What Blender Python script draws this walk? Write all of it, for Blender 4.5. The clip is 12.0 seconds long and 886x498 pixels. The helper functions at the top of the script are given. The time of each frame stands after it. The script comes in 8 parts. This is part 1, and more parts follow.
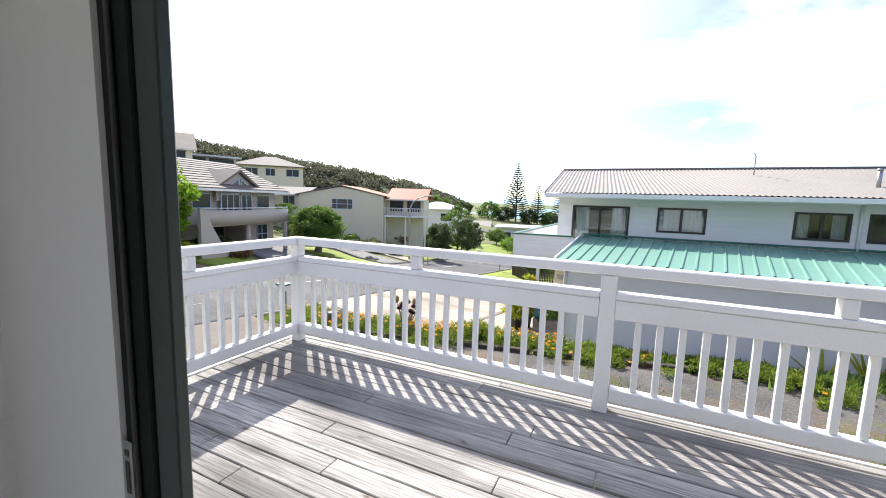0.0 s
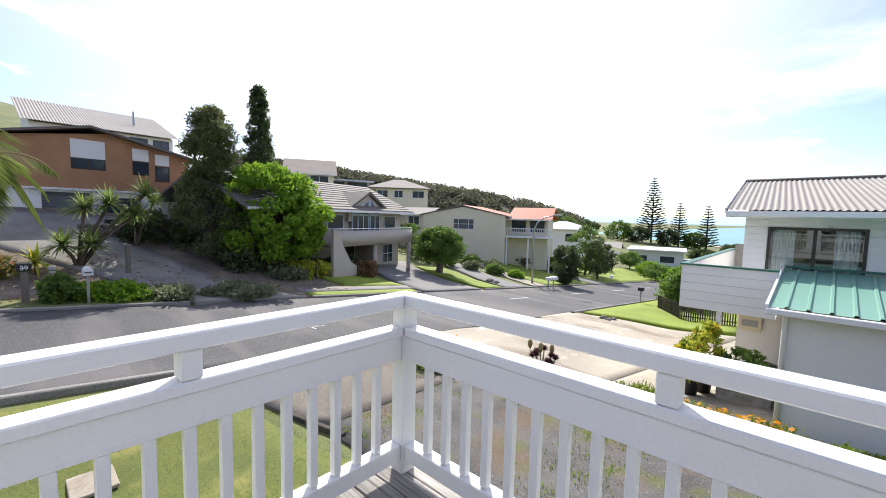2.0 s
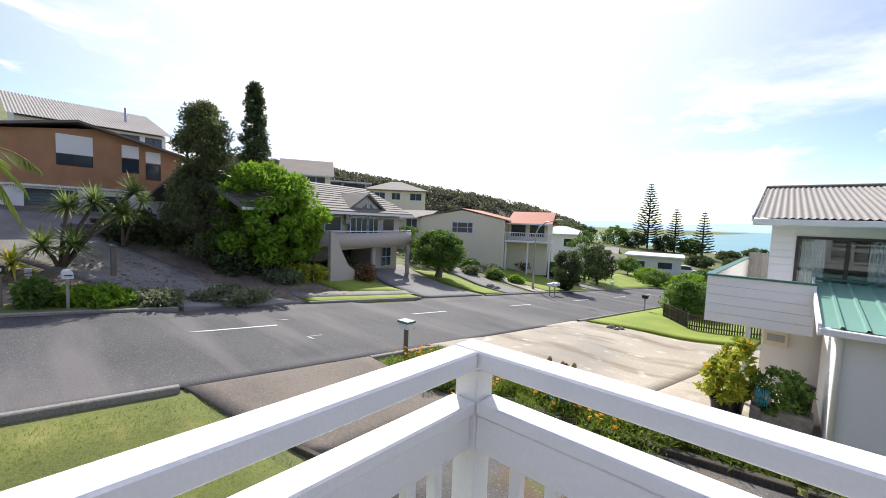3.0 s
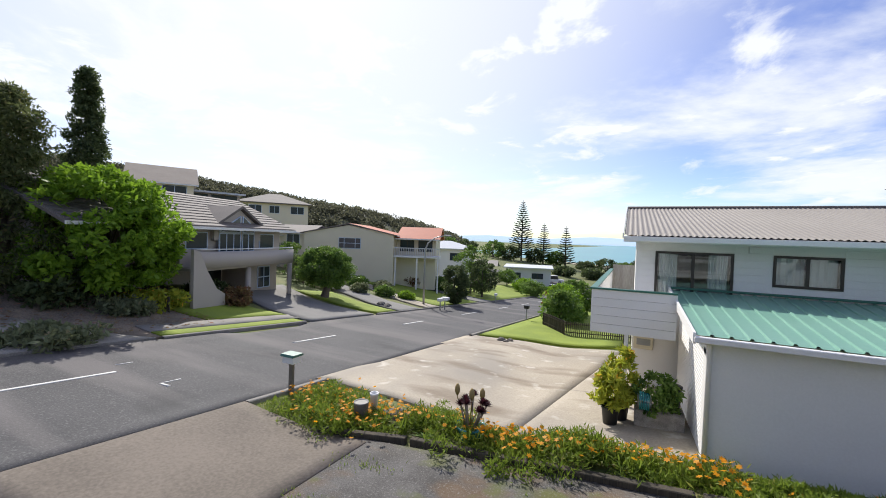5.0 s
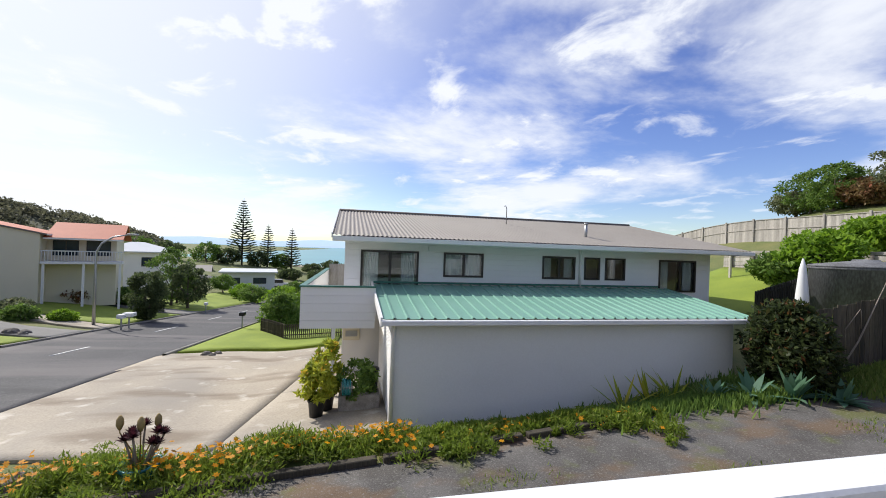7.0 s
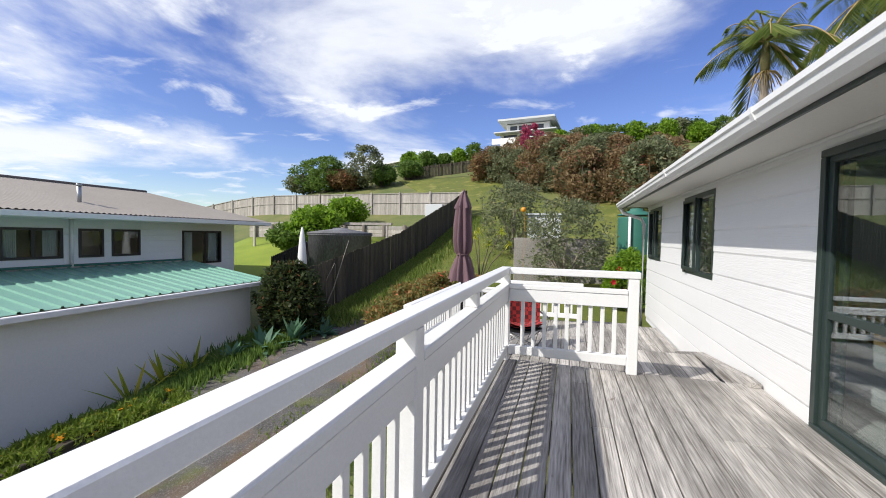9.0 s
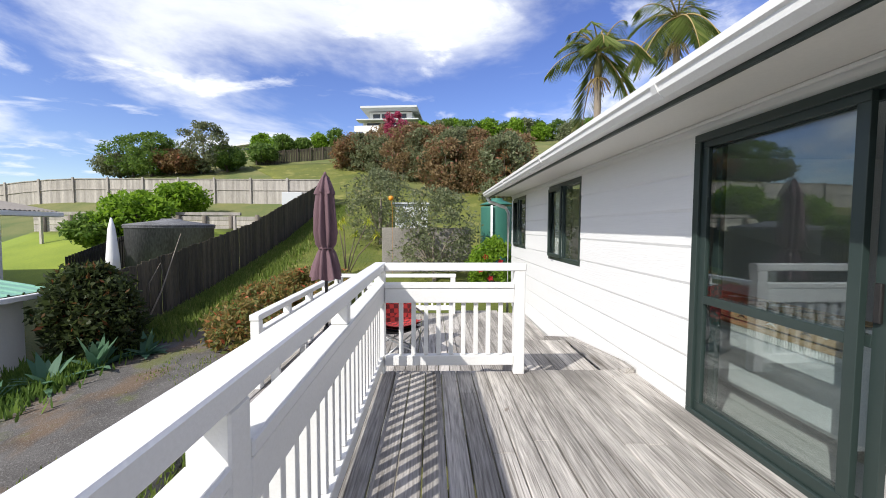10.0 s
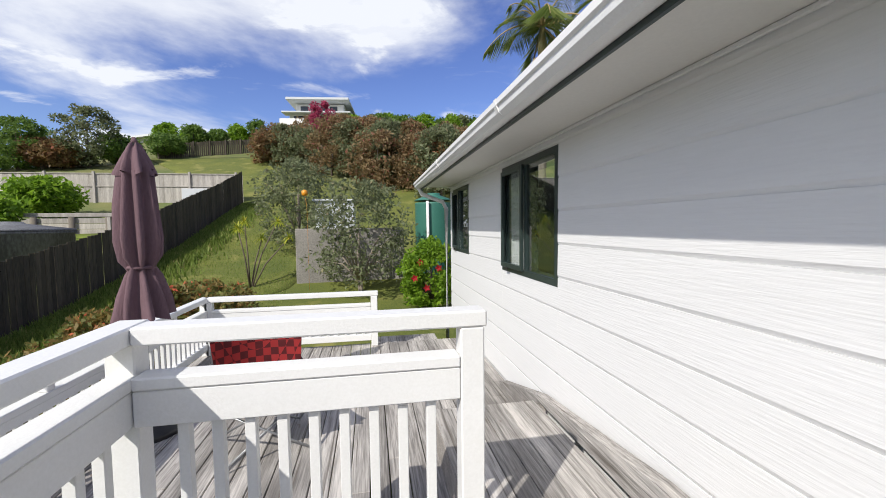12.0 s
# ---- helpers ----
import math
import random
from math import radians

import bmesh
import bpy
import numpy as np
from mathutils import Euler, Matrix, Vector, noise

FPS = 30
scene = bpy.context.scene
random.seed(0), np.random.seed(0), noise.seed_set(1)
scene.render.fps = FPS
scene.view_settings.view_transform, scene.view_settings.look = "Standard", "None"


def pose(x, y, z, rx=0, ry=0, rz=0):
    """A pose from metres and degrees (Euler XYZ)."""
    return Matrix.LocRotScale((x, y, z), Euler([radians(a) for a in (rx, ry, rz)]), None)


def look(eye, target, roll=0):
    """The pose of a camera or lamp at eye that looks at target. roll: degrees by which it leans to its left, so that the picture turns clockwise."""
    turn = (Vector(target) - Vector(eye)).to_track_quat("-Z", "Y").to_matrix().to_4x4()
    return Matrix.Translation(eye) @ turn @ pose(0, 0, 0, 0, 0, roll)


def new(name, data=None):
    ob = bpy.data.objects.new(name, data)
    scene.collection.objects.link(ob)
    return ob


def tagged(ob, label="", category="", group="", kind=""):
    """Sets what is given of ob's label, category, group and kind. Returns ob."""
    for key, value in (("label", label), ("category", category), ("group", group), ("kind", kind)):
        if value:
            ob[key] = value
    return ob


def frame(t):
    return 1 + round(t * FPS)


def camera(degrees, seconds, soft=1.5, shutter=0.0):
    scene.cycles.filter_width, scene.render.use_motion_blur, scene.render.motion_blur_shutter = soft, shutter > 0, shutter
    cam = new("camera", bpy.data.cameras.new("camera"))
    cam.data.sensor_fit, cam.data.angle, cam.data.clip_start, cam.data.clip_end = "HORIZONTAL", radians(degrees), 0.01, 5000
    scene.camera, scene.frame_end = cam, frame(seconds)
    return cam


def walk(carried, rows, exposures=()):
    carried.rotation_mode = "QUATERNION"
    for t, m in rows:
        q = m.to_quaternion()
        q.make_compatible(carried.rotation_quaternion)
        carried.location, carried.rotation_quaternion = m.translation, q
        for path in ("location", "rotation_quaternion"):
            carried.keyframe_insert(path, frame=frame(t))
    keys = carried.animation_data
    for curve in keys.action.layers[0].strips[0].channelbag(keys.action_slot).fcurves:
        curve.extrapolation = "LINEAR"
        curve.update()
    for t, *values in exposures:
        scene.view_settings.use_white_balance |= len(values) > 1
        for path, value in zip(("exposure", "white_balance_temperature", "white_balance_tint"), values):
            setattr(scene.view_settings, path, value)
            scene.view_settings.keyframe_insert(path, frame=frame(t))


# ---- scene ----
cam = camera(96.1, 12.0, 0.95)
PATH = [
    (0, (-0.224, 0.589, 1.432), (-1.076, 2.382, 1.191), 1.7),
    (0.5, (-0.494, 0.974, 1.446), (-1.547, 2.657, 1.204), 1.5),
    (1, (-0.797, 1.345, 1.479), (-2.028, 2.904, 1.246), 1.2),
    (1.5, (-1.16, 1.7, 1.469), (-2.46, 3.206, 1.263), 1.4),
    (2, (-1.533, 1.983, 1.471), (-2.879, 3.454, 1.31), 1.4),
    (2.5, (-1.941, 2.175, 1.47), (-3.295, 3.639, 1.314), 2.0),
    (4.3, (-2.969, 2.677, 1.577), (-4.078, 4.34, 1.504), 1.9),
    (4.5, (-2.997, 2.732, 1.562), (-4.05, 4.431, 1.5), 1.9),
    (5, (-3.01, 2.796, 1.565), (-3.875, 4.599, 1.513), 2.0),
    (5.5, (-2.939, 2.83, 1.58), (-3.594, 4.719, 1.537), 2.2),
    (6, (-2.842, 2.834, 1.561), (-3.234, 4.795, 1.528), 2.2),
    (6.5, (-2.716, 2.826, 1.525), (-2.743, 4.826, 1.511), 2.0),
    (7, (-2.517, 2.853, 1.468), (-2.098, 4.809, 1.477), 2.0),
    (7.5, (-2.306, 2.737, 1.441), (-1.425, 4.532, 1.459), 1.4),
    (7.7, (-2.269, 2.726, 1.437), (-1.197, 4.414, 1.457), 1.3),
    (9.3, (-1.788, 2.864, 1.367), (0.179, 3.215, 1.28), 0.7),
    (9.5, (-1.628, 2.896, 1.374), (0.359, 3.103, 1.277), 0.4),
    (10, (-1.24, 3.0, 1.37), (0.756, 2.944, 1.261), 0.2),
    (10.5, (-0.765, 3.007, 1.37), (1.218, 2.766, 1.259), -0.0),
    (11, (-0.232, 2.924, 1.374), (1.733, 2.57, 1.257), -0.2),
    (11.5, (0.285, 2.797, 1.387), (2.249, 2.439, 1.263), -0.6),
    (12, (0.835, 2.585, 1.382), (2.8, 2.23, 1.267), -0.7),
]
EXPOSURES = ((0.0, 0.84), (1.0, 0.72), (2.5, 0.46), (4.5, 0.12), (7.5, 0.04), (9.5, 0.14), (10.5, 0.24), (11.5, 0.12), (12.0, 0.0))
walk(cam, [(t, look(eye, target, roll)) for t, eye, target, roll in PATH], exposures=EXPOSURES)

# sun and sky
SUN_TO = Vector((-0.87, 0.85, 1.04)).normalized()
world = bpy.data.worlds.new("sky")
scene.world = world
world.use_nodes = True
wn, wl = world.node_tree.nodes, world.node_tree.links
wn.clear()
w_out, w_bg, w_sky = wn.new("ShaderNodeOutputWorld"), wn.new("ShaderNodeBackground"), wn.new("ShaderNodeTexSky")
w_sky.sky_type, w_sky.sun_disc = "NISHITA", False
w_sky.sun_elevation = math.asin(SUN_TO.z)
w_sky.sun_rotation = math.atan2(SUN_TO.x, SUN_TO.y)
w_sky.air_density, w_sky.dust_density, w_sky.ozone_density = 1.0, 0.5, 3.0
w_co, w_sep = wn.new("ShaderNodeTexCoord"), wn.new("ShaderNodeSeparateXYZ")
wl.new(w_co.outputs["Generated"], w_sep.inputs[0])


def w_math(op, a, b):
    n = wn.new("ShaderNodeMath")
    n.operation = op
    for i, v in enumerate((a, b)):
        if isinstance(v, (int, float)):
            n.inputs[i].default_value = v
        else:
            wl.new(v, n.inputs[i])
    return n.outputs[0]


# clouds lie on a flat layer far overhead
w_h = w_math("ADD", w_math("MAXIMUM", w_sep.outputs[2], 0.0), 0.11)
w_vec = wn.new("ShaderNodeCombineXYZ")
wl.new(w_math("DIVIDE", w_sep.outputs[0], w_h), w_vec.inputs[0])
wl.new(w_math("DIVIDE", w_sep.outputs[1], w_h), w_vec.inputs[1])


def cloud(scale, detail, lo, hi, stretch, distortion=0.3):
    m, n, r = wn.new("ShaderNodeMapping"), wn.new("ShaderNodeTexNoise"), wn.new("ShaderNodeMapRange")
    m.inputs["Scale"].default_value, m.inputs["Rotation"].default_value = stretch, (0, 0, 0.5)
    m.inputs["Location"].default_value = (3.1, 1.7, 0)
    wl.new(w_vec.outputs[0], m.inputs[0])
    wl.new(m.outputs[0], n.inputs["Vector"])
    n.inputs["Scale"].default_value, n.inputs["Detail"].default_value = scale, detail
    n.inputs["Roughness"].default_value, n.inputs["Distortion"].default_value = 0.58, distortion
    r.interpolation_type = "SMOOTHSTEP"
    r.inputs["From Min"].default_value, r.inputs["From Max"].default_value = lo, hi
    wl.new(n.outputs["Fac"], r.inputs["Value"])
    return r.outputs[0]


w_cover = w_math("MINIMUM", w_math("ADD", w_math("MULTIPLY", cloud(0.55, 9, 0.45, 0.64, (1, 1, 1)), 0.9),
                                   w_math("MULTIPLY", cloud(2.1, 9, 0.54, 0.68, (1, 0.85, 1), 0.4), 0.6)), 0.95)
# bright veil round the sun
w_dot = wn.new("ShaderNodeVectorMath")
w_dot.operation = "DOT_PRODUCT"
wl.new(w_co.outputs["Generated"], w_dot.inputs[0])
w_dot.inputs[1].default_value = SUN_TO
w_veil = wn.new("ShaderNodeMapRange")
w_veil.interpolation_type = "SMOOTHSTEP"
w_veil.inputs["From Min"].default_value, w_veil.inputs["From Max"].default_value, w_veil.inputs["To Max"].default_value = 0.5, 0.98, 0.8
wl.new(w_dot.outputs["Value"], w_veil.inputs["Value"])
w_cover = w_math("MINIMUM", w_math("ADD", w_cover, w_veil.outputs[0]), 0.96)
w_mix = wn.new("ShaderNodeMixRGB")
w_mix.inputs["Color2"].default_value = (9.5, 9.8, 10.4, 1)
wl.new(w_cover, w_mix.inputs["Fac"])
w_hsv = wn.new("ShaderNodeHueSaturation")
w_hsv.inputs["Hue"].default_value, w_hsv.inputs["Saturation"].default_value, w_hsv.inputs["Value"].default_value = 0.523, 1.16, 1.54
wl.new(w_sky.outputs[0], w_hsv.inputs["Color"])
wl.new(w_hsv.outputs[0], w_mix.inputs["Color1"])
wl.new(w_mix.outputs[0], w_bg.inputs["Color"])
w_bg.inputs["Strength"].default_value = 0.1
wl.new(w_bg.outputs[0], w_out.inputs["Surface"])

sun = new("sun", bpy.data.lights.new("sun", "SUN"))
sun.data.energy, sun.data.angle, sun.data.color = 4.6, radians(0.53), (1.0, 0.955, 0.89)
sun.matrix_basis = look((0, 0, 60), tuple(Vector((0, 0, 60)) - SUN_TO))


# ---- building helpers ----
def mat(name, base, rough=0.7, second=None, scale=4.0, fine=60.0, bump=0.2, metal=0.0, amount=0.5, stretch=(1, 1, 1), spec=0.5,
        rand=0.0, alpha_glow=None):
    """A surface with two scales of colour variation and a fine relief."""
    m = bpy.data.materials.new(name)
    m.use_nodes = True
    n, k = m.node_tree.nodes, m.node_tree.links
    b = n["Principled BSDF"]
    b.inputs["Roughness"].default_value, b.inputs["Metallic"].default_value = rough, metal
    b.inputs["Specular IOR Level"].default_value = spec
    second = second or tuple(c * 0.75 for c in base)
    co, mp = n.new("ShaderNodeTexCoord"), n.new("ShaderNodeMapping")
    mp.inputs["Scale"].default_value = stretch
    k.new(co.outputs["Object"], mp.inputs[0])
    big, small = n.new("ShaderNodeTexNoise"), n.new("ShaderNodeTexNoise")
    for t, s, d in ((big, scale, 5), (small, fine, 4)):
        t.inputs["Scale"].default_value, t.inputs["Detail"].default_value = s, d
        k.new(mp.outputs[0], t.inputs["Vector"])
    mixf = n.new("ShaderNodeMath")
    mixf.operation = "MULTIPLY_ADD"
    k.new(small.outputs["Fac"], mixf.inputs[0])
    mixf.inputs[1].default_value = 0.5
    half = n.new("ShaderNodeMath")
    half.operation = "MULTIPLY"
    k.new(big.outputs["Fac"], half.inputs[0])
    half.inputs[1].default_value = 0.5
    k.new(half.outputs[0], mixf.inputs[2])
    ramp = n.new("ShaderNodeMapRange")
    ramp.inputs["From Min"].default_value, ramp.inputs["From Max"].default_value = 0.5 - 0.17 / max(amount, 0.05) * 0.6, 0.5 + 0.17 / max(amount, 0.05) * 0.6
    k.new(mixf.outputs[0], ramp.inputs["Value"])
    mix = n.new("ShaderNodeMixRGB")
    mix.inputs["Color1"].default_value, mix.inputs["Color2"].default_value = (*base, 1), (*second, 1)
    k.new(ramp.outputs[0], mix.inputs["Fac"])
    colour = mix.outputs[0]
    if rand:
        info, hsv, r2 = n.new("ShaderNodeObjectInfo"), n.new("ShaderNodeHueSaturation"), n.new("ShaderNodeMapRange")
        r2.inputs["To Min"].default_value, r2.inputs["To Max"].default_value = 1 - rand, 1 + rand
        k.new(info.outputs["Random"], r2.inputs["Value"])
        k.new(r2.outputs[0], hsv.inputs["Value"])
        k.new(colour, hsv.inputs["Color"])
        colour = hsv.outputs[0]
    k.new(colour, b.inputs["Base Color"])
    if bump:
        bp = n.new("ShaderNodeBump")
        bp.inputs["Strength"].default_value, bp.inputs["Distance"].default_value = bump, 0.01
        k.new(small.outputs["Fac"], bp.inputs["Height"])
        k.new(bp.outputs[0], b.inputs["Normal"])
    return m


def stain(m, scale, lo, hi, colour, stretch=(1, 1, 1), detail=6, amount=1.0):
    """A second kind of mark over a surface: patches, streaks or knots of another colour."""
    n, k = m.node_tree.nodes, m.node_tree.links
    sock = n["Principled BSDF"].inputs["Base Color"]
    co, mp, t, r, mix = (n.new("ShaderNode" + s) for s in ("TexCoord", "Mapping", "TexNoise", "MapRange", "MixRGB"))
    mp.inputs["Scale"].default_value = stretch
    mp.inputs["Location"].default_value = (scale, 2.7, 0.4)
    k.new(co.outputs["Object"], mp.inputs[0])
    k.new(mp.outputs[0], t.inputs["Vector"])
    t.inputs["Scale"].default_value, t.inputs["Detail"].default_value = scale, detail
    r.inputs["From Min"].default_value, r.inputs["From Max"].default_value, r.inputs["To Max"].default_value = lo, hi, amount
    k.new(t.outputs["Fac"], r.inputs["Value"])
    k.new(r.outputs[0], mix.inputs["Fac"])
    k.new(sock.links[0].from_socket, mix.inputs["Color1"])
    mix.inputs["Color2"].default_value = (*colour, 1)
    k.new(mix.outputs[0], sock)


def leaf_mat(name, base, second, dry=None):
    """Leaves: each island has its own tone; light passes through."""
    m = bpy.data.materials.new(name)
    m.use_nodes = True
    n, k = m.node_tree.nodes, m.node_tree.links
    b = n["Principled BSDF"]
    b.inputs["Roughness"].default_value, b.inputs["Specular IOR Level"].default_value = 0.55, 0.3
    geo, ramp = n.new("ShaderNodeNewGeometry"), n.new("ShaderNodeValToRGB")
    ramp.color_ramp.elements[0].color, ramp.color_ramp.elements[1].color = (base[0] * 1.12, *base[1:], 1), (second[0] * 1.12, *second[1:], 1)
    if dry:
        e = ramp.color_ramp.elements.new(0.93)
        e.color = (*second, 1)
        ramp.color_ramp.elements[2].color = (*dry, 1)
    k.new(geo.outputs["Random Per Island"], ramp.inputs[0])
    k.new(ramp.outputs[0], b.inputs["Base Color"])
    tr, add = n.new("ShaderNodeBsdfTranslucent"), n.new("ShaderNodeMixShader")
    k.new(ramp.outputs[0], tr.inputs["Color"])
    add.inputs[0].default_value = 0.5
    k.new(b.outputs[0], add.inputs[1])
    k.new(tr.outputs[0], add.inputs[2])
    k.new(add.outputs[0], n["Material Output"].inputs["Surface"])
    return m


def glass_mat(name, tint, clear=0.75, mirror=0.05):
    """Window glass: part clear, part mirror."""
    m = bpy.data.materials.new(name)
    m.use_nodes = True
    n, k = m.node_tree.nodes, m.node_tree.links
    n.clear()
    out, tr, gl, mix, fr, pw, ad = (n.new(s) for s in ("ShaderNodeOutputMaterial", "ShaderNodeBsdfTransparent", "ShaderNodeBsdfGlossy", "ShaderNodeMixShader", "ShaderNodeLayerWeight", "ShaderNodeMath", "ShaderNodeMath"))
    tr.inputs[0].default_value = (*(c * clear for c in tint), 1)
    gl.inputs["Roughness"].default_value, gl.inputs["Color"].default_value = 0.01, (0.95, 0.97, 1, 1)
    fr.inputs[0].default_value = 0.5
    pw.operation, ad.operation = "POWER", "MULTIPLY_ADD"
    pw.inputs[1].default_value, ad.inputs[1].default_value, ad.inputs[2].default_value = 3.0, 0.7, mirror
    k.new(fr.outputs["Facing"], pw.inputs[0])
    k.new(pw.outputs[0], ad.inputs[0])
    k.new(ad.outputs[0], mix.inputs[0])
    k.new(tr.outputs[0], mix.inputs[1])
    k.new(gl.outputs[0], mix.inputs[2])
    k.new(mix.outputs[0], out.inputs[0])
    return m


def box(bm, lo, hi, bevel=0.0, m=None):
    """A cuboid between two corners, with broken edges."""
    lo, hi = [min(a, b) for a, b in zip(lo, hi)], [max(a, b) for a, b in zip(lo, hi)]
    size = [max(b - a, 1e-4) for a, b in zip(lo, hi)]
    made = bmesh.ops.create_cube(bm, size=1, matrix=Matrix.Translation([(a + b) / 2 for a, b in zip(lo, hi)]) @ Matrix.Diagonal((*size, 1)))
    vs = made["verts"]
    if m is not None:
        bmesh.ops.transform(bm, matrix=m, verts=vs)
    if bevel:
        es = {e for v in vs for e in v.link_edges}
        bmesh.ops.bevel(bm, geom=list(es), offset=bevel, segments=1, affect="EDGES", profile=0.5)
    return bm


def tube(bm, pts, radii, sides=8, cap=True):
    """A round rod through points with a radius at each."""
    pts = [Vector(p) for p in pts]
    rings = []
    for i, p in enumerate(pts):
        d = (pts[min(i + 1, len(pts) - 1)] - pts[max(i - 1, 0)]).normalized()
        q = d.to_track_quat("Z", "Y")
        r = radii[i] if isinstance(radii, (list, tuple)) else radii
        rings.append([bm.verts.new(p + q @ Vector((r * math.cos(a), r * math.sin(a), 0))) for a in (2 * math.pi * j / sides for j in range(sides))])
    for a, b in zip(rings, rings[1:]):
        for j in range(sides):
            bm.faces.new((a[j], a[(j + 1) % sides], b[(j + 1) % sides], b[j])).smooth = True
    if cap:
        bm.faces.new(rings[-1])
        bm.faces.new(rings[0][::-1])
    return bm


def lathe(bm, profile, at=(0, 0, 0), sides=20):
    """A turned body from (radius, height) pairs."""
    rings = [[bm.verts.new((at[0] + r * math.cos(a), at[1] + r * math.sin(a), at[2] + z)) for a in (2 * math.pi * j / sides for j in range(sides))] for r, z in profile]
    for a, b in zip(rings, rings[1:]):
        for j in range(sides):
            bm.faces.new((a[j], a[(j + 1) % sides], b[(j + 1) % sides], b[j])).smooth = True
    bm.faces.new(rings[-1])
    bm.faces.new(rings[0][::-1])
    return bm


def prism(bm, outline, a, b, axis="z"):
    """An outline of 2D points pushed from a to b along an axis."""
    def at(p, v):
        return {"z": (p[0], p[1], v), "y": (p[0], v, p[1]), "x": (v, p[0], p[1])}[axis]
    lo, hi = [bm.verts.new(at(p, a)) for p in outline], [bm.verts.new(at(p, b)) for p in outline]
    bm.faces.new(lo[::-1])
    bm.faces.new(hi)
    for i in range(len(outline)):
        j = (i + 1) % len(outline)
        bm.faces.new((lo[i], lo[j], hi[j], hi[i]))
    return bm


def data_of(name, bm, material):
    bmesh.ops.recalc_face_normals(bm, faces=bm.faces[:])
    me = bpy.data.meshes.new(name)
    bm.to_mesh(me)
    bm.free()
    if material:
        me.materials.append(material)
    return me


def thing(name, label, category, at=(0, 0, 0), rz=0.0, group="", kind=""):
    """A top-level thing: an Empty at its base."""
    ob = new(name)
    ob.empty_display_size = 0.1
    ob.matrix_basis = pose(*at, 0, 0, rz)
    return tagged(ob, label, category, group, kind)


def part(name, bm, material, parent, label="", local=False):
    """One mesh under a thing or a part; built in the world, or in the parent's own space."""
    ob = new(name, data_of(name, bm, material))
    ob.parent = parent
    if not local and parent.type == "EMPTY":
        ob.matrix_parent_inverse = parent.matrix_basis.inverted()
    if label:
        ob["label"] = label
    return ob


def share(name, me, parent, m, local=True):
    """Another object on the same mesh."""
    ob = new(name, me)
    ob.parent = parent
    if not local and parent.type == "EMPTY":
        ob.matrix_parent_inverse = parent.matrix_basis.inverted()
    ob.matrix_basis = m
    return ob


def solid(name, bm, material, label, category, kind="", group=""):
    """A thing, or a piece of the setting, of one mesh."""
    return tagged(new(name, data_of(name, bm, material)), label, category, group, kind)




# ---- materials ----
M_WHITE = mat("white_paint", (0.80, 0.80, 0.79), 0.45, (0.72, 0.72, 0.70), 2.0, 90, 0.12, amount=0.5)
M_SIDING = mat("white_weatherboard_paint", (0.80, 0.80, 0.79), 0.5, (0.74, 0.74, 0.73), 1.2, 14, 0.28, amount=0.4, stretch=(0.35, 1, 6))
M_DECK = mat("weathered_grey_timber", (0.53, 0.50, 0.465), 0.85, (0.20, 0.187, 0.172), 2.2, 26, 0.7, amount=0.9, stretch=(0.16, 3.0, 3.0), rand=0.22)
M_DECK_RISER = mat("weathered_riser_timber", (0.40, 0.37, 0.33), 0.85, (0.2, 0.18, 0.16), 2.2, 26, 0.6, amount=0.8, stretch=(3, 0.2, 3))
stain(M_DECK, 0.9, 0.50, 0.70, (0.12, 0.11, 0.10), (0.6, 1.6, 1), 8, 0.85)
stain(M_DECK, 7.0, 0.60, 0.70, (0.10, 0.085, 0.07), (0.10, 6.0, 1), 3, 0.8)
stain(M_DECK, 5.5, 0.71, 0.78, (0.11, 0.07, 0.045), (0.8, 2.0, 1), 2, 0.85)
M_FRAME = mat("dark_green_aluminium", (0.028, 0.044, 0.04), 0.35, (0.024, 0.038, 0.035), 3, 80, 0.03, amount=0.3)
M_BLACK = mat("black_aluminium", (0.012, 0.012, 0.013), 0.4, (0.02, 0.018, 0.016), 3, 80, 0.03)
M_JAMB = mat("near_black_jamb", (0.008, 0.011, 0.010), 0.6, (0.012, 0.018, 0.016), 3, 60, 0.02, spec=0.12)
M_BROWNFRAME = mat("dark_brown_aluminium", (0.03, 0.022, 0.018), 0.4, (0.022, 0.017, 0.014), 3, 80, 0.03)
M_BLUEFRAME = mat("blue_grey_joinery", (0.50, 0.60, 0.74), 0.4, (0.44, 0.54, 0.68), 3, 60, 0.03)
M_GLASS = glass_mat("window_glass", (0.93, 0.97, 0.96), 0.9)
M_DARKGLASS = glass_mat("tinted_far_glass", (0.30, 0.36, 0.42), 0.5, 0.22)
M_GALV = mat("galvanised_steel", (0.45, 0.46, 0.47), 0.4, (0.36, 0.37, 0.38), 6, 60, 0.05, metal=0.8)
M_ASPHALT = mat("asphalt", (0.085, 0.083, 0.084), 0.85, (0.045, 0.044, 0.046), 0.35, 30, 0.8, amount=0.8)
stain(M_ASPHALT, 22.0, 0.54, 0.68, (0.16, 0.157, 0.155), (1, 1, 1), 3, 0.6)
stain(M_ASPHALT, 0.45, 0.60, 0.70, (0.03, 0.03, 0.031), (0.6, 1.2, 1), 8, 0.6)
M_CONCRETE = mat("pale_concrete", (0.465, 0.405, 0.312), 0.85, (0.31, 0.265, 0.205), 0.3, 22, 0.35, amount=0.7)
stain(M_CONCRETE, 0.24, 0.45, 0.60, (0.26, 0.235, 0.20), (1.0, 0.6, 1), 9, 0.7)
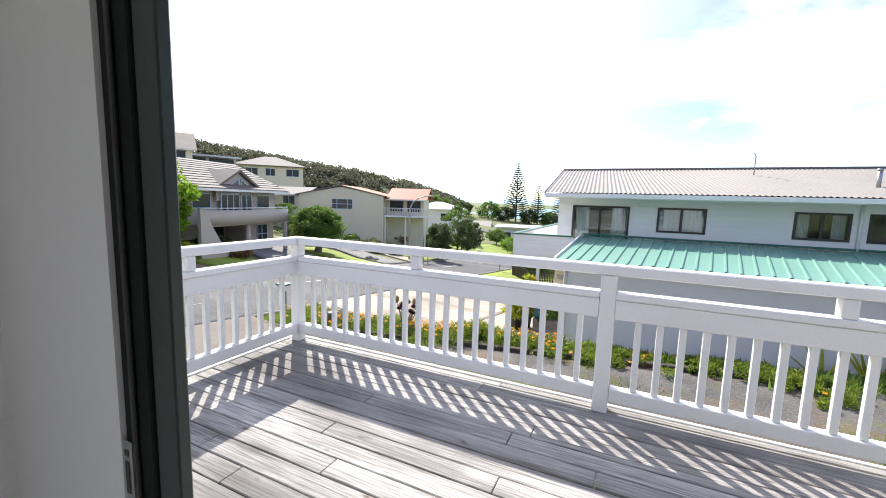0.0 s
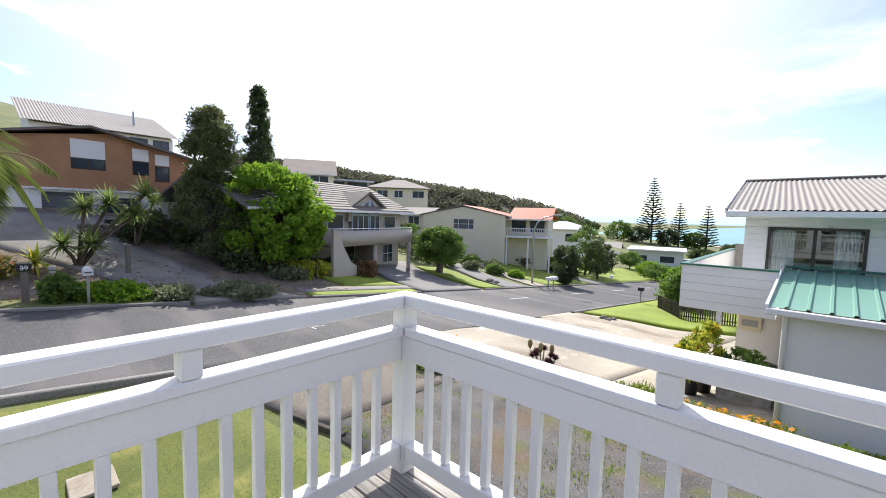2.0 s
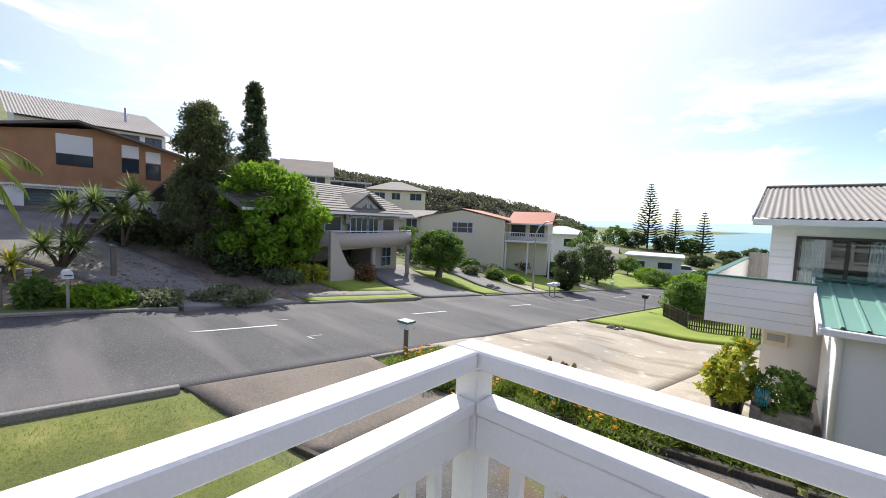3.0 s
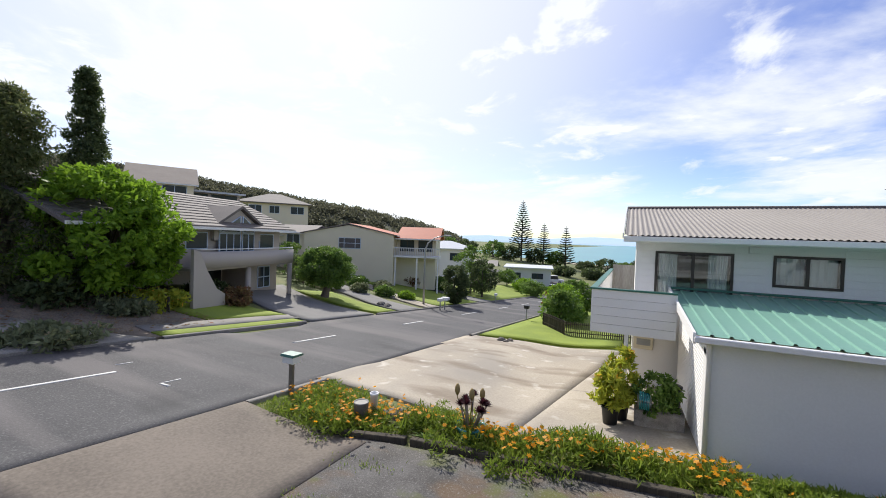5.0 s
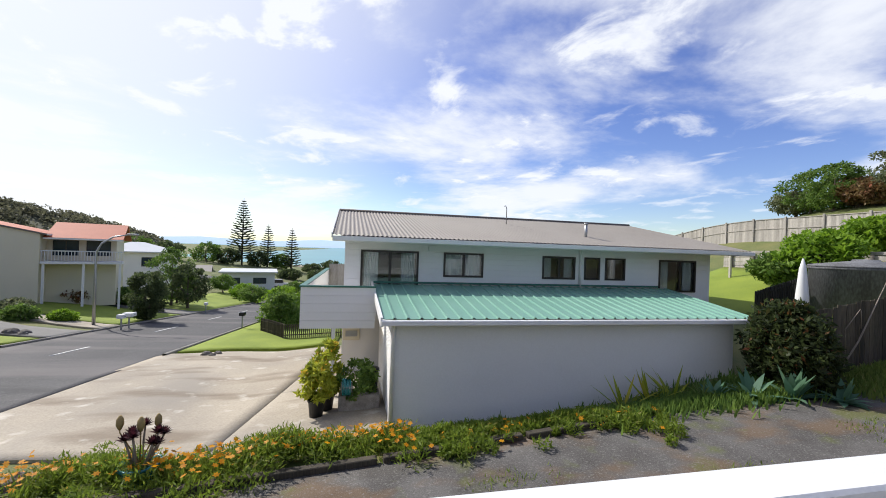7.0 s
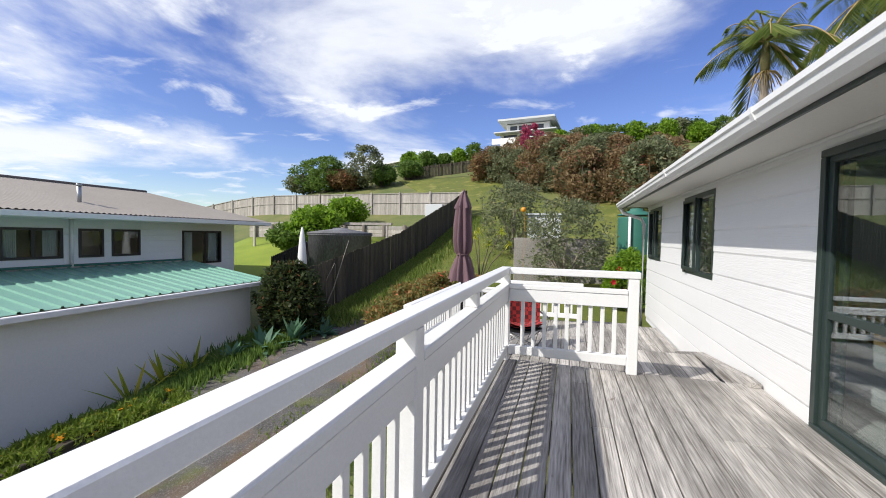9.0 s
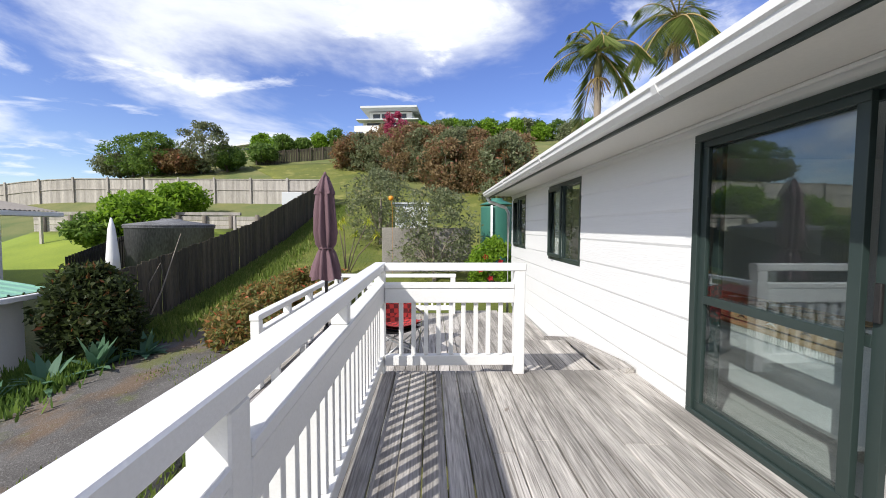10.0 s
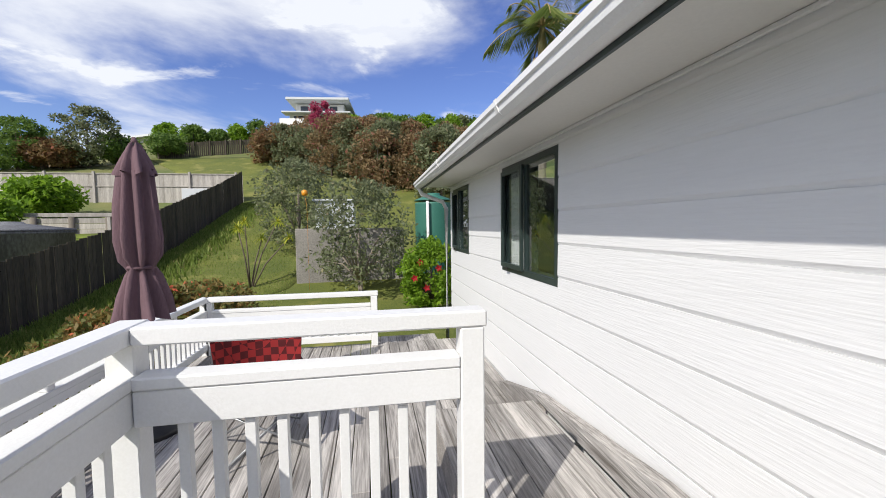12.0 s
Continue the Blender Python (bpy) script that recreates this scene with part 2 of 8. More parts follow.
stain(M_CONCRETE, 0.5, 0.53, 0.65, (0.17, 0.125, 0.08), (0.5, 1.4, 1), 8, 0.7)
stain(M_CONCRETE, 1.6, 0.60, 0.72, (0.66, 0.62, 0.54), (1, 1, 1), 5, 0.6)
stain(M_CONCRETE, 9.0, 0.60, 0.70, (0.30, 0.26, 0.20), (1, 1, 1), 6, 0.5)
M_OLDCONC = mat("old_concrete", (0.30, 0.28, 0.25), 0.9, (0.17, 0.16, 0.145), 0.8, 25, 0.4, amount=0.8)
M_GRAVEL = mat("gravel_drive", (0.135, 0.128, 0.12), 0.95, (0.065, 0.06, 0.054), 1.4, 55, 1.0, amount=1.0)
stain(M_GRAVEL, 0.8, 0.50, 0.62, (0.17, 0.10, 0.045), (1, 1.5, 1), 9, 0.55)
stain(M_GRAVEL, 1.3, 0.55, 0.66, (0.11, 0.125, 0.03), (1, 1, 1), 8, 0.75)
stain(M_GRAVEL, 30.0, 0.56, 0.70, (0.24, 0.23, 0.215), (1, 1, 1), 3, 0.6)
M_GRASS = mat("mown_grass", (0.155, 0.165, 0.024), 0.9, (0.08, 0.105, 0.016), 0.55, 38, 1.0, amount=0.85)
stain(M_GRASS, 16.0, 0.52, 0.66, (0.06, 0.085, 0.012), (1, 1, 1), 5, 0.7)
M_GRASSDRY = mat("patchy_grass", (0.19, 0.18, 0.06), 0.9, (0.075, 0.115, 0.025), 0.5, 30, 1.0, amount=0.9)
M_SOIL = mat("soil_and_litter", (0.14, 0.105, 0.075), 0.95, (0.06, 0.05, 0.038), 1.5, 30, 0.9, amount=0.9)
stain(M_ASPHALT, 0.6, 0.47, 0.62, (0.16, 0.145, 0.14), (0.15, 1.0, 1), 6, 0.6)
stain(M_GRASS, 1.1, 0.55, 0.7, (0.27, 0.25, 0.07), (1, 1, 1), 8, 0.7)
M_LINE = mat("road_marking", (0.7, 0.7, 0.68), 0.7, (0.5, 0.5, 0.48), 4, 30, 0.2)
M_GREENROOF = mat("green_steel_roof", (0.16, 0.34, 0.26), 0.45, (0.20, 0.38, 0.30), 0.6, 12, 0.05, amount=0.5)
M_GREENTRIM = mat("dark_green_trim", (0.03, 0.13, 0.095), 0.45, (0.04, 0.16, 0.12), 2, 30, 0.05)
M_GREYROOF = mat("fawn_grey_steel_roof", (0.37, 0.335, 0.29), 0.7, (0.31, 0.28, 0.24), 0.5, 12, 0.05, amount=0.6)
M_NWHITE = mat("white_masonry_paint", (0.82, 0.81, 0.79), 0.6, (0.75, 0.74, 0.715), 0.6, 30, 0.15, amount=0.5)
M_SOFFIT = mat("soffit_paint", (0.74, 0.73, 0.68), 0.6, (0.68, 0.67, 0.62), 1, 50, 0.08)
M_FENCE = mat("dark_paling_timber", (0.105, 0.085, 0.058), 0.9, (0.045, 0.039, 0.028), 1.5, 18, 0.6, amount=0.9, stretch=(3, 3, 0.3), rand=0.3)
M_GREYFENCE = mat("silver_paling_timber", (0.50, 0.465, 0.42), 0.9, (0.30, 0.275, 0.245), 1.5, 18, 0.6, amount=0.8, stretch=(3, 3, 0.3), rand=0.18)
M_BARK = mat("bark", (0.17, 0.13, 0.10), 0.9, (0.08, 0.065, 0.05), 6, 30, 1.0, stretch=(2, 2, 0.4))
M_PALEBARK = mat("pale_bark", (0.33, 0.28, 0.22), 0.9, (0.2, 0.165, 0.13), 6, 30, 0.8, stretch=(2, 2, 0.4))
M_SEA = mat("sea_water", (0.02, 0.21, 0.235), 0.28, (0.03, 0.27, 0.28), 0.01, 0.22, 0.4, amount=0.7, stretch=(0.5, 1.5, 1))
M_SAND = mat("beach_sand", (0.5, 0.42, 0.30), 0.9, (0.40, 0.33, 0.24), 0.1, 4, 0.2)
M_ROCK = mat("grey_rock", (0.20, 0.18, 0.155), 0.9, (0.10, 0.09, 0.08), 3, 25, 0.8)
M_CREAM = mat("cream_plaster", (0.72, 0.66, 0.50), 0.7, (0.66, 0.60, 0.45), 0.4, 30, 0.15)
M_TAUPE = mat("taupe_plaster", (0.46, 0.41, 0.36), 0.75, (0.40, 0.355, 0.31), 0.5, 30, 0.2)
M_TILEROOF = mat("brown_grey_roof_tiles", (0.20, 0.17, 0.15), 0.8, (0.12, 0.105, 0.095), 0.8, 12, 0.5)
M_REDROOF = mat("orange_red_roof_tiles", (0.50, 0.14, 0.07), 0.75, (0.40, 0.11, 0.055), 0.8, 10, 0.4)
M_PALEROOF = mat("pale_steel_roof", (0.60, 0.62, 0.64), 0.8, (0.55, 0.57, 0.59), 0.5, 10, 0.05)
M_BEIGEROOF = mat("beige_roof_tiles", (0.42, 0.36, 0.29), 0.9, (0.34, 0.29, 0.235), 0.8, 8, 0.4, spec=0.15)
# opaque panes; the unlit rooms behind are put into this dark colour
M_FARGLASS = mat("opaque_dark_room_glass", (0.025, 0.035, 0.05), 0.08, (0.04, 0.055, 0.075), 0.3, 2, 0.0, amount=0.5)
M_CURTAIN = mat("white_net_curtain", (0.75, 0.75, 0.74), 0.9, (0.6, 0.6, 0.6), 8, 40, 0.3, stretch=(4, 4, 0.2))
M_INNER = mat("interior_wall_paint", (0.80, 0.80, 0.81), 0.7, (0.77, 0.77, 0.78), 1, 40, 0.06)
M_CARPET = mat("grey_carpet", (0.45, 0.44, 0.43), 1.0, (0.36, 0.35, 0.34), 3, 80, 0.6)

def sstep(v, a, b):
    t = min(1.0, max(0.0, (v - a) / (b - a)))
    return t * t * (3 - 2 * t)


def lerp_table(v, table):
    """Smooth height from a short table of (place, height)."""
    if v <= table[0][0]:
        return table[0][1]
    for (a, za), (b, zb) in zip(table, table[1:]):
        if v <= b:
            return za + (zb - za) * (v - a) / (b - a)
    return table[-1][1]


SECTION_X = ((-11.4, -2.72), (-8, -2.45), (-4, -2.1), (0, -1.85), (5, -1.6), (8, -1.4), (10, -1.15), (12, -0.8), (15, -0.15), (18, 0.55),
             (22, 1.75), (25, 2.55), (35, 5.9), (50, 10.9), (70, 16.8), (110, 22.5), (200, 25.5))
HILL_W = ((0, 0.0), (1.5, 0.1), (4, 0.5), (7, 1.5), (13, 3.3), (20, 4.6), (40, 9.5), (80, 19.0), (140, 30.0), (300, 40.0))
FALL_W = ((-60, 1.15), (8, 1.0), (16, 0.62), (24, 0.42), (45, 0.38), (90, 0.5), (160, 0.5), (230, 0.1))


def kerb_far(y):
    return -18.75 + 0.03 * min(y, 100)


def kerb_near(y):
    return -11.4 + 0.03 * min(y, 100)


def downhill(y):
    return y if y < 70 else 70 + 20 * (1 - 2.718281828 ** (-(y - 70) / 20))


def road_z(x, y):
    return -2.0 - 0.085 * downhill(y) - 0.02 * min(-8, max(x, -22))


def ground_z(x, y):
    """Height of the land at a place."""
    near, far = kerb_near(y), kerb_far(y)
    if x <= far:
        z = road_z(far, y) + 0.1 + lerp_table(far - x, HILL_W) * lerp_table(y, FALL_W)
    elif x < near:
        z = road_z(x, y)
    else:
        s = lerp_table(x, SECTION_X)
        s -= max(0.0, s + 1.4) * sstep(y, 27, 62)
        fall = 0.085 * (downhill(y) - 11) if y > 11 else 0.045 * (y - 11)
        keep = 1 - 0.75 * sstep(x, 4, 16)
        cut = 0.42 * sstep(y, 9.7, 10.7) * sstep(x, -9.5, -5.5) * (1 - sstep(x, 2, 7))
        z = s - (fall * keep if y > 11 else 0.35 * fall) - cut
        z = road_z(x, y) + 0.1 + (z - road_z(x, y) - 0.1) * sstep(x - near, 0, 4)
    if y > 215:
        z -= 4.0 * sstep(y, 215, 260)
    return z


# ---- the land ----
def spaced(lo, hi, step):
    n = max(1, round((hi - lo) / step))
    return [lo + (hi - lo) * i / n for i in range(n)]


def land_sheet():
    xs = spaced(-2600, -400, 300) + spaced(-400, -80, 20) + spaced(-80, -40, 3) + spaced(-40, 32, 0.6) + spaced(32, 80, 3) + spaced(80, 300, 20) + spaced(300, 2600, 300) + [2600]
    ys = spaced(-2600, -300, 300) + spaced(-300, -40, 20) + spaced(-40, -6, 2) + spaced(-6, 34, 0.6) + spaced(34, 110, 2) + spaced(110, 300, 10) + spaced(300, 2600, 300) + [2600]
    bm = bmesh.new()
    rows = [[bm.verts.new((x, y, ground_z(x, y) + (0.05 * noise.noise((x * 0.4, y * 0.4, 0)) if x < -24 or x > 12 else 0.0))) for x in xs] for y in ys]
    for a, b in zip(rows, rows[1:]):
        for i in range(len(xs) - 1):
            bm.faces.new((a[i], a[i + 1], b[i + 1], b[i])).smooth = True
    return solid("ground", bm, M_GRASSDRY, "sloping grassed hillside of patchy green and dry turf", "ground", "structure")


land_sheet()


def drape(name, left, right, material, label, category, lift=0.03, step=0.8, across=6, kind="structure"):
    """A sheet over the land between two lines of places."""
    def along(line):
        out = []
        for (ax, ay), (bx, by) in zip(line, line[1:]):
            n = max(1, round(math.hypot(bx - ax, by - ay) / step))
            out += [(ax + (bx - ax) * i / n, ay + (by - ay) * i / n) for i in range(n)]
        return out + [line[-1]]
    def even(line, n):
        d = [0.0]
        for a, b in zip(line, line[1:]):
            d.append(d[-1] + math.hypot(b[0] - a[0], b[1] - a[1]))
        return [(float(np.interp(d[-1] * i / n, d, [p[0] for p in line])), float(np.interp(d[-1] * i / n, d, [p[1] for p in line]))) for i in range(n + 1)]
    n = max(len(along(left)), len(along(right)))
    L, R = even(left, n), even(right, n)
    bm = bmesh.new()
    rows = []
    for a, b in zip(L, R):
        row = []
        for j in range(across + 1):
            x, y = a[0] + (b[0] - a[0]) * j / across, a[1] + (b[1] - a[1]) * j / across
            row.append(bm.verts.new((x, y, ground_z(x, y) + lift)))
        rows.append(row)
    for a, b in zip(rows, rows[1:]):
        for j in range(across):
            bm.faces.new((a[j], a[j + 1], b[j + 1], b[j])).smooth = True
    # the edges turn down into the ground
    rim = rows[0] + [r[-1] for r in rows[1:-1]] + rows[-1][::-1] + [r[0] for r in rows[-2:0:-1]]
    low = [bm.verts.new((v.co.x, v.co.y, v.co.z - lift - 0.12)) for v in rim]
    for k in range(len(rim)):
        q = (k + 1) % len(rim)
        bm.faces.new((rim[k], rim[q], low[q], low[k]))
    return solid(name, bm, material, label, category, kind)


Y_ROAD = [-60, -30, -10, 0, 10, 20, 30, 40, 50, 60, 75, 95]
drape("road", [(kerb_far(y), y) for y in Y_ROAD], [(kerb_near(y), y) for y in Y_ROAD], M_ASPHALT, "grey sealed street running down to the sea", "road", 0.045, 1.0, 12)
drape("road_seafront", [(-160, 100), (60, 100)], [(-160, 108), (60, 108)], M_ASPHALT, "grey sealed seafront road", "road", 0.12, 3, 3)
# centre dashes
for y0, y1 in ((-12, -9.2), (-3, -0.2), (6.0, 8.7), (14.8, 17.3), (23.0, 25.4), (31.5, 34.5), (40, 43), (48, 51), (56, 59), (64, 67)):
    c = lambda y: (kerb_far(y) + kerb_near(y)) / 2 - 0.8
    drape("road_marking", [(c(y0) - 0.06, y0), (c(y1) - 0.06, y1)], [(c(y0) + 0.06, y0), (c(y1) + 0.06, y1)], M_LINE, "white dashed centre line on the street", "road marking", 0.056, 0.6, 1)

# short corner marks on the seal
for x0, y0, dx, dy in ((-13.9, 8.85, 0.0, 0.55), (-13.9, 8.85, 0.35, 0.03), (-16.3, 9.0, 0.0, 0.45)):
    w = 0.02 if dx == 0 else 0.0
    drape("road_marking", [(x0 - w, y0), (x0 - w + dx, y0 + (dy if w else 0))], [(x0 + w, y0 + (0 if w else 0.06)), (x0 + w + dx, y0 + (dy if w else 0.09))], M_LINE, "short white survey mark on the street", "road marking", 0.057, 0.3, 1)


def kerb(line, label="weathered concrete kerb along the street", h=0.13, w=0.16):
    bm = bmesh.new()
    prev = None
    for (ax, ay), (bx, by) in zip(line, line[1:]):
        n = max(1, round(math.hypot(bx - ax, by - ay) / 1.0))
        for i in range(n + (1 if (bx, by) == line[-1] else 0)):
            x, y = ax + (bx - ax) * i / n, ay + (by - ay) * i / n
            d = Vector((bx - ax, by - ay)).normalized()
            nx, ny = -d.y * w / 2, d.x * w / 2
            z = ground_z(x, y)
            ring = [bm.verts.new(p) for p in ((x - nx, y - ny, z - 0.2), (x - nx, y - ny, z + h - 0.02), (x - nx * 0.7, y - ny * 0.7, z + h), (x + nx * 0.7, y + ny * 0.7, z + h), (x + nx, y + ny, z + h - 0.02), (x + nx, y + ny, z - 0.2))]
            if prev:
                for j in range(5):
                    bm.faces.new((prev[j], prev[j + 1], ring[j + 1], ring[j]))
            prev = ring
    return solid("kerb", bm, M_OLDCONC, label, "kerb", "structure")


kerb([(kerb_far(y) - 0.08, y) for y in (-60, -20, 6.5)])
kerb([(kerb_far(y) - 0.08, y) for y in (11.5, 15, 18.4)])
kerb([(kerb_far(y) - 0.08, y) for y in (24.5, 30, 40, 60, 92)])
kerb([(kerb_near(y) + 0.08, y) for y in (-60, -20, 0, 4.6)])
kerb([(kerb_near(y) + 0.08, y) for y in (9.2, 11.8)], h=0.06)
kerb([(kerb_near(y) + 0.08, y) for y in (22.5, 35, 60, 92)])

# sea, shore and far land
bm = bmesh.new()
for a, b in (((-4500, 232), (4500, 4900)),):
    vs = [bm.verts.new(p) for p in ((a[0], a[1], -10.2), (b[0], a[1], -10.2), (b[0], b[1], -10.2), (a[0], b[1], -10.2))]
    bm.faces.new(vs)
solid("water", bm, M_SEA, "turquoise sea reaching to the horizon", "sea", "structure")
drape("ground_beach", [(-200, 196), (90, 196)], [(-200, 238), (90, 238)], M_SAND, "pale sandy beach along the shore", "beach", 0.15, 6, 6)

# ---- paved and planted ground near the deck ----
M_CROSS = mat("brown_stained_concrete", (0.205, 0.172, 0.137), 0.9, (0.130, 0.109, 0.086), 0.5, 18, 0.4, amount=0.9)
drape("pavement_crossing", [(kerb_near(4.6) - 0.35, 4.6), (kerb_near(9.2) - 0.35, 9.2)], [(-7.6, 5.6), (-7.4, 8.9)], M_CROSS, "stained concrete vehicle crossing at the kerb", "pavement", 0.06, 0.5, 9)
drape("ground_gravel_drive", [(-8.3, 5.6), (-3, 5.4), (3, 6.0), (9, 6.8), (13, 7.6)], [(-8.1, 9.0), (-3, 9.1), (3, 9.6), (9, 9.7), (13, 9.6)], M_GRAVEL, "rough gravel shared driveway with weeds", "driveway", 0.048, 0.6, 6)
drape("ground_lawn", [(-10.95, -12), (-10.95, 4.75)], [(-3.6, -12), (-3.3, 5.6)], M_GRASS, "mown front lawn with drier patches", "lawn", 0.025, 0.6, 8)
drape("pavement_drive", [(kerb_near(11.8) - 0.35, 11.8), (kerb_near(22.8) - 0.35, 22.8)], [(-5.2, 11.1), (-3.3, 23.5)], M_CONCRETE, "broad pale concrete driveway with stained joints", "driveway", 0.062, 0.5, 14)
drape("pavement_drive_apron", [(-5.6, 11.1), (-3.7, 23.5)], [(-1.75, 11.0), (0.5, 23.5)], M_CONCRETE, "pale concrete driveway beside the garage", "driveway", 0.056, 0.6, 6)

# ---- deck ----
DX0, DX1, DY0, DY1 = -3.28, 2.50, 1.065, 3.55


def deck_floor(name, x0, x1, y0, y1, top, label, seed):
    rng = random.Random(seed)
    bm = bmesh.new()
    for y in (y0 + 0.05, (y0 + y1) / 2, y1 - 0.12):
        box(bm, (x0 + 0.02, y, top - 0.19), (x1 - 0.02, y + 0.045, top - 0.036))
    base = solid(name, bm, M_DECK_RISER, label, "deck", "structure")
    width, y, i = 0.142, y0, 0
    while y < y1 - 0.03:
        w = min(width, y1 - y)
        cuts = [x0]
        for c in sorted(rng.uniform(x0 + 0.5, x1 - 0.5) for _ in range(rng.choice((1, 1, 2)))):
            if c - cuts[-1] > 0.45:
                cuts.append(c)
        cuts.append(x1)
        for a, b in zip(cuts, cuts[1:]):
            bm = bmesh.new()
            dz = rng.uniform(-0.0025, 0.0025)
            box(bm, (a + 0.002, y + 0.004, top - 0.032 + dz), (b - 0.002, y + w - 0.004, top + dz), 0.004)
            part("plank", bm, M_DECK, base)
        y += width
        i += 1
    return base


deck_floor("floor_deck", DX0, DX1, DY0, DY1, 0.0, "weathered grey timber deck of long boards", 4)
deck_floor("floor_deck_side", DX0, -1.62, -2.4, DY0 - 0.005, 0.0, "weathered grey timber side deck", 14)
LOW = -0.44
deck_floor("floor_lower_deck", 2.56, 7.1, 1.065, 5.03, LOW, "weathered grey lower timber deck", 9)

bm = bmesh.new()
box(bm, (DX0 - 0.02, DY1, -0.24), (DX1, DY1 + 0.03, 0.012), 0.004)
box(bm, (DX0 - 0.03, -2.4, -0.24), (DX0, DY1 + 0.03, 0.012), 0.004)
box(bm, (DX1 + 0.004, DY0 + 0.02, LOW - 0.2), (DX1 + 0.034, DY1, -0.036), 0.004)
solid("trim_deck_fascia", bm, M_WHITE, "white painted fascia board round the deck edge", "fascia", "structure")
bm = bmesh.new()
for x in (-3.1, -1.2, 0.7, 2.4):
    for y in (1.4, 3.35):
        box(bm, (x - 0.06, y - 0.06, ground_z(x, y) - 0.1), (x + 0.06, y + 0.06, -0.19))
for x in (2.9, 5, 6.9):
    for y in (1.5, 4.9):
        box(bm, (x - 0.06, y - 0.06, ground_z(x, y) - 0.1), (x + 0.06, y + 0.06, LOW - 0.19))
solid("post_deck_piles", bm, M_DECK_RISER, "square timber piles under the decks", "pile", "structure")


def railing(length, posts, blocks, floor, height, at, rz, label, corner=False, mid=0.13, counts=None):
    """White timber balustrade along its own x: posts, top rail on blocks, capped middle rail, balusters and bottom rail."""
    r = thing("deck_railing", label, "railing", (*at, floor), rz, "white deck railings")
    h = height
    for px in posts[1 if corner else 0:]:
        bm = bmesh.new()
        box(bm, (px - 0.05, -0.05, 0.0), (px + 0.05, 0.05, h - 0.07), 0.006)
        part("post", bm, M_WHITE, r, local=True)
    bm = bmesh.new()
    box(bm, (0.057 if corner else -0.06, -0.055, h - 0.068), (length + 0.06, 0.055, h), 0.007)
    part("top_rail", bm, M_WHITE, r, local=True)
    for a, b in zip(posts, posts[1:]):
        for name, lo, hi, bev in (("rail_cap", (-0.055, h - 0.230), (0.05, h - 0.183), 0.006), ("middle_rail", (-0.048, h - 0.234 - mid), (0.03, h - 0.2325), 0.004), ("bottom_rail", (-0.04, 0.085), (0.04, 0.178), 0.005)):
            bm = bmesh.new()
            box(bm, (a + 0.052, lo[0], lo[1]), (b - 0.052, hi[0], hi[1]), bev)
            part(name, bm, M_WHITE, r, local=True)
    for px in blocks:
        bm = bmesh.new()
        box(bm, (px - 0.036, -0.045, h - 0.181), (px + 0.036, 0.045, h - 0.07), 0.005)
        part("rail_block", bm, M_WHITE, r, local=True)
    bm = bmesh.new()
    box(bm, (-0.02, -0.02, 0.181), (0.02, 0.02, h - 0.236 - mid), 0.003)
    me = data_of("baluster", bm, M_WHITE)
    for k, (a, b) in enumerate(zip(posts, posts[1:])):
        n = counts[k] if counts else max(2, round((b - a - 0.38) / 0.127) + 1)
        for i in range(n):
            share("baluster", me, r, Matrix.Translation((a + 0.2 + (b - a - 0.37) * i / (n - 1), 0, 0)))
    return r


RCX, RCY = -3.185, 3.485
railing(5.66, (0, 2.845, 5.66), (1.343, 4.06), 0.0, 1.038, (RCX, RCY), 0, "long white timber balustrade along the front of the deck", counts=(20, 20))
railing(5.7, (0, 2.0, 3.9, 5.7), (1.075, 2.95, 4.8), 0.0, 1.038, (RCX, RCY), -90, "white timber balustrade along the street end of the deck", True, counts=(14, 14, 13))
railing(1.30, (0.0, 1.30), (1.30,), 0.0, 1.038, (2.44, RCY), -90, "short white timber balustrade across the deck end", True, counts=(9,))


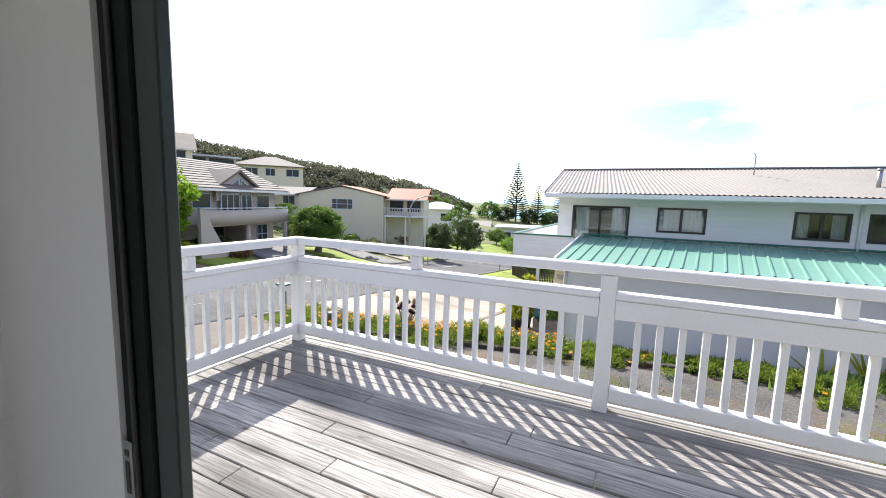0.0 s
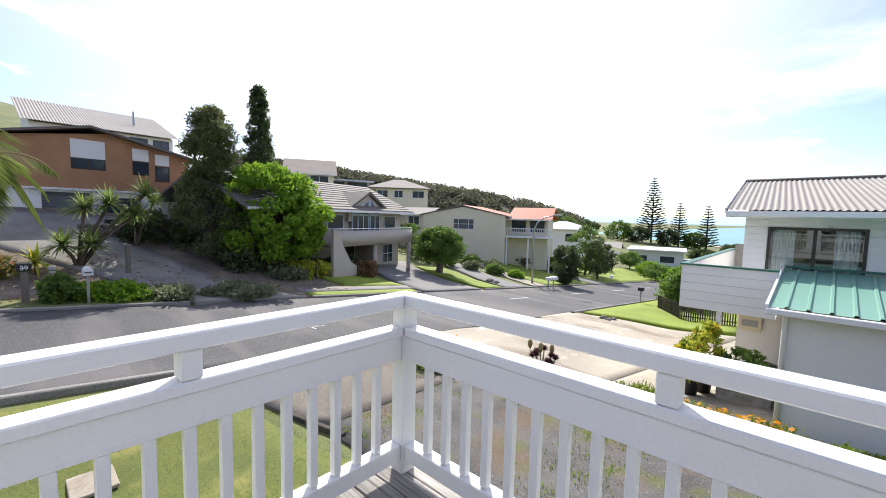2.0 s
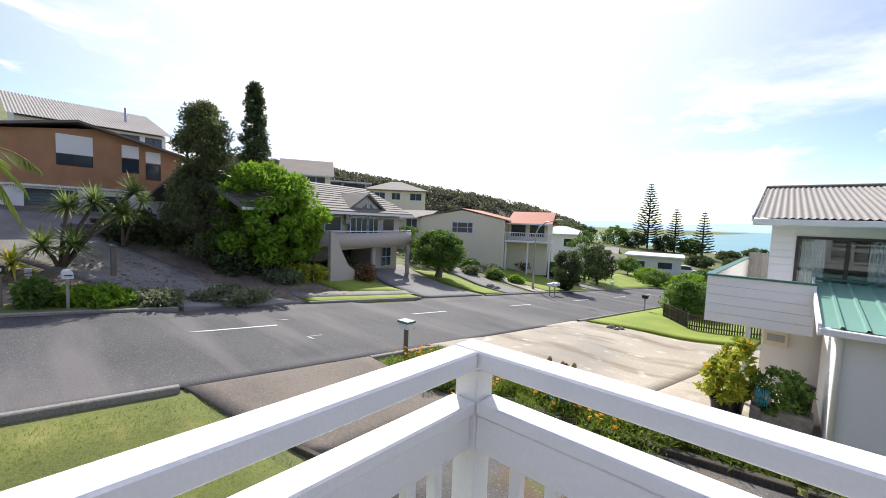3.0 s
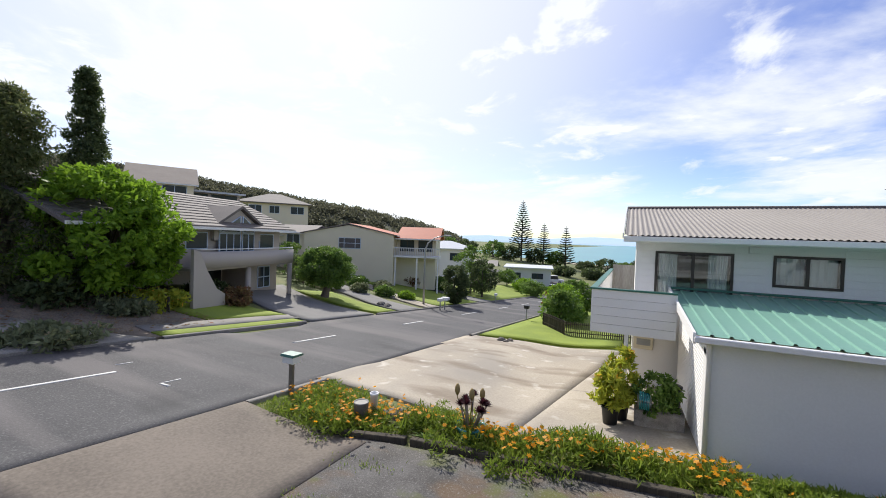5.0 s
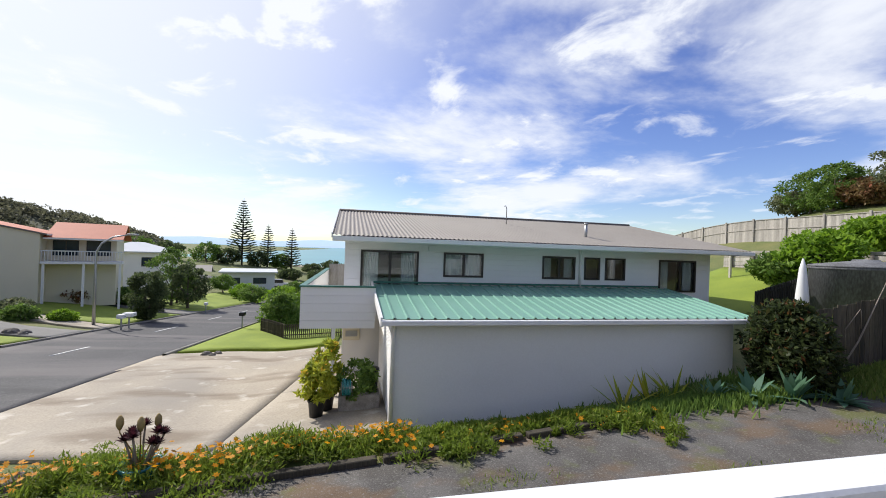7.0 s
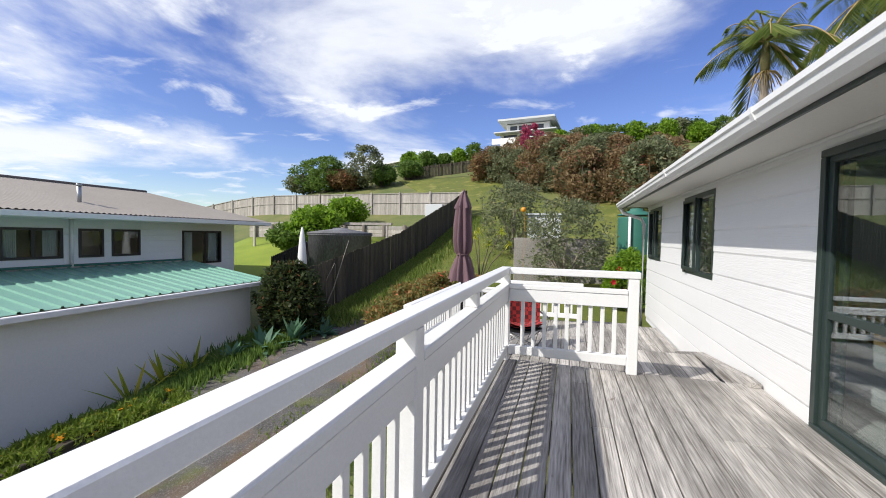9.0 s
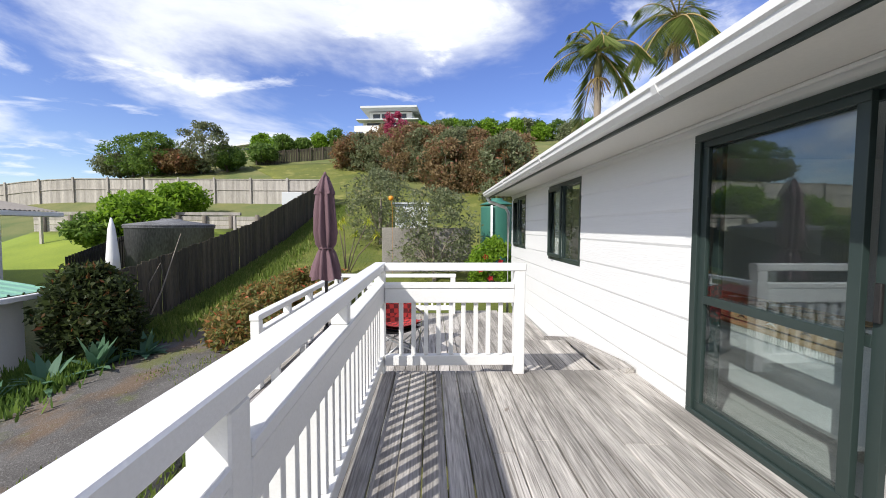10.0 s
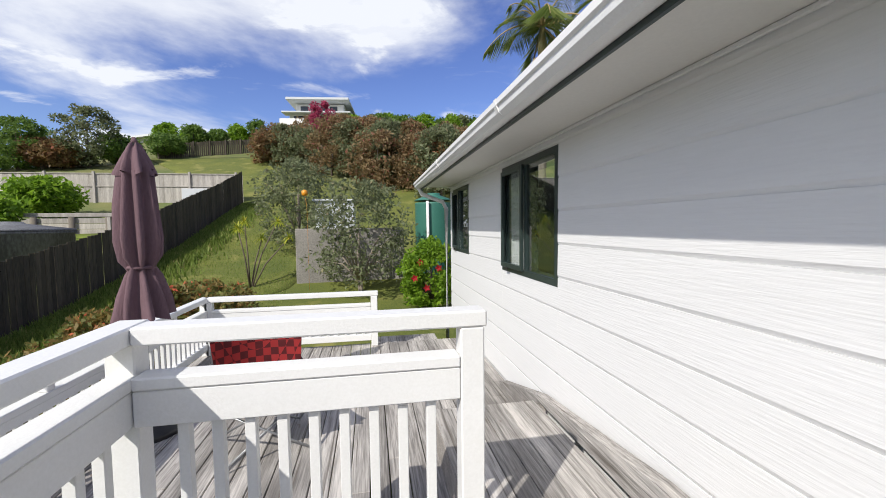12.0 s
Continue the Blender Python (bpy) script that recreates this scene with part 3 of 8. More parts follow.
# ---- windows ----
def window(parent, x, z, w, h, y=0.0, panes=(0.5,), frame=None, glass=None, bar=0.055, depth=0.06, curtain=False, name="window", horiz=()):
    """A framed window in the plane y of its house, seen from -y. x, z: lower corner; panes: places of the mullions."""
    frame, glass = frame or M_BLACK, glass or (M_DARKGLASS if curtain else M_FARGLASS)
    bm = bmesh.new()
    e = 0.004
    for a, b in (((x, z), (x + w, z + bar)), ((x, z + h - bar), (x + w, z + h)), ((x, z + bar), (x + bar, z + h - bar)), ((x + w - bar, z + bar), (x + w, z + h - bar))):
        box(bm, (a[0], y - 0.03, a[1]), (b[0], y + depth, b[1]))
    for p in panes:
        box(bm, (x + w * p - bar * 0.6, y - 0.026, z + bar), (x + w * p + bar * 0.6, y + depth - e, z + h - bar))
    for q in horiz:
        box(bm, (x + bar, y - 0.022, z + h * q - bar / 2), (x + w - bar, y + depth - 2 * e, z + h * q + bar / 2))
    f = part(name, bm, frame, parent, local=True)
    cuts = [0, *panes, 1]
    for a, b in zip(cuts, cuts[1:]):
        bm = bmesh.new()
        box(bm, (x + w * a + bar * 0.5, y - 0.014, z + bar * 0.5), (x + w * b - bar * 0.5, y - 0.008, z + h - bar * 0.5))
        part("pane", bm, glass, f, local=True).visible_shadow = False
    if curtain:
        for a, b in ((0.05, 0.47),) if curtain == 3 else ((0.06, 0.3), (0.7, 0.94)) if curtain == 2 else ((0.06, 0.94),):
            bm = bmesh.new()
            n = 24
            row = [(bm.verts.new((x + w * (a + (b - a) * i / n), y + (0.06 if curtain == 3 else 0.12) + 0.02 * math.sin(i * 2.1), z + 0.06)), bm.verts.new((x + w * (a + (b - a) * i / n), y + (0.06 if curtain == 3 else 0.12) + 0.02 * math.sin(i * 2.1), z + h - 0.06))) for i in range(n + 1)]
            for p, q in zip(row, row[1:]):
                bm.faces.new((p[0], q[0], q[1], p[1]))
            part("curtain", bm, M_CURTAIN, f, "white gathered curtain", local=True)
    return f


def wall_with_holes(bm, x0, x1, z0, z1, y0, y1, holes):
    """A wall slab in the xz plane with openings (x, z, w, h) cut through it."""
    xs = sorted({x0, x1, *(v for h in holes for v in (h[0], h[0] + h[2]) if x0 < v < x1)})
    for a, b in zip(xs, xs[1:]):
        if b - a < 0.005:
            continue
        spans, z = [], z0
        for h in sorted((h for h in holes if h[0] < (a + b) / 2 < h[0] + h[2]), key=lambda q: q[1]):
            if h[1] > z:
                spans.append((z, h[1]))
            z = max(z, h[1] + h[3])
        if z < z1:
            spans.append((z, z1))
        for c, d in spans:
            box(bm, (a, y0, c), (b, y1, d))
    bmesh.ops.remove_doubles(bm, verts=bm.verts[:], dist=0.0005)
    return bm


def wave_roof(x0, x1, low, high, pitch=0.13, amp=0.018, right_in=0.0, left_in=0.0):
    """Corrugated sheet: low and high are (y, z) of its edges; the top may be shorter (a hip)."""
    bm = bmesh.new()
    n = int((x1 - x0) / pitch * 4)
    prev = None
    for i in range(n + 1):
        f = i / n
        xa, xb = x0 + (x1 - x0) * f, x0 + left_in + (x1 - right_in - x0 - left_in) * f
        dz = amp * math.sin(2 * math.pi * (xa - x0) / pitch)
        ring = (bm.verts.new((xa, low[0], low[1] + dz)), bm.verts.new((xb, high[0], high[1] + dz)))
        if prev:
            bm.faces.new((prev[0], ring[0], ring[1], prev[1])).smooth = True
        prev = ring
    return bm


# ---- the house with the deck ----
HX0, HX1, WY = -1.6, 8.42, 1.06
EAVE0 = -1.02
holes = [(-1.62, -0.6, 0.54, 3.2), (-1.08, 0.0, 2.74, 2.04), (3.92, 0.86, 1.42, 1.18), (6.97, 0.93, 1.2, 1.11)]
bm = bmesh.new()
wall_with_holes(bm, HX0, HX1, -0.55, 2.3, WY - 0.11, WY - 0.025, holes)
wall_house = solid("wall_house_front", bm, M_INNER, "white weatherboard house wall along the deck", "wall", "structure")
z = -0.447
while z < 2.12:
    z1 = min(z + 0.277, 2.14)
    xs = sorted({HX0, HX1, *(v for h in holes for v in (h[0], h[0] + h[2]))})
    run = None
    for a, b in zip(xs, xs[1:]):
        if b - a < 0.01:
            continue
        blocks = [h for h in holes if h[0] < (a + b) / 2 < h[0] + h[2]]
        spans = [(z, z1)]
        for h in blocks:
            out = []
            for c, d in spans:
                if h[1] > c:
                    out.append((c, min(d, h[1])))
                if h[1] + h[3] < d:
                    out.append((max(c, h[1] + h[3]), d))
            spans = [s for s in out if s[1] - s[0] > 0.01]
        for c, d in spans:
            bm = bmesh.new()
            lip = 0.012 if c == z else 0.0
            prism(bm, [(WY - 0.024, c), (WY - 0.01, c), (WY + 0.0, c + 0.012 + lip), (WY - 0.004, d - 0.001), (WY - 0.024, d - 0.001)], a + 0.001, b - 0.001, "x")
            part("board", bm, M_SIDING, wall_house)
    z += 0.277
bm = bmesh.new()
box(bm, (HX0, -7, -1.8), (HX1 - 0.1, WY - 0.2, -0.56))
solid("wall_house_base", bm, M_BLACK, "dark base wall under the house", "wall", "structure")
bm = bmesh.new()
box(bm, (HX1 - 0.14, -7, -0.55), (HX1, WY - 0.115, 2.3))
# unseen opening added in the street-end wall so daylight brightens the room
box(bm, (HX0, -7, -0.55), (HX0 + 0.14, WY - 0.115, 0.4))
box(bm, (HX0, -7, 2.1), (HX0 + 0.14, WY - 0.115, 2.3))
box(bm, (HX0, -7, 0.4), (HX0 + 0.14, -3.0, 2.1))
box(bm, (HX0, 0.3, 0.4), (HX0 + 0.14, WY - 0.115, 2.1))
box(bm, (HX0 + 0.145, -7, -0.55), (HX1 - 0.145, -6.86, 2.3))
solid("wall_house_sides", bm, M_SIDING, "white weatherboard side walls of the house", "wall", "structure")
# eave: soffit, fascia, gutter, roof
bm = bmesh.new()
box(bm, (EAVE0, WY + 0.002, 2.13), (HX1 + 0.10, 1.60, 2.145))
solid("ceiling_soffit", bm, M_SOFFIT, "flat cream soffit under the eave", "soffit", "structure")
bm = bmesh.new()
box(bm, (EAVE0, WY + 0.002, 2.105), (HX1, WY + 0.022, 2.128), 0.004)
solid("trim_soffit_bead", bm, M_WHITE, "white bead between wall and soffit", "trim", "structure")
bm = bmesh.new()
box(bm, (EAVE0, 1.602, 2.075), (HX1 + 0.10, 1.625, 2.21), 0.002)
solid("trim_fascia", bm, M_FRAME, "dark fascia board behind the gutter", "fascia", "structure")
bm = bmesh.new()
prism(bm, [(1.628, 2.10), (1.70, 2.10), (1.735, 2.13), (1.74, 2.165), (1.755, 2.175), (1.755, 2.212), (1.738, 2.212), (1.735, 2.185), (1.645, 2.12), (1.640, 2.20), (1.628, 2.20)], EAVE0, HX1 + 0.12, "x")
g = solid("gutter", bm, M_WHITE, "white quad-profile metal gutter along the eave", "gutter")
for x in (1.0, 3.4, 5.8):
    bm = bmesh.new()
    prism(bm, [(1.70, 2.097), (1.738, 2.127), (1.759, 2.173), (1.759, 2.215), (1.753, 2.215), (1.72, 2.13), (1.70, 2.11)], x, x + 0.05, "x")
    part("bracket", bm, M_WHITE, g)
bm = bmesh.new()
for s, ya, yb in ((1, 1.68, -2.9), (-1, -7.4, -2.9)):
    box(bm, (EAVE0, min(ya, yb), 0), (HX1 + 0.14, max(ya, yb), 0.03))
for v in bm.verts:
    v.co.z += 2.20 + (1.68 - v.co.y) * 0.28 if v.co.y > -2.95 else 2.20 + (v.co.y + 7.4) * 0.28
solid("roof_house", bm, M_GREYROOF, "low-pitched metal roof of the house", "roof", "structure")
# downpipe and outlet at the far corner
dp = thing("downpipe", "white round plastic downpipe at the house corner", "downpipe", (8.48, 1.3, -0.5))
bm = bmesh.new()
tube(bm, [(8.5, 1.66, 2.12), (8.5, 1.6, 2.0), (8.48, 1.2, 1.85), (8.48, 1.13, 1.72), (8.48, 1.13, -1.0)], 0.04, 10)
part("pipe", bm, M_WHITE, dp)

# sliding door
door = thing("door_1", "dark green aluminium sliding glass door standing open", "sliding door", (0.3, WY - 0.08, 0.0), kind="structure")
x0, x1, z1 = -1.08, 1.655, 2.04
bm = bmesh.new()
for a, b in (((x0, -0.02), (x1, 0.035)), ((x0, z1 - 0.055), (x1, z1)), ((x1 - 0.06, 0.036), (x1, z1 - 0.056))):
    box(bm, (a[0], WY - 0.122, a[1]), (b[0], WY + 0.02, b[1]), 0.003)
part("frame", bm, M_FRAME, door)
bm = bmesh.new()
box(bm, (-1.0, 0.945, 0.036), (-0.919, 0.966, z1 - 0.056), 0.003)
jamb = part("jamb", bm, M_JAMB, door, "near-black door jamb")
bm = bmesh.new()
box(bm, (-0.968, 0.938, 0.036), (-0.956, 0.9445, z1 - 0.056), 0.002)
part("seal", bm, M_BLACK, jamb, "black rubber door seal")
bm = bmesh.new()
box(bm, (-0.917, 0.950, 0.036), (-0.858, 0.972, z1 - 0.056), 0.003)
part("edge_stile", bm, M_FRAME, door, "dark green stile edge")
bm = bmesh.new()
box(bm, (HX0, 0.938, -0.55), (-1.002, 1.055, 2.3))
solid("wall_house_recess", bm, M_INNER, "plain wall beside the sliding door", "wall", "structure")


def sash(a, b, y, name):
    bm = bmesh.new()
    for p, q in (((a, 0.037), (b, 0.10)), ((a, 1.94), (b, 1.993)), ((a, 0.101), (a + 0.06, 1.939)), ((b - 0.06, 0.101), (b, 1.939)), ((a + 0.061, 0.83), (b - 0.061, 0.885))):
        box(bm, (p[0], y - 0.018, p[1]), (q[0], y + 0.018, q[1]), 0.002)
    s = part(name, bm, M_FRAME, door)
    for lo, hi in ((0.1, 0.83), (0.885, 1.94)):
        bm = bmesh.new()
        box(bm, (a + 0.055, y - 0.003, lo), (b - 0.055, y + 0.003, hi))
        part("pane", bm, M_GLASS, s).visible_shadow = False
    return s


sash(0.50, 1.594, WY - 0.02, "fixed_panel")
slid = sash(0.42, 1.52, WY - 0.065, "sliding_panel")
bm = bmesh.new()
box(bm, (0.435, WY - 0.045, 0.95), (0.465, WY - 0.025, 1.13), 0.004)
part("handle", bm, M_BLACK, slid)
bm = bmesh.new()
box(bm, (-0.998, 0.9385, 0.80), (-0.975, 0.9445, 1.0), 0.002)
strike = part("strike_plate", bm, M_GALV, door, "steel latch plate")
for zz, hh in ((0.83, 0.05), (0.905, 0.06), (0.975, 0.012)):
    bm = bmesh.new()
    box(bm, (-0.992, 0.937, zz), (-0.981, 0.938, zz + hh))
    part("slot", bm, M_BLACK, strike, "dark latch slot")

# casement windows of the house
for i, (wx, wz, ww, wh) in enumerate(((3.92, 0.86, 1.42, 1.18), (6.97, 0.93, 1.2, 1.11))):
    w = thing("window_%d" % (i + 1), "dark green aluminium casement window with pale curtain", "window", (wx, WY, wz), kind="structure")
    w.matrix_basis = Matrix.Translation((wx + ww, WY - 0.03, wz)) @ pose(0, 0, 0, 0, 0, 180)
    window(w, 0, 0, ww, wh, 0.0, (0.5,), M_FRAME, M_GLASS, 0.06, 0.10, 3, "frame")
    bm = bmesh.new()
    for a, b in (((0.04, 0.05), (0.09, wh - 0.05)), ((ww / 2 - 0.08, 0.05), (ww / 2 - 0.03, wh - 0.05)), ((0.09, 0.05), (ww / 2 - 0.08, 0.10)), ((0.09, wh - 0.10), (ww / 2 - 0.08, wh - 0.05))):
        box(bm, (a[0], -0.06, a[1]), (b[0], -0.031, b[1]), 0.003)
    part("casement", bm, M_FRAME, w, local=True)
    bm = bmesh.new()
    box(bm, (0.2, -0.078, 0.03), (0.3, -0.062, 0.055), 0.003)
    part("stay", bm, M_BLACK, w, local=True)

# room behind the door
bm = bmesh.new()
box(bm, (HX0 + 0.145, -4.6, -0.1), (4.0, WY - 0.115, 0.0))
solid("floor_room", bm, M_CARPET, "grey carpeted floor inside the house", "floor", "structure")
bm = bmesh.new()
box(bm, (HX0 + 0.145, -4.6, 2.302), (4.0, WY - 0.115, 2.36))
solid("ceiling_room", bm, M_INNER, "white room ceiling", "ceiling", "structure")
bm = bmesh.new()
box(bm, (4.0, -4.6, 0.0), (4.1, WY - 0.115, 2.3))
box(bm, (HX0 + 0.145, -4.7, 0.0), (4.0, -4.602, 2.3))
solid("wall_room", bm, M_INNER, "plain white walls of the room", "wall", "structure")

# ---- neighbour's two-storey house ----
NX0, NX1, NY = -2.94, 12.0, 16.9
nh = thing("house", "white two-storey house with fawn corrugated roof", "house", (4.5, NY, -2.7), group="houses along the street")
nh.matrix_basis = Matrix.Translation((0, NY, 0.065))
nwins = [(-2.40, -0.55, 2.02, 1.90, (0.5,), 2), (0.53, 0.46, 1.5, 0.89, (0.5,), 1), (4.38, 0.46, 1.38, 0.88, (0.5,), 2), (6.15, 0.46, 0.68, 0.88, (), 0), (7.06, 0.46, 0.9, 0.88, (), 0), (9.52, 0.03, 1.78, 1.31, (0.56,), 2)]
bm = bmesh.new()
wall_with_holes(bm, NX0, NX1, -3.4, 1.74, 0.0, 0.15, [w[:4] for w in nwins])
box(bm, (NX0, 0.152, -3.6), (NX0 + 0.15, 6.5, 1.74))
box(bm, (NX1 - 0.15, 0.152, -3.4), (NX1, 6.5, 1.74))
box(bm, (NX0 + 0.151, 6.35, -3.6), (NX1 - 0.151, 6.5, 1.74))
prism(bm, [(0.152, 1.742), (6.5, 1.742), (3.1, 2.72)], NX0 + 0.01, NX0 + 0.14, "x")
wall_n = part("wall", bm, M_NWHITE, nh, local=True)
for i in range(8):
    zz = 0.15 + i * 0.2
    xs = [NX0] + [v for w in nwins for v in (w[0] - 0.01, w[0] + w[2] + 0.01)] + [NX1]
    for a, b in zip(xs[::2], xs[1::2]):
        bm = bmesh.new()
        box(bm, (a, -0.012, zz + 0.006), (b, -0.002, zz + 0.194), 0.004)
        part("board", bm, M_NWHITE, wall_n, local=True)
for w in nwins:
    window(nh, *w[:4], 0.0, w[4], M_BROWNFRAME, M_GLASS, 0.07, 0.08, w[5])
# one thin taupe sheet stands in for the dim rooms
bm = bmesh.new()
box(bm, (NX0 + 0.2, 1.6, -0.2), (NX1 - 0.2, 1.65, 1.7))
part("inner_sheet", bm, M_TAUPE, nh, "plain taupe sheet standing in for dim rooms behind the windows", local=True)
roof = part("roof", wave_roof(NX0 - 0.35, NX1 + 0.9, (-1.05, 1.80), (2.95, 2.92), 0.15, 0.02, right_in=2.6), M_GREYROOF, nh, "fawn corrugated steel roof", local=True)
bm = wave_roof(NX0 - 0.35, NX1 + 0.9, (7.0, 1.80), (2.95, 2.92), 0.15, 0.02, right_in=2.6)
part("roof", bm, M_GREYROOF, nh, local=True)
bm = bmesh.new()
vs = [bm.verts.new(p) for p in ((NX1 + 0.9, -1.05, 1.80), (NX1 + 0.9, 7.0, 1.80), (NX1 - 1.7, 2.95, 2.92))]
bm.faces.new(vs)
part("roof_hip", bm, M_GREYROOF, nh, local=True)
bm = bmesh.new()
tube(bm, [(NX0 - 0.36, 2.95, 2.94), (NX1 - 1.7, 2.95, 2.94)], 0.06, 8)
part("ridge_cap", bm, M_TILEROOF, roof, local=True)
bm = bmesh.new()
box(bm, (NX0 - 0.36, -1.17, 1.62), (NX1 + 0.95, -1.06, 1.765), 0.01)
part("gutter", bm, M_NWHITE, nh, local=True)
bm = bmesh.new()
box(bm, (NX0 - 0.36, -1.05, 1.60), (NX1 + 0.95, -1.02, 1.74), 0.005)
part("fascia", bm, M_NWHITE, nh, local=True)
bm = bmesh.new()
box(bm, (NX0 - 0.34, -1.018, 1.742), (NX1 + 0.9, 7.0, 1.762))
part("soffit", bm, M_NWHITE, nh, local=True)
bm = bmesh.new()
for ya in (-1.05, 7.0):
    a, b = Vector((NX0 - 0.37, ya, 1.70)), Vector((NX0 - 0.37, 2.95, 2.82))
    prism(bm, [(a.y, a.z), (b.y, b.z), (b.y, b.z + 0.16), (a.y, a.z + 0.16)], NX0 - 0.40, NX0 - 0.37, "x")
part("bargeboard", bm, M_NWHITE, nh, local=True)
bm = bmesh.new()
tube(bm, [(5.95, -0.05, 1.62), (5.95, -0.05, 0.2)], 0.05, 8)
part("downpipe", bm, M_NWHITE, nh, local=True)
bm = bmesh.new()
tube(bm, [(6.3, 0.2, 2.0), (6.3, 0.2, 2.65)], 0.06, 8)
tube(bm, [(6.3, 0.2, 2.64), (6.3, 0.2, 2.70)], 0.075, 8)
part("vent_pipe", bm, M_GALV, nh, local=True)
bm = bmesh.new()
tube(bm, [(3.6, 1.9, 2.55), (3.6, 1.9, 3.3), (3.55, 1.9, 3.4), (3.48, 1.9, 3.38)], 0.02, 6)
part("aerial_mast", bm, M_GALV, nh, local=True)
bm = bmesh.new()
box(bm, (-0.05, -0.09, 1.38), (0.25, -0.013, 1.55), 0.01)
part("wall_vent", bm, M_NWHITE, nh, local=True)
# meter box on the ground floor wall
bm = bmesh.new()
box(bm, (-2.9, -0.14, -1.75), (-2.35, -0.004, -0.95), 0.015)
mb = part("meter_box", bm, M_CREAM, nh, "cream electricity meter box", local=True)
bm = bmesh.new()
for zz in (-1.62, -1.25):
    box(bm, (-2.82, -0.15, zz), (-2.43, -0.142, zz + 0.2), 0.004)
part("meter_window", bm, M_GALV, mb, local=True)

# balcony round the corner of that house
bal = thing("balcony", "white boarded balcony with green capping on a post", "balcony", (-2.9, 14.3, -2.9))
BX0, BX1, BY0, BY1, BZ0, BZ1 = -4.0, -1.97, 14.3, 24.0, -0.80, 0.35
for i in range(5):
    bm = bmesh.new()
    za, zb = BZ0 + (BZ1 - BZ0) * i / 5, BZ0 + (BZ1 - BZ0) * (i + 1) / 5
    box(bm, (BX0, BY0, za + 0.003), (BX1, BY0 + 0.06, zb - 0.003), 0.004)
    part("board", bm, M_NWHITE, bal)
bm = bmesh.new()
box(bm, (BX0 + 0.001, BY0 + 0.062, BZ0), (BX0 + 0.1, BY1, BZ1))
part("side_wall", bm, M_NWHITE, bal)
bm = bmesh.new()
box(bm, (BX0 + 0.1, BY1 - 0.08, BZ0), (NX0 - 0.005, BY1, BZ1 + 0.25))
part("end_screen", bm, M_GREYFENCE, bal, "bare timber end screen")
bm = bmesh.new()
box(bm, (BX0 + 0.1, BY0 + 0.062, BZ0), (BX1, 16.88, BZ0 + 0.1))
box(bm, (BX0 + 0.1, 16.885, BZ0), (NX0 - 0.005, BY1 - 0.085, BZ0 + 0.1))
part("floor", bm, M_NWHITE, bal)
bm = bmesh.new()
box(bm, (BX0 - 0.04, BY0 - 0.04, BZ1 + 0.001), (BX1, BY0 + 0.1, BZ1 + 0.045), 0.006)
box(bm, (BX0 - 0.04, BY0 + 0.102, BZ1 + 0.001), (BX0 + 0.14, BY1, BZ1 + 0.045), 0.006)
part("capping", bm, M_GREENTRIM, bal, "dark green metal capping")
bm = bmesh.new()
box(bm, (-3.15, 14.34, ground_z(-3.1, 14.4)), (-3.05, 14.44, BZ0 - 0.002), 0.008)
part("post", bm, M_WHITE, bal)

# ---- garage with green roof ----
ga = thing("garage", "white plastered garage with green ribbed steel roof", "garage", (2.6, 11.1, -2.6))
GX0, GX1, GY = -1.74, 6.9, 11.32
bm = bmesh.new()
box(bm, (GX0, GY, -2.9), (GX1, GY + 0.15, -0.02))
box(bm, (GX1 + 0.001, GY + 0.01, -2.9), (GX1 + 0.14, NY - 0.01, -0.02))
part("wall", bm, M_NWHITE, ga)
bm = bmesh.new()
box(bm, (GX0 + 0.062, GY + 0.4, -2.75), (GX0 + 0.07, NY - 0.5, -0.4))
rd = part("roller_door", bm, M_NWHITE, ga, "white slatted roller door")
for i in range(30):
    z0 = -2.75 + 2.35 * i / 30
    bm = bmesh.new()
    box(bm, (GX0 + 0.03, GY + 0.4, z0), (GX0 + 0.06, NY - 0.5, z0 + 0.066), 0.004)
    part("slat", bm, M_NWHITE, rd)
bm = bmesh.new()
box(bm, (GX0, GY + 0.151, -2.9), (GX0 + 0.1, GY + 0.39, -0.3))
box(bm, (GX0, GY + 0.151, -0.39), (GX0 + 0.1, NY - 0.02, -0.05))
part("door_surround", bm, M_NWHITE, ga)
bm = bmesh.new()
ribs = [GX0 - 0.22 + 0.28 * i for i in range(33)]
prof = []
for r in ribs:
    prof += [(r, 0.0), (r + 0.2, 0.0), (r + 0.215, 0.035), (r + 0.25, 0.035), (r + 0.265, 0.0)]
prev = None
span = ribs[-1] - ribs[0]
for px, pz in prof:
    f = (px - ribs[0]) / span
    ring = (bm.verts.new((ribs[0] + f * (GX1 + 0.25 - ribs[0]), 11.08, 0.02 + pz)), bm.verts.new((ribs[0] + f * (9.5 - ribs[0]), NY - 0.06, 0.23 + pz)))
    if prev:
        bm.faces.new((prev[0], ring[0], ring[1], prev[1]))
    prev = ring
part("roof", bm, M_GREENROOF, ga, "green ribbed steel roof")
bm = bmesh.new()
box(bm, (GX0 - 0.25, 10.96, -0.10), (GX1 + 0.25, 11.08, 0.005), 0.012)
part("gutter", bm, M_NWHITE, ga)
bm = bmesh.new()
box(bm, (GX0 - 0.2, NY - 0.09, 0.275), (9.45, NY - 0.014, 0.34), 0.008)
part("flashing", bm, M_GREENTRIM, ga)
bm = bmesh.new()
prism(bm, [(11.02, -0.13), (NY - 0.06, 0.11), (NY - 0.06, 0.33), (11.02, 0.07)], GX0 - 0.27, GX0 - 0.225, "x")
part("bargeboard", bm, M_NWHITE, ga)
bm = bmesh.new()
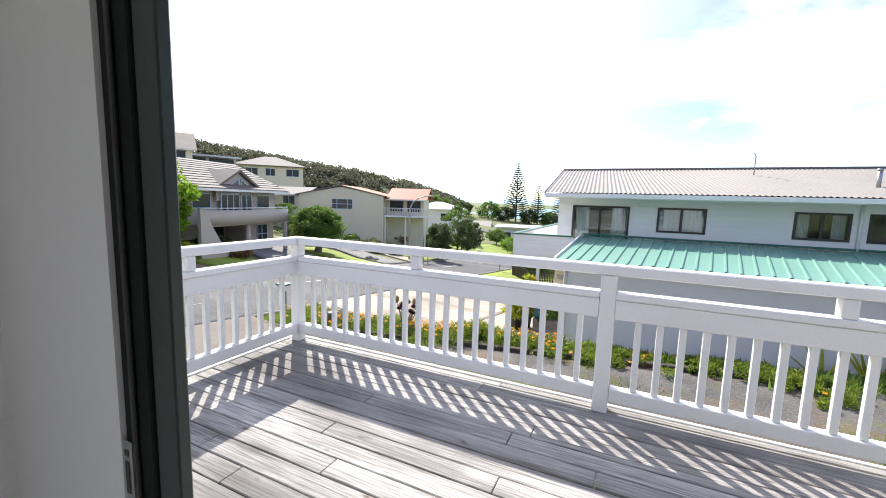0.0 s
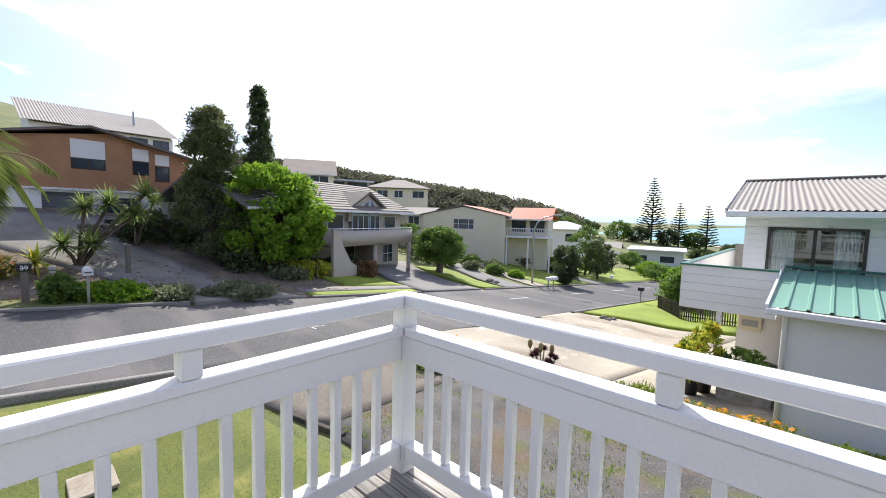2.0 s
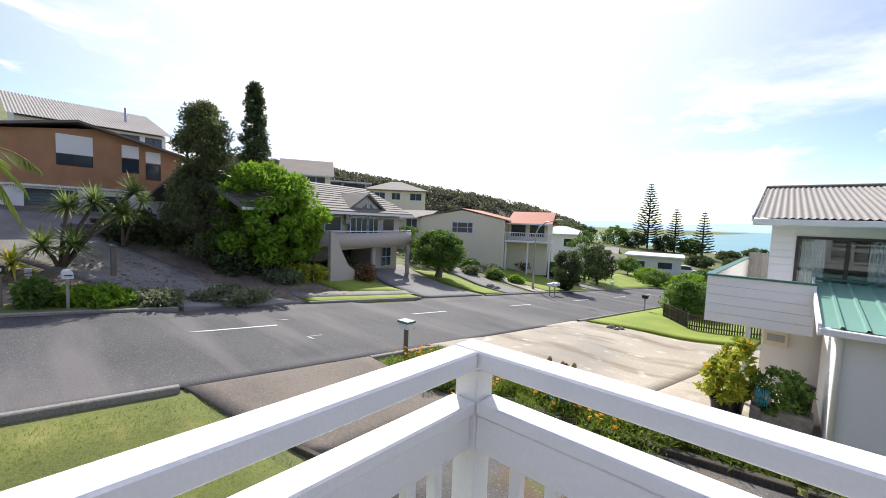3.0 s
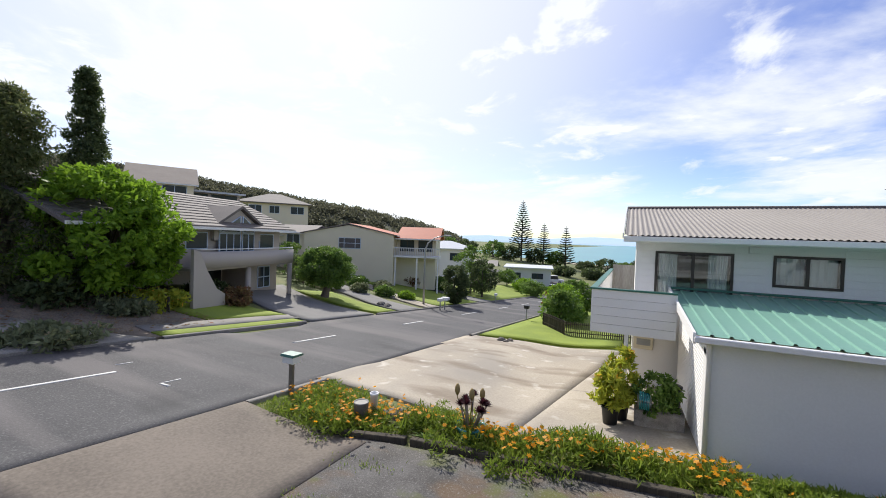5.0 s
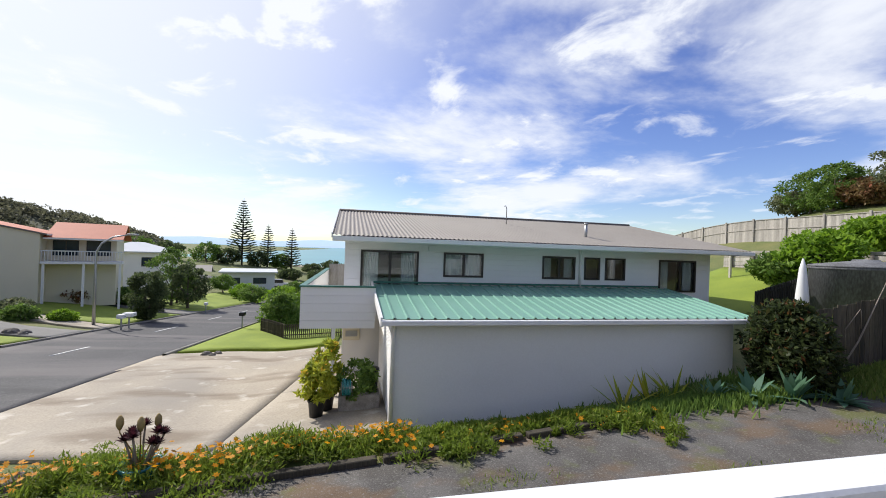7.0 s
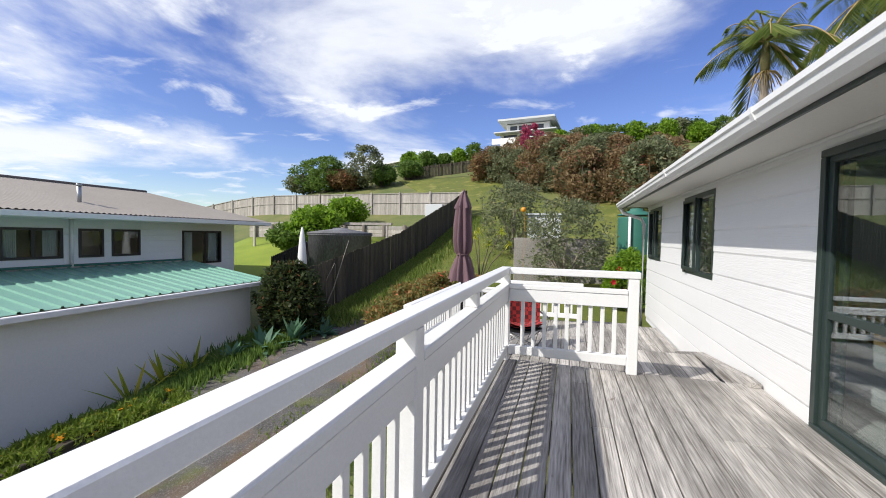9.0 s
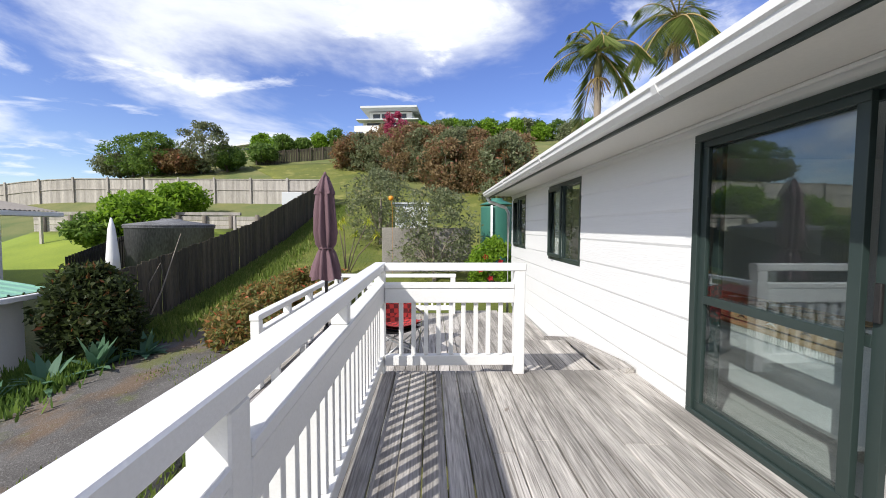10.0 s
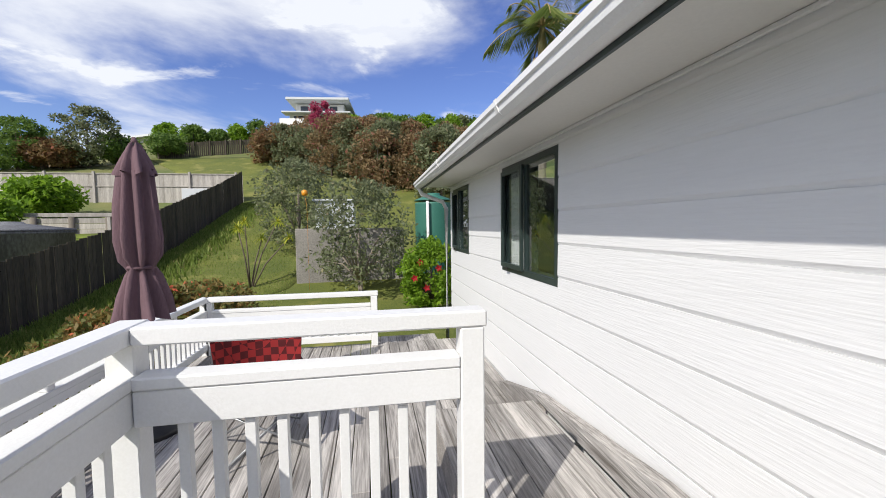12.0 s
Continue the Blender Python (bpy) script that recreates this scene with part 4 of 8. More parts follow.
tube(bm, [(GX0 + 0.02, 11.2, -0.05), (GX0 + 0.02, 11.25, -0.18), (GX0 + 0.02, 11.26, -2.75)], 0.045, 8)
part("downpipe", bm, M_NWHITE, ga)
bm = bmesh.new()
prism(bm, [(-0.7, -2.62), (1.5, -2.42), (1.5, -2.2), (3.9, -2.2), (3.9, -2.5), (-0.7, -2.75)], GY - 0.03, GY - 0.004, "y")
part("damp_course", bm, M_OLDCONC, ga, "bare grey concrete footing")

# ---- boundary fences ----
fe = thing("paling_fence", "dark weathered timber paling fence climbing the hill", "fence", (16, 10.5, -0.5))
TOPS = ((6.9, 0.08), (7.6, 0.2), (10.1, 0.63), (12.6, 1.08), (15, 1.55), (17.9, 2.4), (21.9, 3.5), (25.6, 4.65))
FEY = lambda x: 10.47 - 0.035 * (x - 7)
x = 6.95
rng = random.Random(5)
while x < 25.6:
    top = lerp_table(x, TOPS) + rng.uniform(-0.03, 0.02)
    bot, fy = ground_z(x, FEY(x)) - 0.05, FEY(x) + rng.uniform(-0.008, 0.008)
    bm = bmesh.new()
    box(bm, (x, fy - 0.01, bot), (x + 0.135, fy + 0.01, top), 0.003)
    part("paling", bm, M_FENCE, fe)
    x += 0.142
for x in np.arange(7.6, 25.6, 2.4):
    bm = bmesh.new()
    box(bm, (x - 0.05, FEY(x) + 0.025, ground_z(x, FEY(x)) - 0.1), (x + 0.05, FEY(x) + 0.12, lerp_table(x, TOPS) - 0.1), 0.006)
    part("post", bm, M_FENCE, fe)

gf = thing("paling_fence", "silver-grey timber fence with capped posts across the slope", "fence", (26.7, 20, 2.4))
GFX = lambda y: 25.9 + (y - 10.0) * 0.09
y = 9.85
while y < 40:
    x = GFX(y)
    gz = ground_z(x, y)
    bm = bmesh.new()
    t = rng.uniform(-0.008, 0.008)
    box(bm, (x + t, y, gz - 0.05), (x + 0.02 + t, y + 0.142, gz + 1.62 + rng.uniform(-0.01, 0.01)), 0.003)
    part("paling", bm, M_GREYFENCE, gf)
    y += 0.148
for y in np.arange(10.2, 40, 2.55):
    x = GFX(y)
    gz = ground_z(x, y)
    bm = bmesh.new()
    box(bm, (x - 0.11, y - 0.06, gz - 0.1), (x - 0.012, y + 0.06, gz + 1.75), 0.008)
    part("post", bm, M_GREYFENCE, gf)
bm = bmesh.new()
for k in range(15):
    ya, yb = 9.9 + 2 * k, 11.9 + 2 * k
    for zz in (0.9, 1.62):
        xa, xb = GFX(ya), GFX(yb)
        h = 0.05
        za, zb = ground_z(xa, ya) + zz, ground_z(xb, yb) + zz
        vs = [bm.verts.new(p) for p in ((xa - 0.05, ya, za), (xb - 0.05, yb, zb), (xb - 0.05, yb, zb + h), (xa - 0.05, ya, za + h), (xa + 0.03, ya, za), (xb + 0.03, yb, zb), (xb + 0.03, yb, zb + h), (xa + 0.03, ya, za + h))]
        for q in ((0, 1, 2, 3), (7, 6, 5, 4), (3, 2, 6, 7), (0, 4, 5, 1)):
            bm.faces.new([vs[i] for i in q])
part("rail", bm, M_GREYFENCE, gf)


# ---- plants ----
L_DARK = leaf_mat("cypress_foliage", (0.0459, 0.0816, 0.0306), (0.128, 0.178, 0.0714))
L_CYP = leaf_mat("broad_cypress_foliage", (0.0714, 0.107, 0.0381), (0.203, 0.227, 0.0833), (0.286, 0.238, 0.107))
L_BRIGHT = leaf_mat("bright_green_leaves", (0.115, 0.24, 0.022), (0.25, 0.44, 0.037))
L_MID = leaf_mat("mid_green_leaves", (0.0782, 0.167, 0.0352), (0.176, 0.293, 0.0586))
L_OLIVE = leaf_mat("grey_green_leaves", (0.119, 0.153, 0.0765), (0.255, 0.289, 0.153), (0.34, 0.289, 0.17))
L_PHOT = leaf_mat("red_tipped_leaves", (0.133, 0.199, 0.0553), (0.34, 0.22, 0.075), (0.66, 0.15, 0.075))
L_RED = leaf_mat("russet_leaves", (0.17, 0.0935, 0.051), (0.272, 0.204, 0.085), (0.476, 0.17, 0.102))
L_RUST = leaf_mat("rusty_hedge_leaves", (0.177, 0.133, 0.0663), (0.332, 0.243, 0.122), (0.442, 0.166, 0.133))
L_PINK = leaf_mat("magenta_bracts", (0.35, 0.05, 0.12), (0.45, 0.1, 0.18))
L_BED = leaf_mat("flower_bed_leaves", (0.10, 0.175, 0.02), (0.24, 0.32, 0.045), (0.30, 0.29, 0.08))
L_PALM = leaf_mat("palm_fronds", (0.102, 0.17, 0.034), (0.238, 0.289, 0.0765), (0.51, 0.374, 0.153))
L_BLADE = leaf_mat("strappy_leaves", (0.119, 0.204, 0.051), (0.272, 0.34, 0.102), (0.476, 0.408, 0.17))
L_PURPLE = leaf_mat("dark_purple_rosettes", (0.0306, 0.0102, 0.017), (0.068, 0.0204, 0.0272))
L_AGAVE = leaf_mat("blue_green_agave", (0.102, 0.238, 0.153), (0.17, 0.34, 0.204))
L_YELLOW = leaf_mat("yellow_green_leaves", (0.238, 0.34, 0.034), (0.544, 0.544, 0.068), (0.8, 0.425, 0.051))
L_PETAL = leaf_mat("orange_yellow_petals", (0.75, 0.33, 0.01), (0.8, 0.47, 0.02))
L_GRASSBLADE = leaf_mat("grass_blades", (0.119, 0.204, 0.034), (0.255, 0.323, 0.0765), (0.442, 0.374, 0.153))
L_FOREST = leaf_mat("far_forest", (0.085, 0.10, 0.062), (0.15, 0.165, 0.10))
L_DARKSHRUB = leaf_mat("dark_shrub_leaves", (0.03, 0.05, 0.018), (0.075, 0.10, 0.03), (0.2, 0.07, 0.03))
L_PINE = leaf_mat("pine_needles", (0.0663, 0.106, 0.0663), (0.133, 0.177, 0.0994))


def quads(name, centre, u, v, material):
    """Leaves as four-cornered blades: centres and two half axes, all (n, 3) arrays."""
    n = len(centre)
    co = np.stack([centre - u, centre - 0.15 * u + v, centre + u, centre - 0.15 * u - v], axis=1).reshape(-1, 3)
    me = bpy.data.meshes.new(name)
    me.from_pydata(co.tolist(), [], np.arange(4 * n).reshape(n, 4).tolist())
    me.materials.append(material)
    return me


def leaf_cloud(name, clumps, per, size, material, seed=0, droop=0.0, thin=0.45, flat=0.0):
    """Leaves in clumps (x, y, z, radius, squash)."""
    r = np.random.RandomState(seed)
    c = np.repeat(np.array([k[:3] for k in clumps], float), per, axis=0)
    rad = np.repeat(np.array([k[3] for k in clumps], float), per)
    sq = np.repeat(np.array([k[4] if len(k) > 4 else 0.8 for k in clumps], float), per)
    d = r.normal(size=(len(c), 3))
    d /= np.linalg.norm(d, axis=1)[:, None]
    dist = rad * (0.35 + 0.65 * r.rand(len(c)) ** 0.5)
    p = c + d * dist[:, None] * np.stack([np.ones(len(c)), np.ones(len(c)), sq], axis=1)
    u = r.normal(size=(len(c), 3)) * 0.6 + d * 0.6
    u[:, 2] -= droop
    u /= np.linalg.norm(u, axis=1)[:, None]
    w = r.normal(size=(len(c), 3))
    w[:, 2] *= 1 - flat
    v = np.cross(u, w)
    v /= np.linalg.norm(v, axis=1)[:, None] + 1e-6
    s = size * (0.6 + 0.8 * r.rand(len(c)))[:, None]
    return quads(name, p, u * s, v * s * thin, material)


def crown_clumps(base, h0, h1, profile, n, rc, rng, squash=0.8):
    """Clump places filling an outline: profile gives the radius at 0..1 of the height."""
    out = []
    for i in range(n):
        f = (i + rng.random()) / n
        R = profile(f)
        a, q = rng.uniform(0, 2 * math.pi), math.sqrt(rng.uniform(0.25, 1.0))
        out.append((base[0] + R * q * math.cos(a), base[1] + R * q * math.sin(a), base[2] + h0 + (h1 - h0) * f, rc * rng.uniform(0.7, 1.3) * (0.55 + 0.45 * min(1, R)), squash))
    return out


def leafy(name, label, category, base, h0, h1, profile, n, rc, per, size, material, trunk=0.15, bark=None, seed=1, group="", limbs=6, droop=0.0, thin=0.45, lean=(0, 0)):
    """A tree or shrub: tapered trunk, limbs and a crown of many small leaves."""
    rng = random.Random(seed)
    t = thing(name, label, category, base, group=group)
    top = Vector((base[0] + lean[0], base[1] + lean[1], base[2] + h0 + (h1 - h0) * 0.75))
    bm = bmesh.new()
    b = Vector(base)
    mid = b.lerp(top, 0.45) + Vector((rng.uniform(-1, 1), rng.uniform(-1, 1), 0)) * trunk
    tube(bm, [b - Vector((0, 0, 0.15)), b + Vector((0, 0, 0.1)), mid, top], [trunk * 1.5, trunk * 1.1, trunk * 0.75, trunk * 0.15], 8)
    part("trunk", bm, bark or M_BARK, t)
    for i in range(limbs):
        f = rng.uniform(0.1, 0.75)
        a = 2 * math.pi * i / max(limbs, 1) + rng.uniform(-0.4, 0.4)
        R = profile(f) * 0.8
        start = b.lerp(mid, 0.75) if h0 > 0.5 else b.lerp(mid, 0.3)
        end = Vector((base[0] + R * math.cos(a), base[1] + R * math.sin(a), base[2] + h0 + (h1 - h0) * f))
        bm = bmesh.new()
        tube(bm, [start, start.lerp(end, 0.5) + Vector((0, 0, 0.08 * (h1 - h0))), end], [trunk * 0.5, trunk * 0.3, trunk * 0.08], 6)
        part("limb", bm, bark or M_BARK, t)
    me = leaf_cloud("crown", crown_clumps(base, h0, h1, profile, n, rc, rng), per, size, material, seed, droop, thin)
    ob = new("crown", me)
    ob.parent, ob.matrix_parent_inverse = t, t.matrix_basis.inverted()
    return t


def at(x, y, lift=0.0):
    """A place on the ground; the plots up the slope lie turned a little against the deck."""
    if x > 9:
        y -= 0.035 * x
    return (x, y, ground_z(x, y) + lift)


def dome(R):
    return lambda f: R * math.sqrt(max(0.02, 1 - (2 * f - 0.85) ** 2 / 1.35))


def ball(R):
    return lambda f: R * math.sqrt(max(0.01, 1 - (2 * f - 1) ** 2))


# across the street
leafy("cypress_tree", "broad dark weeping cypress on the bank", "tree", at(-25.7, 9.5), 0.3, 7.8, lambda f: 2.35 * (1 - f) ** 0.45 * (0.75 + 0.25 * math.sin(f * 9)), 230, 0.55, 130, 0.10, L_CYP, 0.28, seed=3, droop=0.5, thin=0.3)
leafy("cypress_tree", "tall narrow dark conifer behind the street trees", "tree", at(-28.2, 13.2), 0.5, 10.3, lambda f: 1.3 * (1 - f) ** 0.6 * (0.8 + 0.2 * math.sin(f * 14)) + 0.12, 200, 0.42, 110, 0.10, L_DARK, 0.22, seed=4, droop=0.2, thin=0.35)
leafy("broadleaf_tree", "bright green broad-leaved tree with open crown", "tree", at(-24.7, 12.3), 0.7, 5.5, dome(3.15), 200, 0.58, 120, 0.14, L_BRIGHT, 0.2, seed=5, limbs=9)
leafy("clipped_tree", "round clipped olive-green tree on a short trunk", "tree", at(-24.0, 26.1), 1.15, 3.75, dome(2.0), 200, 0.40, 110, 0.09, L_MID, 0.3, seed=6, limbs=8)
leafy("clipped_tree", "dark clipped cone-shaped tree at the kerb", "tree", at(-18.1, 37.2), 0.2, 3.6, lambda f: 1.45 * math.sqrt(max(0.02, min(1, f * 1.8) - max(0, f - 0.55) * 1.7)), 130, 0.34, 90, 0.09, L_DARK, 0.18, seed=7)
for i, (x, y, h, R, m) in enumerate(((-22.2, 51.5, 6.2, 2.3, L_MID), (-20.0, 50.0, 4.6, 2.1, L_DARK), (-22.8, 54.5, 4.0, 2.2, L_MID), (-24.5, 47.5, 1.6, 1.3, L_MID), (-28.6, 49, 1.6, 1.5, L_OLIVE), (-27, 45.0, 1.4, 1.0, L_RED), (-17.4, 66, 2.2, 2.0, L_MID), (-20, 72, 2.4, 2.2, L_BRIGHT), (-25, 78, 3.0, 2.0, L_MID), (-14.5, 88, 2.2, 2.2, L_MID))):
    leafy("street_tree" if h > 3 else "shrub", "leafy dark green tree in a front garden" if h > 3 else "rounded garden shrub beside a drive", "tree" if h > 3 else "shrub", at(x, y), 0.3 if h < 3 else 0.8, h, ball(R), 70, 0.5, 60, 0.13, m, 0.14, seed=20 + i, group="garden trees down the street", limbs=4)
for i, (x, y, h, R, m) in enumerate(((-23.2, 18.0, 0.9, 0.8, L_RED), (-24.6, 17.3, 0.9, 1.0, L_DARK), (-27.3, 30.5, 1.3, 1.2, L_MID), (-29.5, 29.4, 2.5, 1.5, L_DARK), (-25.2, 32.0, 0.8, 0.8, L_OLIVE), (-23.8, 33.8, 0.8, 0.8, L_MID), (-22.0, 34.8, 0.7, 0.7, L_BRIGHT), (-27.8, 35.2, 1.0, 0.9, L_MID), (-25.5, 36.0, 0.9, 0.8, L_OLIVE),
                                    (-19.6, 3.0, 0.9, 0.4, L_MID), (-19.7, 4.7, 0.55, 0.7, L_BRIGHT), (-19.9, 3.9, 0.5, 0.6, L_BRIGHT), (-19.7, 6.0, 0.35, 0.8, L_OLIVE), (-19.7, 8.6, 0.35, 1.3, L_OLIVE), (-27.0, 6.9, 1.5, 1.3, L_DARK), (-24.0, 10.6, 1.2, 1.5, L_DARK), (-23.4, 13.8, 0.6, 1.3, L_YELLOW), (-22.8, 12.4, 0.4, 1.0, L_OLIVE), (-22.6, 1.0, 0.8, 0.9, L_PHOT), (-44.0, 33.5, 3.0, 2.2, L_OLIVE), (-47, 39, 2.6, 2.0, L_YELLOW), (-35.5, 33.0, 3.2, 1.8, L_MID), (-42, 38, 2.5, 3.0, L_MID), (-46.5, 44.5, 4.0, 3.0, L_OLIVE))):
    leafy("shrub", "leafy garden shrub on the far side of the street", "shrub", at(x, y), 0.05, h, dome(R), 36, 0.3 + 0.12 * R, 60, 0.09 + 0.02 * R, m, 0.05, seed=50 + i, group="shrubs across the street", limbs=3)
# hedge by the lower drive
for i, (x, y, h, R) in enumerate(((-7.7, 33.5, 2.4, 1.4), (-8.2, 36.5, 2.8, 1.6), (-7.6, 39.5, 3.2, 1.7), (-8.6, 43, 2.6, 1.5))):
    leafy("shrub", "loose green hedge shrub behind the low fence", "shrub", at(x, y), 0.1, h, dome(R), 80, 0.45, 60, 0.12, L_BRIGHT if i % 2 else L_MID, 0.08, seed=80 + i, group="hedge by the drive")


def norfolk(base, h, seed):
    """A star-shaped pine: straight trunk with flat whorls of branches."""
    rng = random.Random(seed)
    t = thing("norfolk_pine", "tall symmetrical Norfolk pine by the shore", "tree", base, group="norfolk pines")
    bm = bmesh.new()
    b = Vector(base)
    tube(bm, [b, b + Vector((0, 0, h * 0.6)), b + Vector((0, 0, h))], [0.35, 0.2, 0.04], 8)
    part("trunk", bm, M_BARK, t)
    P, U, V = [], [], []
    n = int(h / 0.95)
    for i in range(n):
        f = i / n
        z = b.z + h * (0.1 + 0.88 * f)
        R = (h * 0.235) * (1 - f) ** 0.8 + 0.25
        turn = rng.uniform(0, 1)
        for k in range(7):
            a = turn + 2 * math.pi * k / 7
            Rk = R * rng.uniform(0.8, 1.1)
            m = max(3, int(Rk / 0.28))
            for j in range(m):
                q = (j + 0.6) / m
                c = Vector((b.x + Rk * q * math.cos(a), b.y + Rk * q * math.sin(a), z + 0.18 * Rk * q ** 2))
                d = Vector((math.cos(a), math.sin(a), 0.2))
                P.append(c)
                U.append(d * 0.42)
                V.append(Vector((-d.y, d.x, 0)) * 0.42)
                P.append(c)
                U.append(d * 0.36)
                V.append(Vector((0, 0, 0.2)))
    ob = new("crown", quads("crown", np.array(P), np.array(U), np.array(V), L_PINE))
    ob.parent, ob.matrix_parent_inverse = t, t.matrix_basis.inverted()


norfolk((-43.0, 157.7, ground_z(-43, 157.7)), 24.0, 1)
norfolk((-35.8, 164.4, ground_z(-35.8, 164.4)), 16.3, 2)
norfolk((-26.7, 161.0, ground_z(-26.7, 161)), 16.0, 3)
for i, (x, y, h, R) in enumerate(((-52, 150, 6, 5), (-46, 152, 5, 4), (-38, 160, 5, 4), (-31, 165, 5.0, 4), (-20, 170, 3, 4), (-12, 165, 5, 4.5), (-6, 160, 4, 4), (0, 168, 5, 5), (-60, 140, 5, 5), (-66, 133, 6, 5), (-22, 128, 2.4, 3), (-14, 132, 3.0, 3.5))):
    leafy("shore_tree", "dark rounded coastal tree near the beach", "tree", at(x, y), 0.5, h, dome(R), 60, 1.0, 45, 0.35, L_DARK if i % 3 else L_MID, 0.3, seed=100 + i, group="coastal trees", limbs=3)


def far_wood(name, ridge, depth, size, n, seed, label):
    """Wooded far hill: a rising bank and tree tops as one piece of stuff."""
    rng = random.Random(seed)
    bm = bmesh.new()
    rows = []
    for j in range(9):
        f = j / 8
        row = []
        for (x, y, z) in ridge:
            d = Vector((x, y)).normalized()
            q = (1 - f) * depth
            zz = -10 + (z + 10) * math.sin(f * math.pi / 2)
            row.append(bm.verts.new((x - d.x * q, y - d.y * q, zz)))
        rows.append(row)
    back = [bm.verts.new((x * 1.6, y * 1.6, z - 25)) for x, y, z in ridge]
    rows.append(back)
    for a, b in zip(rows, rows[1:]):
        for i in range(len(ridge) - 1):
            bm.faces.new((a[i], a[i + 1], b[i + 1], b[i])).smooth = True
    solid("backdrop_" + name, bm, M_FOREST, label, "hill", "structure")
    cl = []
    xs = np.array(ridge)
    for i in range(n):
        s, f = rng.uniform(0, len(ridge) - 1.001), rng.uniform(0.1, 1.0) ** 0.6
        k = int(s)
        x, y, z = xs[k] + (xs[k + 1] - xs[k]) * (s - k)
        d = Vector((x, y)).normalized()
        q = (1 - f) * depth
        cl.append((x - d.x * q, y - d.y * q, -10 + (z + 10) * math.sin(f * math.pi / 2) + size * 0.3, size * rng.uniform(0.6, 1.4), 0.75))
    tagged(new("woodland", leaf_cloud("woodland", cl, 70, size * 0.17, L_FOREST, seed, thin=0.7)), label, "trees", kind="stuff")


M_FOREST = mat("forest_floor", (0.08, 0.09, 0.05), 0.95, (0.11, 0.11, 0.065), 0.05, 1.0, 0.3)
far_wood("headland", [(-366, 120, 45), (-346, 166, 43), (-324, 205, 39), (-304, 235, 35), (-278, 265, 30), (-240, 300, 23.5), (-195, 330, 14), (-162, 348, 3), (-146, 355, -6)], 90, 5.0, 1100, 7, "dark wooded headland above the bay")
bm = bmesh.new()
ridge2 = [(-2600, 3900, 0), (-1500, 4300, 60), (-900, 4500, 40), (-400, 4600, 75), (100, 4600, 60), (700, 4600, 25), (1200, 4500, -9)]
lo = [bm.verts.new((x, y, -11)) for x, y, z in ridge2]
hi = [bm.verts.new((x, y, z)) for x, y, z in ridge2]
for i in range(len(ridge2) - 1):
    bm.faces.new((lo[i], lo[i + 1], hi[i + 1], hi[i]))
# far land glows; the pale haze of the air is put into its colour
M_HAZE = mat("far_land_haze_glow", (0.5, 0.58, 0.68), 1.0, (0.48, 0.56, 0.66), 0.001, 0.01, 0)
M_HAZE.node_tree.nodes["Principled BSDF"].inputs["Emission Color"].default_value = (0.62, 0.74, 0.88, 1)
M_HAZE.node_tree.nodes["Principled BSDF"].inputs["Emission Strength"].default_value = 0.8
solid("backdrop_islands", bm, M_HAZE, "hazy blue hills across the water", "hill", "structure")


def blades(name, label, category, base, heads, length, width, n, material, trunk=None, seed=1, droop=0.5, group=""):
    """Spiky plants: rosettes of long narrow leaves, on trunks or on the ground."""
    rng = random.Random(seed)
    t = thing(name, label, category, base, group=group)
    for (hx, hy, hz) in heads:
        c = Vector((base[0] + hx, base[1] + hy, base[2] + hz))
        if trunk:
            bm = bmesh.new()
            tube(bm, [Vector(base) - Vector((0, 0, 0.1)), Vector(base).lerp(c, 0.5) + Vector((hx * -0.1, hy * -0.1, 0)), c], [trunk, trunk * 0.8, trunk * 0.6], 7)
            part("trunk", bm, M_BARK, t)
        bm = bmesh.new()
        for i in range(n):
            a, e = rng.uniform(0, 2 * math.pi), math.asin(rng.uniform(-0.15 if trunk else 0.1, 0.97))
            d = Vector((math.cos(a) * math.cos(e), math.sin(a) * math.cos(e), math.sin(e)))
            s = Vector((-math.sin(a), math.cos(a), 0))
            L, prev = length * rng.uniform(0.75, 1.1), None
            for k in range(4):
                q = k / 3
                p = c + d * L * q + Vector((0, 0, -droop * L * q * q * math.cos(e)))
                w = width * (0.7, 1.0, 0.7, 0.05)[k]
                ring = (bm.verts.new(p - s * w), bm.verts.new(p + s * w))
                if prev:
                    bm.faces.new((prev[0], prev[1], ring[1], ring[0]))
                prev = ring
        part("leaf_rosette", bm, material, t)
    return t


blades("cabbage_tree", "multi-headed cabbage tree with spiky strap leaves", "tree", at(-23.8, 3.9), [(0.2, -0.5, 0.9), (0.6, 0.3, 0.95), (0.4, 1.0, 2.6), (0.3, 1.9, 2.2), (0.2, 2.3, 3.1), (0.5, 0.2, 2.4)], 1.05, 0.035, 150, L_BLADE, 0.09, 2, 0.35)
blades("cabbage_tree", "spiky cabbage tree on the bank", "tree", at(-26.0, 6.2), [(0, 0, 1.4), (0.3, 0.7, 2.2)], 0.9, 0.03, 110, L_BLADE, 0.08, 4, 0.35)
blades("young_palm", "small yellow-green palm on the bank", "palm", at(-23.0, 2.6), [(0, 0, 0.5)], 1.1, 0.05, 40, L_YELLOW, 0.06, 5, 0.5)


